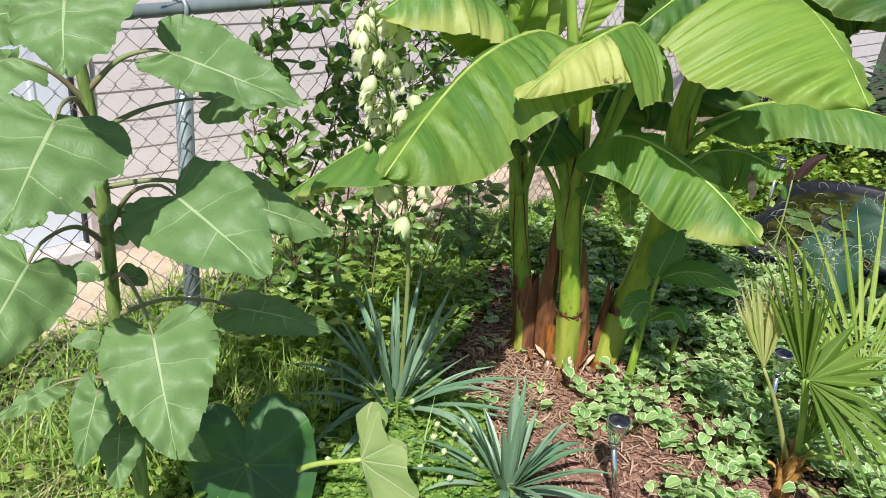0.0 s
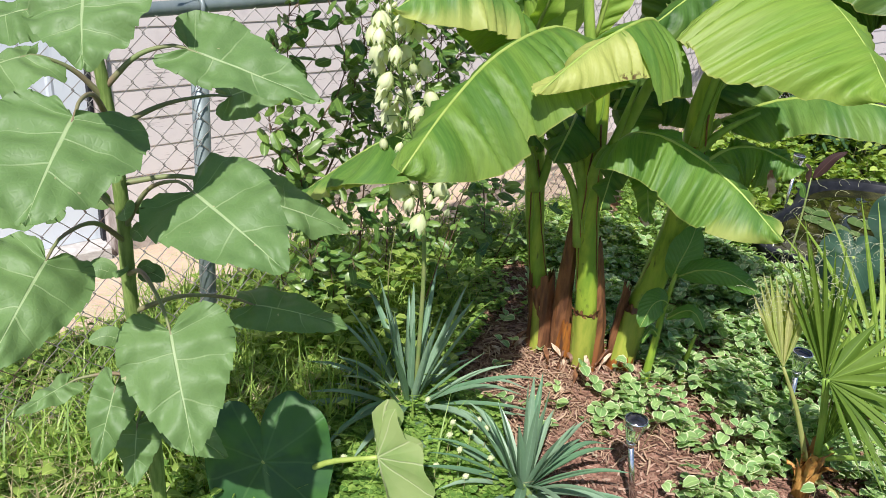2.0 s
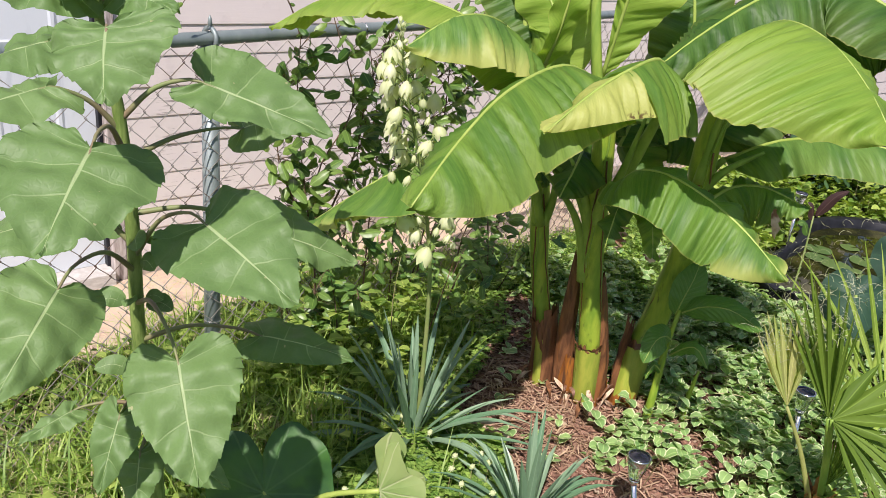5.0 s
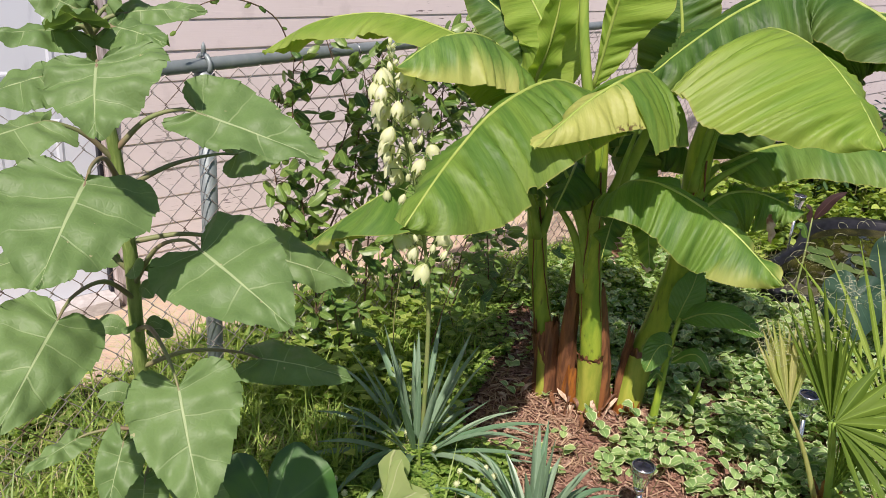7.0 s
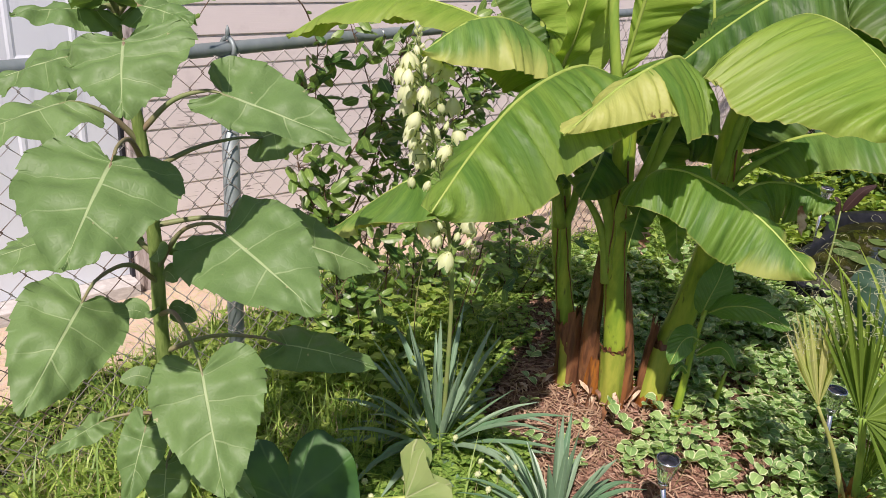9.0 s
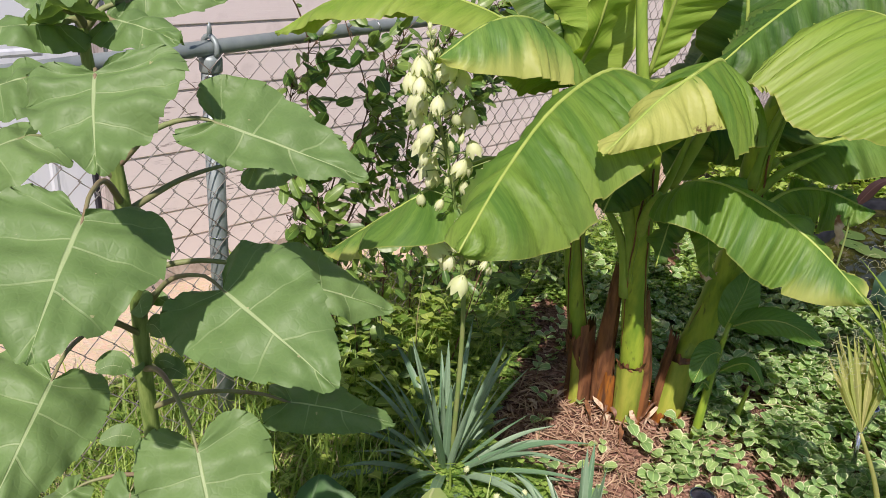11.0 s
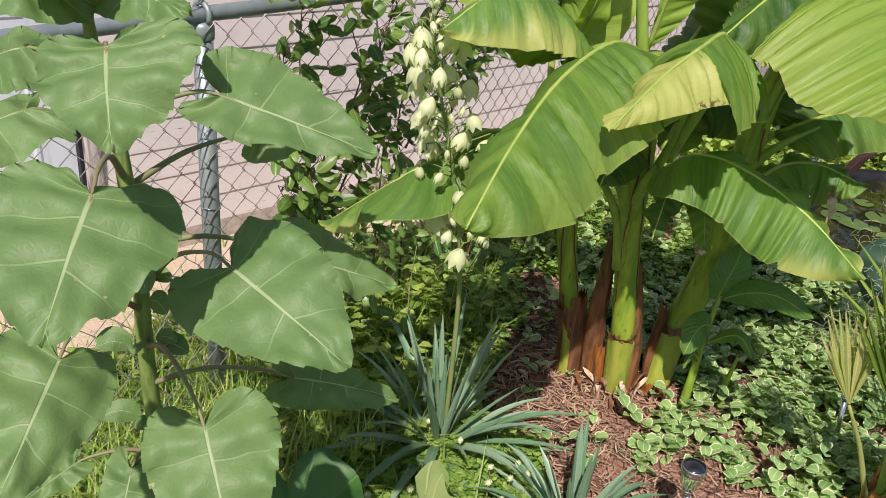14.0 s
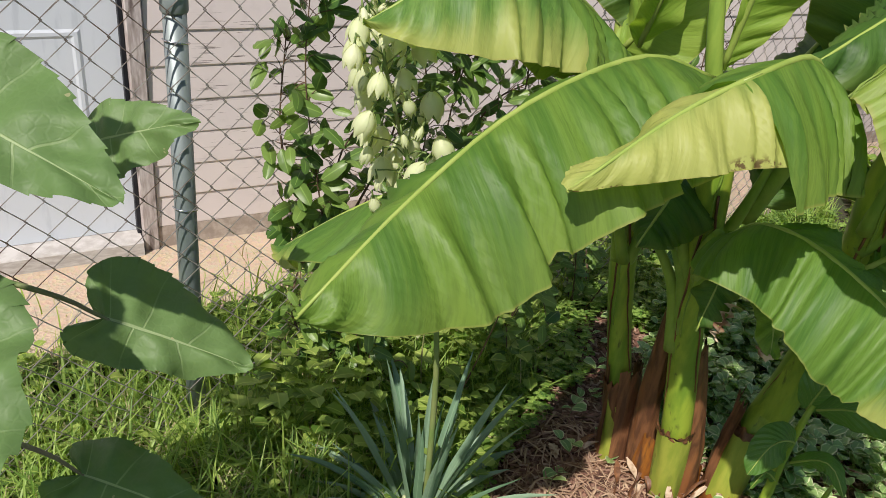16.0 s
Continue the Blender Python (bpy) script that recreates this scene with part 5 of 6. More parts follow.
yucca((0.015, 2.245, 0.02), "flowering yucca with a rosette of blue-green sword leaves", 48, 3, 0.32, 0.50, ((20, 28, 0.46), (-12, 20, 0.44), (190, 40, 0.42), (205, 18, 0.42), (160, 50, 0.46), (250, 12, 0.36), (290, 14, 0.34)))
yucca((0.388, 1.935, 0.02), "smaller yucca with pale blue-green sword leaves", 38, 5, 0.26, 0.38, ((-14, 24, 0.34), (-30, 14, 0.32), (-5, 36, 0.34), (170, 30, 0.34), (200, 26, 0.34), (130, 40, 0.36)))

bloom = thing("yucca_flower_stalk", (0.03, 2.25, 0.05), "tall yucca flower stalk hung with creamy white bells", "flower")
STK = [(0.03, 2.25, 0.03), (0.03, 2.22, 0.40), (0.02, 2.18, 0.70), (-0.02, 2.12, 0.98), (-0.075, 2.06, 1.22), (-0.10, 2.01, 1.40)]
part("stalk", curve_tube(STK, [0.0085, 0.0075, 0.0065, 0.005, 0.004, 0.002], 30, 8), M_stalk, bloom)


def bell_mesh(name, length, wide, open_):
    """A hanging bell of six petals, mouth down, its stalk at the origin."""
    s = Sheet()
    for k in range(6):
        a = k * math.tau / 6
        off = 0.0 if k % 2 else 0.0012
        P, UV = [], []
        for i in range(8):
            v = i / 7
            r = wide * (math.sin(min(1.0, v * 1.15) * math.pi * 0.62) ** 0.8) * (1 - 0.30 * (1 - open_) * v ** 3) + off
            hw = 0.62 * (math.sin(math.pi * min(1, 0.10 + 0.86 * v)) ** 0.7)
            row = []
            for j in range(5):
                u = j / 4 * 2 - 1
                q = a + u * hw
                rr_ = r * (1 - 0.06 * u * u) + open_ * 0.004 * v ** 4
                row.append((rr_ * math.cos(q), rr_ * math.sin(q), -length * v + 0.004 * u * u * v))
            P.append(row)
            UV.append([((j / 4), v) for j in range(5)])
        s.grid(P, UV)
    s.tube([(0, 0, 0.018), (0.001, 0, 0.008), (0, 0, -0.002)], [0.0016, 0.0018, 0.003], 6, mi=1)
    return s.mesh(name, [M_petal, M_stalk])


BELLS = [bell_mesh("flower", 0.052, 0.021, 0.3), bell_mesh("flower", 0.056, 0.025, 0.9), bell_mesh("flower", 0.040, 0.013, 0.0), bell_mesh("bud", 0.032, 0.0085, 0.0)]
stk = spline(STK, 60)
zs_ = stk[:, 2]
for k in range(72):
    z = 0.775 + 0.575 * ((k + 0.5) / 72) ** 0.95
    p = V(*(np.interp(z, zs_, stk[:, i]) for i in range(3)))
    a = k * 2.39996
    near = z / 1.35
    r = R.uniform(0.035, 0.082) * (1.1 - 0.45 * max(0, (z - 1.05) / 0.3))
    d = V(math.cos(a), math.sin(a), 0)
    e = p + d * r + UPZ * R.uniform(0.0, 0.03)
    part("flower_stem", Sheet().tube(spline([p, p + d * r * 0.5 + UPZ * 0.02, e + UPZ * 0.014], 5), 0.0014, 5), M_stalk, bloom)
    kind = 3 if R.random() < 0.22 or z > 1.335 else R.choice((0, 0, 1, 1, 2))
    piece("bud" if kind == 3 else "flower", BELLS[kind], bloom, Matrix.Translation(Vector(e)) @ Euler((R.uniform(-.5, .5), R.uniform(-.5, .5), R.uniform(0, 6))).to_matrix().to_4x4() @ Matrix.Scale(R.uniform(0.70, 1.0), 4))
for k in range(9):
    z = 1.33 + k * 0.008
    p = V(*(np.interp(z, zs_, stk[:, i]) for i in range(3)))
    piece("bud", BELLS[3], bloom, Matrix.Translation(Vector(p)) @ Euler((2.6 + R.uniform(-.4, .4), 0, k * 2.4)).to_matrix().to_4x4() @ Matrix.Scale(0.6, 4))

# ---------------------------------------------------------------- fan palm
palm = thing("fan_palm", (1.25, 2.12, 0.0), "small fan palm with split green fronds and curling white threads", "palm")
tr = part("trunk", curve_tube([(1.25, 2.12, -0.02), (1.25, 2.12, 0.08), (1.258, 2.11, 0.18)], [0.030, 0.026, 0.018], 10, 14, 0.08, 2), M_palmbase, palm, "orange-brown fibrous base")
for k in range(12):
    a = k * 2.4
    d = V(math.cos(a), math.sin(a), 0)
    b = V(1.25, 2.12, 0.02 + 0.012 * k)
    s = leaf([b + d * 0.030, b + d * 0.040 + UPZ * 0.05, b + d * R.uniform(0.05, 0.085) + UPZ * R.uniform(0.06, 0.12)], d, 0.018, 0.018, strap, 34, 34, 9, 3, ripple=0.004, seed=k)
    part("leaf_base", s, M_palmbase, tr)


def frond(root, hub, axis, face, radius, spread, count, mat, fold=-24, seed=0, droop=0.12, solid_=0.45, threads=40, width=1.0, stalk=0.009):
    """A palm frond: a stalk, and segments that fan out from the hub in the plane that faces `face`."""
    rr = random.Random(seed)
    h, ax, fc = V(*hub), unit(V(*axis)), unit(V(*face))
    fc = unit(fc - ax * (ax @ fc))
    sd = np.cross(fc, ax)
    r = V(*root)
    pts = spline([r, r * 0.5 + h * 0.5 + UPZ * 0.02, h], 10)
    fr = part("frond", Sheet().tube(pts, list(np.linspace(stalk * 1.5, stalk * 0.7, 10)), 8, flat=0.7), M_stemL if mat is not M_palmD else M_palmD, palm)
    fib = Sheet()
    for k in range(count):
        a = radians(spread) * (k / (count - 1) - 0.5)
        d = unit(ax * math.cos(a) + sd * math.sin(a) + fc * 0.10 * math.sin(k * 1.7))
        ln = radius * (1 - 0.22 * abs(2 * k / (count - 1) - 1) ** 2) * rr.uniform(0.9, 1.06)
        dr = -UPZ * droop * ln * rr.uniform(0.4, 1.5) + fc * rr.uniform(-0.02, 0.03)
        w = width * 0.5 * ln * solid_ * radians(spread) / count * 1.25
        c = [h + d * 0.004, h + d * ln * 0.4, h + d * ln * 0.75 + dr * 0.35, h + d * ln + dr]
        s = leaf(c, fc, w, w, lambda v: min(1, 0.06 + 2.1 * v) * max(0.0, 1 - max(0, (v - 0.42) / 0.58) ** 1.5) + 0.02, fold if k % 2 else -fold, fold if k % 2 else -fold, 10, 2, seed=k)
        part("segment", s, mat, fr)
    for k in range(threads):
        a = radians(spread) * rr.uniform(-0.5, 0.5)
        d = unit(ax * math.cos(a) + sd * math.sin(a))
        p = h + d * radius * rr.uniform(0.5, 0.95) + fc * 0.005
        pts, q = [p], d + V(rr.uniform(-.6, .6), rr.uniform(-.6, .6), rr.uniform(-.3, .3))
        tw = rr.choice((-1, 1)) * rr.uniform(0.1, 0.75)
        for i in range(7):
            q = unit(q)
            q = q * math.cos(tw) + np.cross(fc, q) * math.sin(tw) + fc * rr.uniform(-.25, .25)
            tw = tw * 0.9 + rr.uniform(-.35, .35)
            p = p + unit(q) * rr.uniform(0.004, 0.010)
            pts.append(p)
        fib.tube(spline(pts, 16), 0.00042, 3, False)
    if threads:
        part("threads", fib, M_fiber, fr, "curling white threads", kind="stuff")
    return fr


ROOT = (1.255, 2.11, 0.17)
frond(ROOT, (1.165, 2.05, 0.48), (-0.30, 0.05, 0.9), (-0.5, -0.8, 0.3), 0.45, 34, 11, M_palm, fold=-42, seed=1, droop=0.02, threads=60, solid_=0.66)
frond(ROOT, (1.17, 2.04, 0.485), (0.86, 0.10, 0.50), (-0.62, -0.55, 0.55), 0.23, 84, 7, M_palm, fold=-36, seed=2, droop=0.05, threads=8, stalk=0.007, solid_=0.80)
frond(ROOT, (1.172, 2.04, 0.482), (0.68, -0.60, -0.34), (0.35, -0.50, 0.80), 0.34, 76, 13, M_palm, fold=-44, seed=12, droop=0.16, threads=26, stalk=0.005, solid_=0.66)
frond(ROOT, (1.245, 2.09, 0.23), (0.16, -0.05, 0.9), (-0.5, -0.8, 0.1), 0.26, 34, 12, M_palm, fold=-45, seed=6, droop=0.02, threads=4, stalk=0.006, solid_=0.6)
frond(ROOT, (1.46, 2.30, 0.36), (-0.16, 0.15, 0.95), (-0.2, -0.9, 0.25), 0.66, 92, 14, M_palmL, fold=-30, seed=3, droop=0.07, threads=200, solid_=0.20)
frond(ROOT, (1.65, 2.10, 0.34), (0.5, -0.1, 0.8), (-0.3, -0.8, 0.4), 0.50, 120, 16, M_palmL, fold=-30, seed=4, droop=0.18, threads=50, solid_=0.22)
frond((1.235, 2.13, 0.14), (1.07, 2.10, 0.47), (-0.20, 0.1, 0.9), (-0.2, -0.9, 0.1), 0.285, 40, 14, M_palmD, fold=-35, seed=5, droop=0.0, threads=110, solid_=1.15, stalk=0.006)
frond(ROOT, (1.48, 1.86, 0.36), (0.8, -0.5, -0.1), (0.0, -0.3, 1.0), 0.3, 120, 16, M_palm, fold=-45, seed=8, droop=0.3, threads=20)
frond((1.26, 2.10, 0.10), (1.36, 1.96, 0.06), (0.7, -0.6, -0.02), (0.0, -0.3, 1.0), 0.2, 100, 10, M_palmD, seed=9, droop=0.05, threads=4)

# ---------------------------------------------------------------- pond
PC, PZ = (2.38, 4.50), 0.10
PA = [-30, 0, 45, 63, 83, 115, 152, 175, 192, 206, 214, 222, 235, 262, 295, 330, 360, 405]
PRS = [0.74, 0.76, 0.76, 0.74, 0.65, 0.52, 0.40, 0.44, 0.56, 0.80, 1.06, 1.04, 0.90, 0.74, 0.72, 0.74, 0.76, 0.76]


def pond_r(a):
    """How far the tub's rim lies from its middle: round, with a shallow lobe on the bed side."""
    a = math.degrees(a) % 360
    return float(np.mean([np.interp(a + e, PA, PRS) for e in (-9, -4.5, 0, 4.5, 9)]))


def in_pond(x, y, m):
    return math.hypot(x - PC[0], y - PC[1]) < pond_r(math.atan2(y - PC[1], x - PC[0])) + m


pond = thing("pond_tub", (PC[0], PC[1], 0.0), "black plastic pond tub with murky water", "pond")


def pond_ring(off, z):
    return [(PC[0] + (pond_r(a) + off) * math.cos(a), PC[1] + (pond_r(a) + off) * math.sin(a), z) for a in np.arange(120) * math.tau / 120]


sh = Sheet()
sh.grid([pond_ring(o, z) for o, z in ((-0.02, -0.05), (-0.01, PZ - 0.03), (0.01, PZ - 0.005), (0.005, PZ), (-0.045, PZ), (-0.055, PZ - 0.01), (-0.06, PZ - 0.05), (-0.09, -0.04))], None, 0, True)
part("rim", sh, M_tub, pond, "glossy black rim")
sh = Sheet()
sh.grid([[(PC[0] + q * (x - PC[0]), PC[1] + q * (y - PC[1]), z) for x, y, z in pond_ring(-0.058, PZ - 0.055)] for q in (0.001, 0.5, 1.0)], None, 0, True)
part("water", sh, M_water, pond, "still murky green-brown water")
for k, (x, y, r) in enumerate(((2.11, 4.60, 0.075), (2.06, 4.46, 0.07), (2.13, 4.38, 0.08), (2.325, 4.70, 0.055), (2.34, 4.49, 0.09), (2.21, 4.33, 0.045), (2.25, 4.23, 0.055), (2.52, 4.62, 0.06), (2.50, 4.32, 0.07))):
    a0 = R.uniform(0, 6.28)
    ring = [(x, y, PZ - 0.046)] + [(x + r * math.cos(a0 + q), y + r * math.sin(a0 + q), PZ - 0.048 + 0.002 * math.sin(3 * q)) for q in np.linspace(0.16, math.tau - 0.16, 22)]
    s = Sheet().add(ring, [(0, i, i + 1) for i in range(1, 22)], [(0.5, 0.5)] + [(1, 0.5)] * 22)
    tagged(solid("lily_pad", s, M_pad, "round notched lily pad floating on the pond", "lily pad"), group="lily pads")

# ---------------------------------------------------------------- solar lights
def solar_light(x, y, top, label, lean=(0, 0), glass=True):
    g = gz(x, y)
    s0 = thing("solar_light", (x, y, g), label, "garden light", "solar garden lights")
    tx, ty = x + lean[0], y + lean[1]
    part("stake", Sheet().tube([(x, y, g - 0.03), (tx, ty, top - 0.085)], 0.0085, 12), M_chrome, s0, "thin chrome stake")
    o = (tx, ty, top)
    part("collar", Sheet().lathe([(0.010, -0.096), (0.0115, -0.09), (0.015, -0.082), (0.0155, -0.076)], o, 18), M_chrome, s0)
    sh_ = Sheet()
    P = []
    for i in range(5):
        z = -0.076 + 0.056 * i / 4
        r = 0.0155 + 0.0135 * i / 4
        P.append([(tx + r * (1 + 0.03 * (j % 2)) * math.cos(j * math.tau / 28), ty + r * (1 + 0.03 * (j % 2)) * math.sin(j * math.tau / 28), top + z) for j in range(28)])
    sh_.grid(P, None, 0, True)
    part("lens", sh_, M_glass, s0, "clear ribbed plastic lens")
    part("ring", Sheet().lathe([(0.0290, -0.022), (0.0315, -0.020), (0.0325, -0.004), (0.0325, 0.0), (0.0295, 0.0015), (0.0285, -0.001)], o, 30), M_chrome, s0)
    part("solar_panel", Sheet().lathe([(0.0284, -0.0005), (0.0284, 0.0005), (0.012, 0.0022), (0.002, 0.003)], o, 30), M_cell, s0, "black solar panel")
    return s0


solar_light(0.72, 1.955, 0.335, "chrome solar garden light on a stake in the mulch", (-0.055, 0.0))
solar_light(1.33, 2.50, 0.30, "chrome solar garden light beside the fan palm", (-0.03, 0.0))
solar_light(1.86, 4.44, 0.42, "small solar garden light near the pond")

# ---------------------------------------------------------------- climbing vine on the fence
def small_leaf(name, w, n, mat, fold, bow, seed):
    s = leaf([(0, 0, 0), (0, 0.35, bow), (0, 0.7, bow), (0, 1, 0)], (0, 0, 1), w, w, ovate, fold, fold, n, 2, seed=seed, ripple=0.02)
    return s.mesh(name, mat)


VLEAF = [small_leaf("leaf", w, 9, M_vine, f, b, i) for i, (w, f, b) in enumerate(((0.30, 14, 0.06), (0.34, 22, 0.03), (0.27, 8, 0.10)))]


def facing(p, d, nrm, size):
    """A pose at p whose y axis runs along d and whose z axis is near nrm."""
    y = Vector(d).normalized()
    z = Vector(nrm)
    x = y.cross(z).normalized()
    z = x.cross(y)
    m = Matrix((x, y, z)).transposed().to_4x4()
    return Matrix.Translation(Vector(p)) @ m @ Matrix.Scale(size, 4)


def vine(s0, label, runs, leaves, seed, size=(0.046, 0.084)):
    rr = random.Random(seed)
    o = FO + FU * s0
    v = thing("climbing_vine", (o[0], o[1], 0.0), label, "vine", "vines on the fence")
    for run in runs:
        c = [FO + FU * (s0 + ds) + UPZ * z + FN * (0.03 + rr.uniform(-0.02, 0.05)) for ds, z in run]
        pts = spline(c, 26)
        twigs = Sheet().tube(pts, list(np.linspace(0.004, 0.0016, 26)), 6)
        k = int(1.1 * leaves * len(run) / 4)
        for i in range(k):
            q = pts[rr.randint(3, 25)]
            p = q + FU * rr.uniform(-.055, .055) + FN * rr.uniform(-.02, .05) + UPZ * rr.uniform(-.03, .05)
            twigs.tube([q, (q + p) / 2 + UPZ * 0.006, p], [0.0013, 0.0011, 0.0009], 4, False)
            d = (p - q) * 9 + FU * rr.uniform(-.6, .6) + FN * rr.uniform(-0.1, 0.5) + UPZ * rr.uniform(-0.7, 0.4)
            nrm = FN * rr.uniform(0.2, 1.0) + UPZ * rr.uniform(0.2, 1.0) + FU * rr.uniform(-.4, .4)
            piece("leaf", rr.choice(VLEAF), v, facing(p, d, nrm, rr.uniform(*size)))
        part("stem", twigs, M_vinestem, v)
    return v


vine(0.42, "leafy green vine climbing the chain-link fence", [
    [(0.0, 0.0), (-0.02, 0.35), (-0.08, 0.70), (-0.12, 1.00), (-0.10, 1.24)],
    [(0.02, 0.0), (0.06, 0.40), (-0.02, 0.75), (0.10, 1.00), (0.02, 1.30)],
    [(0.0, 0.5), (-0.12, 0.68), (-0.17, 0.85), (-0.16, 1.12)],
    [(0.03, 0.6), (0.14, 0.80), (0.20, 1.05), (0.30, 1.20)],
    [(0.0, 0.2), (0.10, 0.45), (0.16, 0.62), (0.2, 0.9)],
    [(-0.05, 0.1), (-0.14, 0.32), (-0.10, 0.52), (-0.18, 0.7)]], 62, 21)
tend = thing("vine_tendril", tuple(FO + FU * 0.30 + UPZ * 1.25), "thin arching vine tendril over the top rail", "vine")
tp = spline([FO + FU * 0.32 + UPZ * 1.22 + FN * 0.03, FO + FU * 0.24 + UPZ * 1.36 + FN * 0.03, FO + FU * 0.08 + UPZ * 1.42 + FN * 0.04, FO + FU * -0.06 + UPZ * 1.40 + FN * 0.05, FO + FU * -0.12 + UPZ * 1.34 + FN * 0.05], 20)
part("stem", Sheet().tube(tp, list(np.linspace(0.003, 0.0012, 20)), 6), M_vinestem, tend)
for k in (4, 8, 9, 13, 14, 17, 19):
    piece("leaf", VLEAF[k % 3], tend, facing(tp[k], FU * (-1 if k % 2 else 1) + UPZ * R.uniform(-0.8, 0.6), FN + UPZ * 0.3, R.uniform(0.022, 0.036)))
vine(0.80, "leafy green vine on the fence behind the yucca flowers", [
    [(0.0, 0.0), (0.05, 0.40), (0.0, 0.80), (0.06, 1.24)],
    [(-0.1, 0.0), (-0.14, 0.45), (-0.10, 0.85), (-0.18, 1.18)],
    [(0.1, 0.0), (0.18, 0.40), (0.24, 0.85), (0.22, 1.30)],
    [(0.0, 0.7), (0.16, 0.85), (0.32, 0.90), (0.46, 1.05)],
    [(0.15, 1.0), (0.28, 1.12), (0.42, 1.25), (0.5, 1.38)],
    [(-0.15, 0.3), (0.0, 0.5), (0.12, 0.62), (0.3, 0.66)],
    [(-0.12, 0.9), (0.02, 1.0), (0.12, 1.12), (0.22, 1.24)]], 56, 22)
vine(1.45, "sparse green vine at the foot of the fence", [
    [(-0.25, 0.0), (-0.20, 0.30), (-0.1, 0.48), (-0.05, 0.60)],
    [(-0.4, 0.0), (-0.45, 0.25), (-0.35, 0.45), (-0.3, 0.55)],
    [(0.1, 0.0), (0.12, 0.25), (0.2, 0.36)],
    [(0.5, 0.0), (0.45, 0.3), (0.55, 0.6), (0.5, 1.2)]], 32, 23)


def foot_growth(s0, off, label, seed, runs, leaves):
    """A tangle of leafy shoots that stand in front of the fence."""
    rr = random.Random(seed)
    o = FO + FU * s0 + FN * off
    v = thing("vine_tangle", (o[0], o[1], 0.0), label, "vine", "vines on the fence")
    for k in range(runs):
        a = rr.uniform(0, math.tau)
        d = V(math.cos(a), math.sin(a), 0)
        h, w = rr.uniform(0.22, 0.50), rr.uniform(0.05, 0.26)
        pts = spline([o + d * 0.02, o + d * w * 0.5 + UPZ * h * 0.6, o + d * w + UPZ * h, o + d * w * 1.5 + UPZ * h * 0.9], 18)
        part("stem", Sheet().tube(pts, list(np.linspace(0.003, 0.0012, 18)), 5), M_vinestem, v)
        for i in range(leaves):
            q = pts[rr.randint(4, 17)] + V(*(rr.uniform(-.015, .015) for _ in range(3)))
            e = V(rr.uniform(-1, 1), rr.uniform(-1, 0.6), rr.uniform(-0.5, 0.4))
            piece("leaf", rr.choice(VLEAF), v, facing(q, e, V(rr.uniform(-.4, .4), -0.5, rr.uniform(0.4, 1.0)), rr.uniform(0.036, 0.062)))


foot_growth(0.50, 0.12, "tangle of leafy vine shoots at the foot of the fence", 81, 7, 17)
foot_growth(0.95, 0.20, "tangle of leafy vine shoots behind the flowering yucca", 82, 7, 17)
foot_growth(1.40, 0.16, "low tangle of leafy shoots along the fence", 83, 6, 20)

# ---------------------------------------------------------------- low growth
def scatter(n, box, accept, rr):
    out, tries = [], 0
    while len(out) < n and tries < n * 40:
        tries += 1
        x, y = rr.uniform(box[0], box[1]), rr.uniform(box[2], box[3])
        if rr.random() < accept(x, y):
            out.append((x, y))
    return out


def clear_of_stems(x, y):
    return all((x - a) ** 2 + (y - b) ** 2 > r * r for a, b, r in ((0.45, 2.70, 0.055), (0.59, 2.62, 0.07), (0.74, 2.66, 0.075), (0.03, 2.25, 0.05), (0.388, 1.935, 0.04), (-0.55, 1.62, 0.02), (1.25, 2.12, 0.05), (0.72, 1.955, 0.015)))


def lawn(x, y):
    """How thickly grass grows."""
    if ((x - 0.12) / 0.34) ** 2 + ((y - 1.9) / 0.34) ** 2 < 1:
        return 0.06
    f = fence_side(x, y)
    if in_bed(x, y) > 0.0 or wall_side(x, y) < 0.1:
        return 0.0
    if in_pond(x, y, 0.03):
        return 0.0
    s = float((V(x, y, 0) - FO) @ FU)
    back = -verge(s) + 0.07 * noise.noise(Vector((x * 5, y * 5, 1.0)))
    d = 1.0 if f > 0.0 else 0.75 if f > back else 0.12 if f > back - 0.08 else 0.012
    return d * (0.45 + 0.55 * (noise.noise(Vector((x * 2.1, y * 2.1, 8.0))) > -0.15))


def grass(name, count, box, hmin, hmax, wide, mat, label, accept, seed, lie=0.5):
    rr = random.Random(seed)
    s = Sheet()
    for x, y in scatter(count, box, accept, rr):
        z = gz(x, y) - 0.004
        a, h = rr.uniform(0, math.tau), rr.uniform(hmin, hmax)
        bx, by = math.cos(a), math.sin(a)
        w = wide * rr.uniform(0.6, 1.2)
        k = rr.uniform(0.1, 1.0) * lie
        v, uv = [], []
        for i in range(4):
            t = i / 3
            out = h * k * t * t * 1.1
            zz = h * (t - 0.45 * k * t * t)
            ww = w * (1 - t ** 1.6) + 0.0003
            for sg in (-1, 1):
                v.append((x + bx * out - by * ww * sg, y + by * out + bx * ww * sg, z + zz))
                uv.append((0.5 + 0.5 * sg, t))
        s.add(v, [(0, 1, 3, 2), (2, 3, 5, 4), (4, 5, 7, 6)], uv)
    return solid(name, s, mat, label, "grass", kind="stuff")


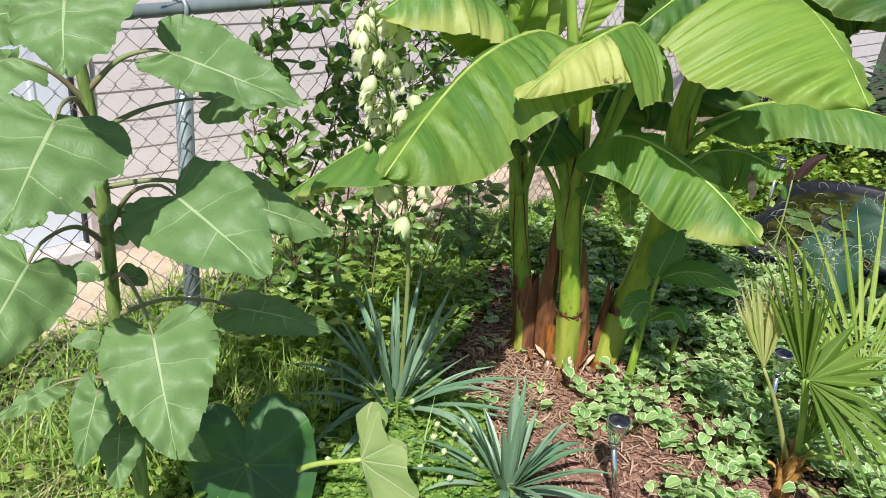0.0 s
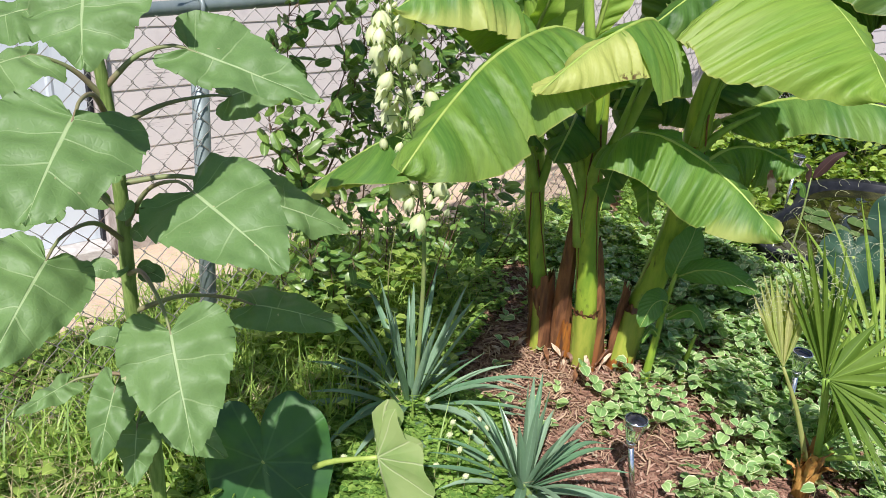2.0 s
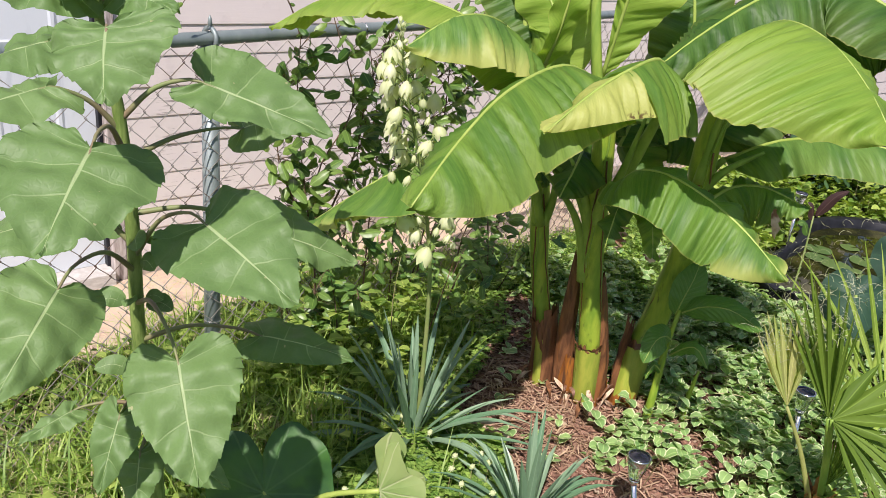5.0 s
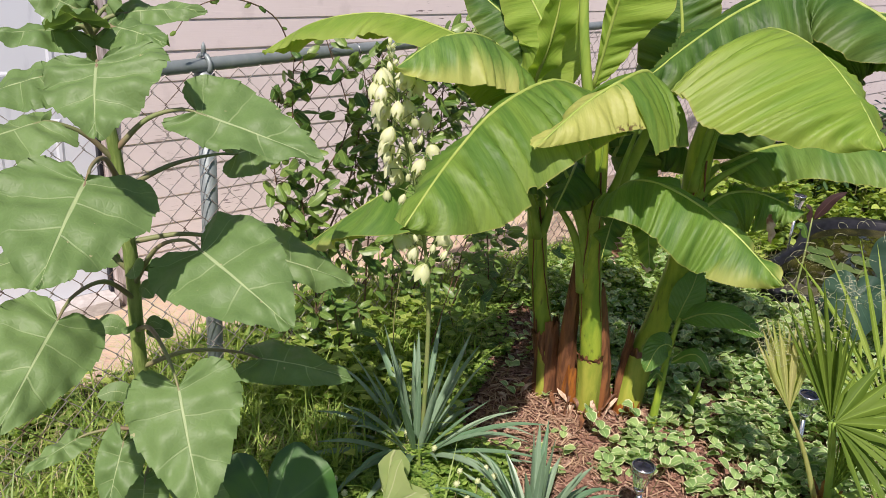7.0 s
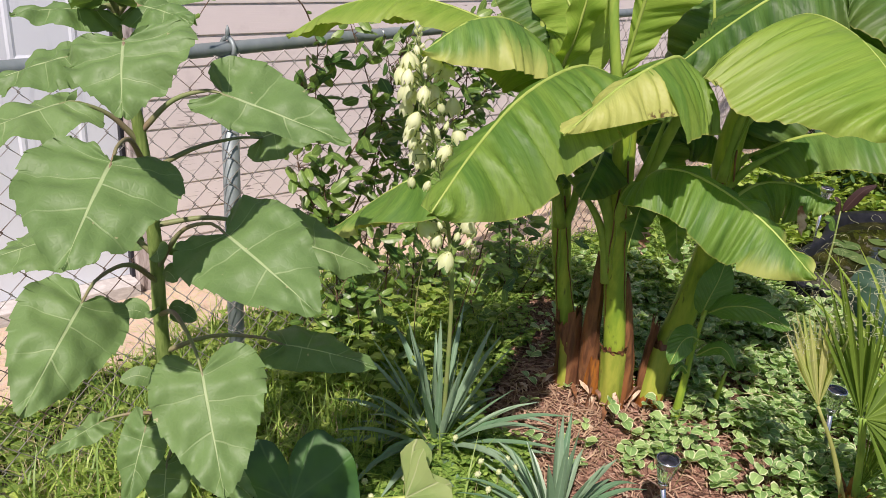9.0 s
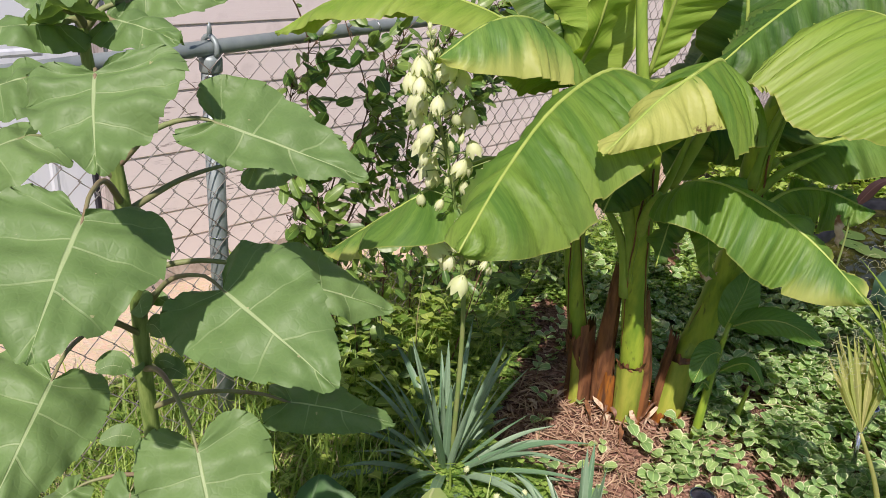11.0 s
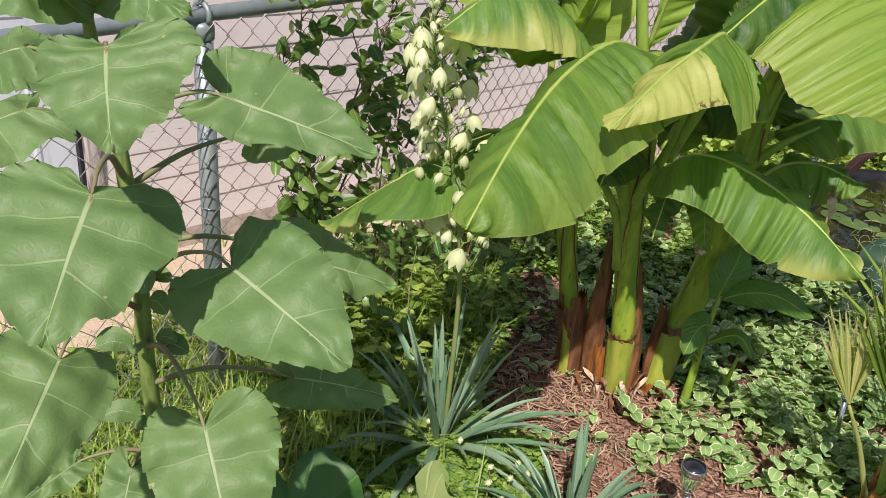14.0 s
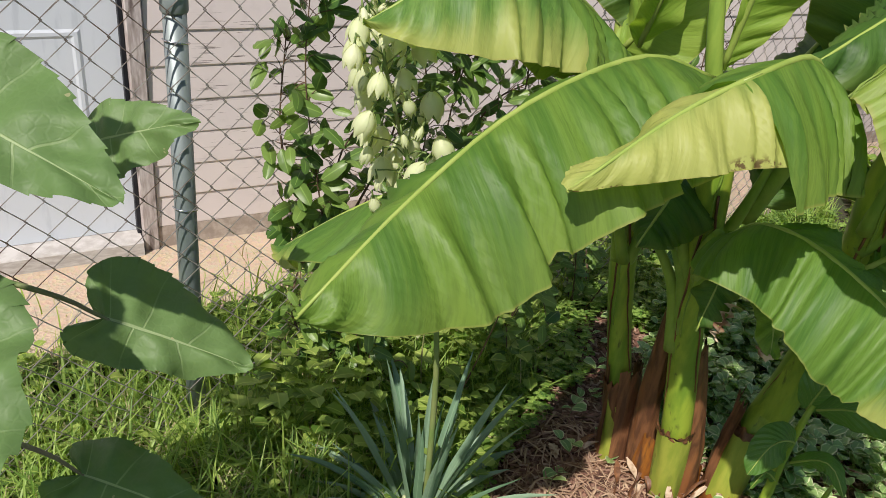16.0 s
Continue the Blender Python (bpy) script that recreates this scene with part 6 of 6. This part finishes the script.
LAWN = (-1.9, 1.3, 1.1, 5.2)
grass("grass", 17000, LAWN, 0.035, 0.15, 0.0034, M_grass, "unmown green grass in front of the fence", lawn, 31, 0.7)
grass("dry_grass", 2600, (-1.6, 0.35, 1.3, 3.4), 0.08, 0.22, 0.003, M_straw, "dead straw-coloured grass among the green", lambda x, y: lawn(x, y) * (0.3 + 0.7 * (noise.noise(Vector((x * 3, y * 3, 2))) > 0.1)), 32, 1.25)
grass("tall_grass", 3000, (-1.1, 0.2, 1.7, 3.6), 0.14, 0.32, 0.0046, M_grass, "long green grass blades round the vine's foot", lambda x, y: lawn(x, y), 33, 0.9)


def small_leaves(name, count, box, accept, mat, label, category, seed, kind="clover", size=(0.012, 0.022), height=(0.02, 0.09)):
    rr = random.Random(seed)
    s = Sheet()
    for x, y in scatter(count, box, accept, rr):
        g = gz(x, y)
        h = rr.uniform(*height)
        a0, r = rr.uniform(0, math.tau), rr.uniform(*size)
        tx, ty = rr.uniform(-.35, .35), rr.uniform(-.55, .1)
        for k in range(3 if kind == "clover" else 1):
            a = a0 + k * math.tau / 3
            dx, dy = math.cos(a), math.sin(a)
            v, uv = [], []
            shape = ((0.0, 0.0), (0.45, 0.50), (0.85, 0.52), (1.0, 0.0)) if kind == "clover" else ((0.0, 0.0), (0.28, 0.40), (0.68, 0.38), (1.0, 0.0))
            for t, w in shape:
                for u in ((-1, 0, 1) if w else (0,)):
                    px, py = r * (dx * t - dy * w * u), r * (dy * t + dx * w * u)
                    pz = h + px * tx + py * ty + r * (0.12 * abs(u) + 0.10 * math.sin(3 * t))
                    v.append((x + px, y + py, g + pz))
                    uv.append((0.5 + 0.5 * u, t))
            s.add(v, [(0, 2, 1), (0, 3, 2), (1, 2, 5, 4), (2, 3, 6, 5), (4, 5, 7), (5, 6, 7)], uv)
        if kind != "clover" or rr.random() < 0.25:
            s.tube([(x, y, g - 0.004), (x, y, g + h)], 0.0007, 3, False)
    return solid(name, s, mat, label, category, kind="stuff")


def clover_zone(x, y):
    if not clear_of_stems(x, y) or wall_side(x, y) < 0.05 or fence_side(x, y) < -verge(float((V(x, y, 0) - FO) @ FU)) + 0.03:
        return 0.0
    if in_pond(x, y, 0.03):
        return 0.0
    b = in_bed(x, y)
    if b > 0.10:
        return 0.0
    patch = noise.noise(Vector((x * 1.7, y * 1.7, 20.0)))
    near = math.exp(-((x - 0.05) ** 2 + (y - 1.9) ** 2) / 0.12) + math.exp(-((x - 0.4) ** 2 + (y - 3.4) ** 2) / 0.5)
    return min(1, 0.25 + near + (0.6 if patch > 0 else 0))


small_leaves("clover", 17000, (-1.7, 1.6, 1.15, 4.9), clover_zone, M_clover, "low green clover among the grass", "clover", 41)
small_leaves("weeds", 4600, (-1.4, 1.3, 1.3, 4.4), lambda x, y: 0.0 if ((x - 0.12) / 0.36) ** 2 + ((y - 1.9) / 0.36) ** 2 < 1 else clover_zone(x, y) * (0.25 if x > 0.1 and y > 2.7 else 1.0), M_weed, "broad-leaved weeds along the foot of the fence", "weeds", 42, "broad", (0.018, 0.048), (0.03, 0.14))

small_leaves("clover", 3800, (-0.42, 0.46, 1.55, 2.42), lambda x, y: 1.0 if ((x - 0.04) / 0.40) ** 2 + ((y - 1.98) / 0.42) ** 2 < 1 - 0.25 * noise.noise(Vector((x * 6, y * 6, 4.0))) and x < 0.34 + 0.1 * (2.0 - y) else 0.0, M_clover, "thick mat of clover round the yuccas", "clover", 43, size=(0.014, 0.025), height=(0.035, 0.10))

small_leaves("weeds", 620, (-0.55, 0.34, 2.28, 3.15), lambda x, y: 0.0 if in_bed(x, y) > -0.02 or fence_side(x, y) < 0.02 or not clear_of_stems(x, y) else 0.5 + 0.5 * (noise.noise(Vector((x * 4, y * 4, 2.0))) > 0), M_weed, "broad bright green weeds between the yucca and the fence", "weeds", 44, "broad", (0.030, 0.062), (0.06, 0.26))

# white clover heads
HEAD = Sheet()
for k in range(26):
    z = 1 - 2 * (k + 0.5) / 26
    r, a = math.sqrt(1 - z * z), k * 2.39996
    d = V(r * math.cos(a), r * math.sin(a), z)
    e = unit(np.cross(d, V(0.3, 0.5, 0.8)))
    HEAD.add([d * 0.0035 - e * 0.0011, d * 0.0035 + e * 0.0011, d * 0.0088 + e * 0.0016, d * 0.0096, d * 0.0088 - e * 0.0016], [(0, 1, 2, 3, 4)], [(0.5, 0.2)] * 5)
for i in range(5):
    for j in range(8):
        ring = [(a, b_) for a, b_ in ((i, j), (i, j + 1), (i + 1, j + 1), (i + 1, j))]
        HEAD.add([0.0074 * V(math.sin(math.pi * a / 5) * math.cos(math.tau * b_ / 8), math.sin(math.pi * a / 5) * math.sin(math.tau * b_ / 8), math.cos(math.pi * a / 5)) for a, b_ in ring], [(0, 1, 2, 3)], [(0.5, 0.2)] * 4)
HEADM = HEAD.mesh("flower_head", M_petal)
for x, y in ((0.074, 2.155), (0.236, 2.075), (0.215, 2.025), (0.262, 2.032), (0.155, 1.99), (0.189, 1.936), (0.128, 1.869), (0.213, 1.847), (0.279, 1.924), (-0.132, 1.871), (-0.023, 2.242), (-0.227, 2.0), (-0.20, 1.98), (-0.16, 1.92), (-0.70, 1.74), (-0.67, 1.76), (-0.98, 2.06), (-0.24, 2.62), (0.30, 1.72), (-0.05, 1.95), (0.16, 2.05)):
    h = R.uniform(0.135, 0.165)
    g = gz(x, y)
    cf = thing("clover_flower", (x, y, g), "small round white clover flower on a thin stem", "flower", "white clover flowers")
    part("stem", Sheet().tube([(x, y, g), (x + 0.004, y, g + h)], 0.0009, 5), M_vincastem, cf)
    piece("flower_head", HEADM, cf, Matrix.Translation((x + 0.004, y, g + h + 0.004)) @ Euler((R.random(), R.random(), R.random())).to_matrix().to_4x4() @ Matrix.Scale(1.15, 4))


# variegated creeper over the mulch and under the bananas
def creeper_zone(x, y):
    if not clear_of_stems(x, y) or in_pond(x, y, 0.02):
        return 0.0
    if math.hypot((x - 1.4) / 1.5, (y - 3.0) / 1.35) + 0.2 * noise.noise(Vector((x * 3, y * 3, 6.0))) > 1:
        return 0.0
    b = in_bed(x, y)
    n_ = noise.noise(Vector((x * 2.6, y * 2.6, 33.0))) + 0.5 * noise.noise(Vector((x * 7, y * 7, 3.0)))
    d = 0.0
    if x > 0.85 and y > 2.2:
        d = 1.0 if y > 2.95 or n_ > -0.18 else 0.08
    elif x > 0.62 and y > 2.2:
        d = 1.0 if n_ > 0.10 - 1.2 * (x - 0.76) else 0.04
    elif x > 0.80 and y <= 2.2:
        d = 1.0 if n_ > 0.12 - 1.0 * (x - 1.1) else 0.03
    elif y > 2.2 and x > 0.3:
        d = 0.05
    if y > 2.75 and 0.5 < x <= 0.85:
        d = 1.0
    if y > 4.1 + 0.4 * (x - 1.0) and x < 2.6:
        d *= 0.1
    return d * (1.0 if b > -0.8 else 0.0)


def creeper(name, count, box, accept, mat, seed, label, size=(0.026, 0.048), hmax=0.10):
    rr = random.Random(seed)
    s, st = Sheet(), Sheet()
    for x, y in scatter(count, box, accept, rr):
        g = gz(x, y) + (0.012 if in_bed(x, y) > 0.05 else 0)
        a = rr.uniform(0, math.tau)
        h = rr.uniform(0.008, hmax) * (0.6 + 0.7 * (noise.noise(Vector((x * 5, y * 5, 1.0))) > 0))
        q = (x, y, g + h)
        if rr.random() < 0.5:
            st.tube([(x - 0.03 * math.cos(a), y - 0.03 * math.sin(a), g), q, (x + 0.02 * math.cos(a), y + 0.02 * math.sin(a), g + h + 0.006)], 0.0011, 3, False)
        for k in range(2):
            b = a + math.pi * k + math.pi / 2 + rr.uniform(-.5, .5)
            r = rr.uniform(*size)
            dx, dy = math.cos(b), math.sin(b)
            tx, ty = rr.uniform(-.6, .6), rr.uniform(-.9, .35)
            v, uv = [], []
            for t, w in ((0.03, 0.04), (0.18, 0.36), (0.50, 0.47), (0.82, 0.36), (1.0, 0.03)):
                for u in (-1, 0, 1):
                    px, py = r * (dx * t - dy * w * u), r * (dy * t + dx * w * u)
                    v.append((x + px, y + py, q[2] + px * tx + py * ty + r * (0.10 * abs(u) * w * 3 + 0.16 * math.sin(3 * t))))
                    uv.append((0.5 + 0.5 * u, t))
            f = []
            for i in range(4):
                f += [(3 * i, 3 * i + 1, 3 * i + 4, 3 * i + 3), (3 * i + 1, 3 * i + 2, 3 * i + 5, 3 * i + 4)]
            s.add(v, f, uv)
    cr = solid(name, s, mat, label, "ground cover", kind="stuff")
    part("creeper_stems", st, M_vincastem, cr, kind="stuff")
    return cr


creeper("variegated_creeper", 10500, (0.3, 2.9, 1.8, 4.4), creeper_zone, M_vinca, 51, "creeping periwinkle with cream-edged green leaves over mulch")
creeper("green_creeper", 7500, (1.4, 4.8, 4.2, 6.4), lambda x, y: 1.0 if not in_pond(x, y, 0.04) and wall_side(x, y) > 0.5 else 0.0, M_weed, 52, "bright green ground cover beyond the pond", (0.034, 0.058), 0.20)

# bark chips
rr = random.Random(61)
sh = Sheet()
for x, y in scatter(15000, (0.0, 1.9, 1.55, 3.5), lambda x, y: 1.0 if in_bed(x, y) > 0.0 and clear_of_stems(x, y) else 0.0, rr):
    ln, w, t = rr.uniform(0.005, 0.022), rr.uniform(0.001, 0.0042), rr.uniform(0.0008, 0.002)
    m = Euler((rr.uniform(-.35, .35), rr.uniform(-.35, .35), rr.uniform(0, math.tau))).to_matrix()
    g = gz(x, y) + max(-0.03, min(0.016, in_bed(x, y) * 0.25)) + rr.uniform(0.0, 0.012)
    c = [tuple(m @ Vector((ln * a, w * b * (0.6 if a > 0 else 1), t * d)) + Vector((x, y, g))) for a in (-1, 1) for b in (-1, 1) for d in (-1, 1)]
    sh.add(c, [(0, 1, 3, 2), (4, 6, 7, 5), (0, 4, 5, 1), (2, 3, 7, 6), (0, 2, 6, 4), (1, 5, 7, 3)])
solid("bark_chips", sh, M_chip, "loose shredded bark chips on the bed", "bark chips", False, "stuff")

# papery shreds of dead banana sheaths round the stems
rr = random.Random(62)
sh = Sheet()
for x, y in scatter(950, (0.02, 1.0, 2.10, 2.80), lambda x, y: (0.3 + 0.7 * math.exp(-((x - 0.45) ** 2 + (y - 2.50) ** 2) / 0.07)) * (in_bed(x, y) > 0.03 and clear_of_stems(x, y)), rr):
    a, ln, w = rr.uniform(0, math.tau), rr.uniform(0.012, 0.05), rr.uniform(0.0008, 0.0035)
    d, e = V(math.cos(a), math.sin(a), 0), V(-math.sin(a), math.cos(a), 0)
    c = V(x, y, gz(x, y) + 0.028 + rr.uniform(0, 0.012))
    b = rr.uniform(-0.012, 0.012)
    v = [c - d * ln - e * w, c - d * ln + e * w, c + UPZ * 0.006 + e * (b + w), c + UPZ * 0.006 + e * (b - w), c + d * ln + e * w * 0.5, c + d * ln - e * w * 0.5]
    sh.add(v, [(0, 3, 2, 1), (3, 5, 4, 2)], [(0.2, 0.0), (0.8, 0.0), (0.8, 0.5), (0.2, 0.5), (0.8, 1.0), (0.2, 1.0)])
solid("dry_litter", sh, M_shred, "papery tan shreds of dead banana leaf on the mulch", "leaf litter", False, "stuff")

# thin dry stems lying on the mulch and standing in the weeds
for k, (c, r, m_) in enumerate((([(0.86, 2.44, 0.06), (0.95, 2.34, 0.07), (1.04, 2.22, 0.05)], 0.004, M_paper), ([(1.0, 2.95, 0.06), (1.12, 2.90, 0.09), (1.3, 2.92, 0.06)], 0.004, M_paper),
                                ([(1.05, 2.8, 0.05), (1.2, 2.78, 0.08), (1.32, 2.7, 0.06)], 0.003, M_straw), ([(0.92, 1.92, 0.03), (0.93, 1.97, 0.12), (0.95, 2.0, 0.20)], 0.002, M_straw),
                                ([(-0.02, 2.70, 0.1), (0.02, 2.78, 0.25), (0.06, 2.88, 0.42)], 0.003, M_husk), ([(-0.10, 2.62, 0.02), (-0.13, 2.65, 0.3), (-0.12, 2.68, 0.5)], 0.003, M_vincastem))):
    solid("dry_stem", Sheet().tube(spline(c, 10), list(np.linspace(r, r * 0.4, 10)), 6), m_, "thin dry plant stem lying in the bed" if k < 4 else "thin upright weed stem", "stem")
for k, (x, y, a, w) in enumerate(((0.17, 2.33, 0.3, 0.052), (0.30, 2.62, 2.0, 0.02), (0.90, 2.36, 5.5, 0.025), (0.50, 2.40, 1.0, 0.018), (0.62, 2.12, 3.0, 0.016), (0.34, 2.30, 2.0, 0.02))):
    g = gz(x, y) + 0.03
    d = V(math.cos(a), math.sin(a), 0)
    s = leaf([V(x, y, g), V(x, y, g + 0.012) + d * w * 1.6, V(x, y, g) + d * w * 3], UPZ, w, w, ovate, -20, 30, 10, 3, ripple=0.006, seed=k)
    solid("dead_leaf", s, M_paper, "curled tan dead leaf lying on the mulch", "dead leaf")

# ---------------------------------------------------------------- shrubs in the distance
def shrub(x, y, h, r, count, mat, label, seed, size=(0.05, 0.09)):
    rr = random.Random(seed)
    t = thing("shrub", (x, y, 0.0), label, "shrub", "shrubs in the background")
    br, lv = Sheet(), Sheet()
    for k in range(14):
        a = rr.uniform(0, math.tau)
        e = V(x + r * 0.8 * math.cos(a), y + r * 0.8 * math.sin(a), h * rr.uniform(0.5, 1.0))
        br.tube(spline([(x, y, 0.0), (x + 0.2 * r * math.cos(a), y + 0.2 * r * math.sin(a), e[2] * 0.5), e], 6), [0.012, 0.01, 0.008, 0.006, 0.004, 0.002], 5, False)
    for k in range(count):
        a, q, z = rr.uniform(0, math.tau), rr.random() ** 0.5, rr.uniform(0.05, 1) ** 0.8
        rad = r * q * (1.05 - 0.5 * abs(z - 0.5)) * (0.8 + 0.4 * noise.noise(Vector((3 * math.cos(a), 3 * math.sin(a), 4 * z + seed))))
        p = V(x + rad * math.cos(a), y + rad * math.sin(a), h * z)
        d = unit(V(math.cos(a) + rr.uniform(-.6, .6), math.sin(a) + rr.uniform(-.6, .6), rr.uniform(-.7, .5)))
        sdv = unit(np.cross(d, V(rr.uniform(-.4, .4), rr.uniform(-.4, .4), 1)))
        ln = rr.uniform(*size)
        v, uv = [], []
        for tt, w in ((0, 0.02), (0.4, 0.30), (0.75, 0.22), (1.0, 0.01)):
            for u in (-1, 1):
                v.append(p + d * ln * tt + sdv * ln * w * u - UPZ * 0.15 * ln * tt * tt)
                uv.append((0.5 + 0.5 * u, tt))
        lv.add(v, [(0, 1, 3, 2), (2, 3, 5, 4), (4, 5, 7, 6)], uv)
    part("branches", br, M_vinestem, t)
    part("foliage", lv, mat, t, kind="stuff")


M_dark = plain_leaf_mat("shrub_leaf", (0.03, 0.075, 0.03), (0.07, 0.14, 0.05), 0.2, 0.45)
shrub(3.3, 5.6, 1.2, 0.6, 2600, M_dark, "dark green shrub beyond the pond", 71)
shrub(4.1, 5.0, 1.3, 0.6, 2000, M_dark, "dark green shrub beyond the pond", 72)
shrub(2.45, 5.9, 0.7, 0.5, 1800, M_dark, "dark green shrub beside the garage wall", 73)
canna = thing("canna", (1.70, 3.80, 0.0), "small canna with dark bronze-purple leaves by the pond", "canna")
M_bronze = plain_leaf_mat("bronze_leaf", (0.05, 0.025, 0.025), (0.09, 0.05, 0.045), 0.2, 0.4, island=False)
part("stem", curve_tube([(1.70, 3.80, 0.0), (1.70, 3.80, 0.3), (1.69, 3.80, 0.50)], [0.006, 0.005, 0.004], 8, 8), M_stalk, canna)
for k, (b, t) in enumerate((((1.70, 3.80, 0.50), (1.79, 3.74, 0.66)), ((1.69, 3.80, 0.48), (1.63, 3.75, 0.57)), ((1.69, 3.80, 0.40), (1.62, 3.78, 0.46)))):
    b, t = V(*b), V(*t)
    part("leaf", leaf([b, (b + t) / 2 + UPZ * 0.03, t], (0, -0.6, 0.8), 0.032, 0.032, ovate, 20, 20, 14, 4, seed=k), M_bronze if k < 2 else M_vine, canna)
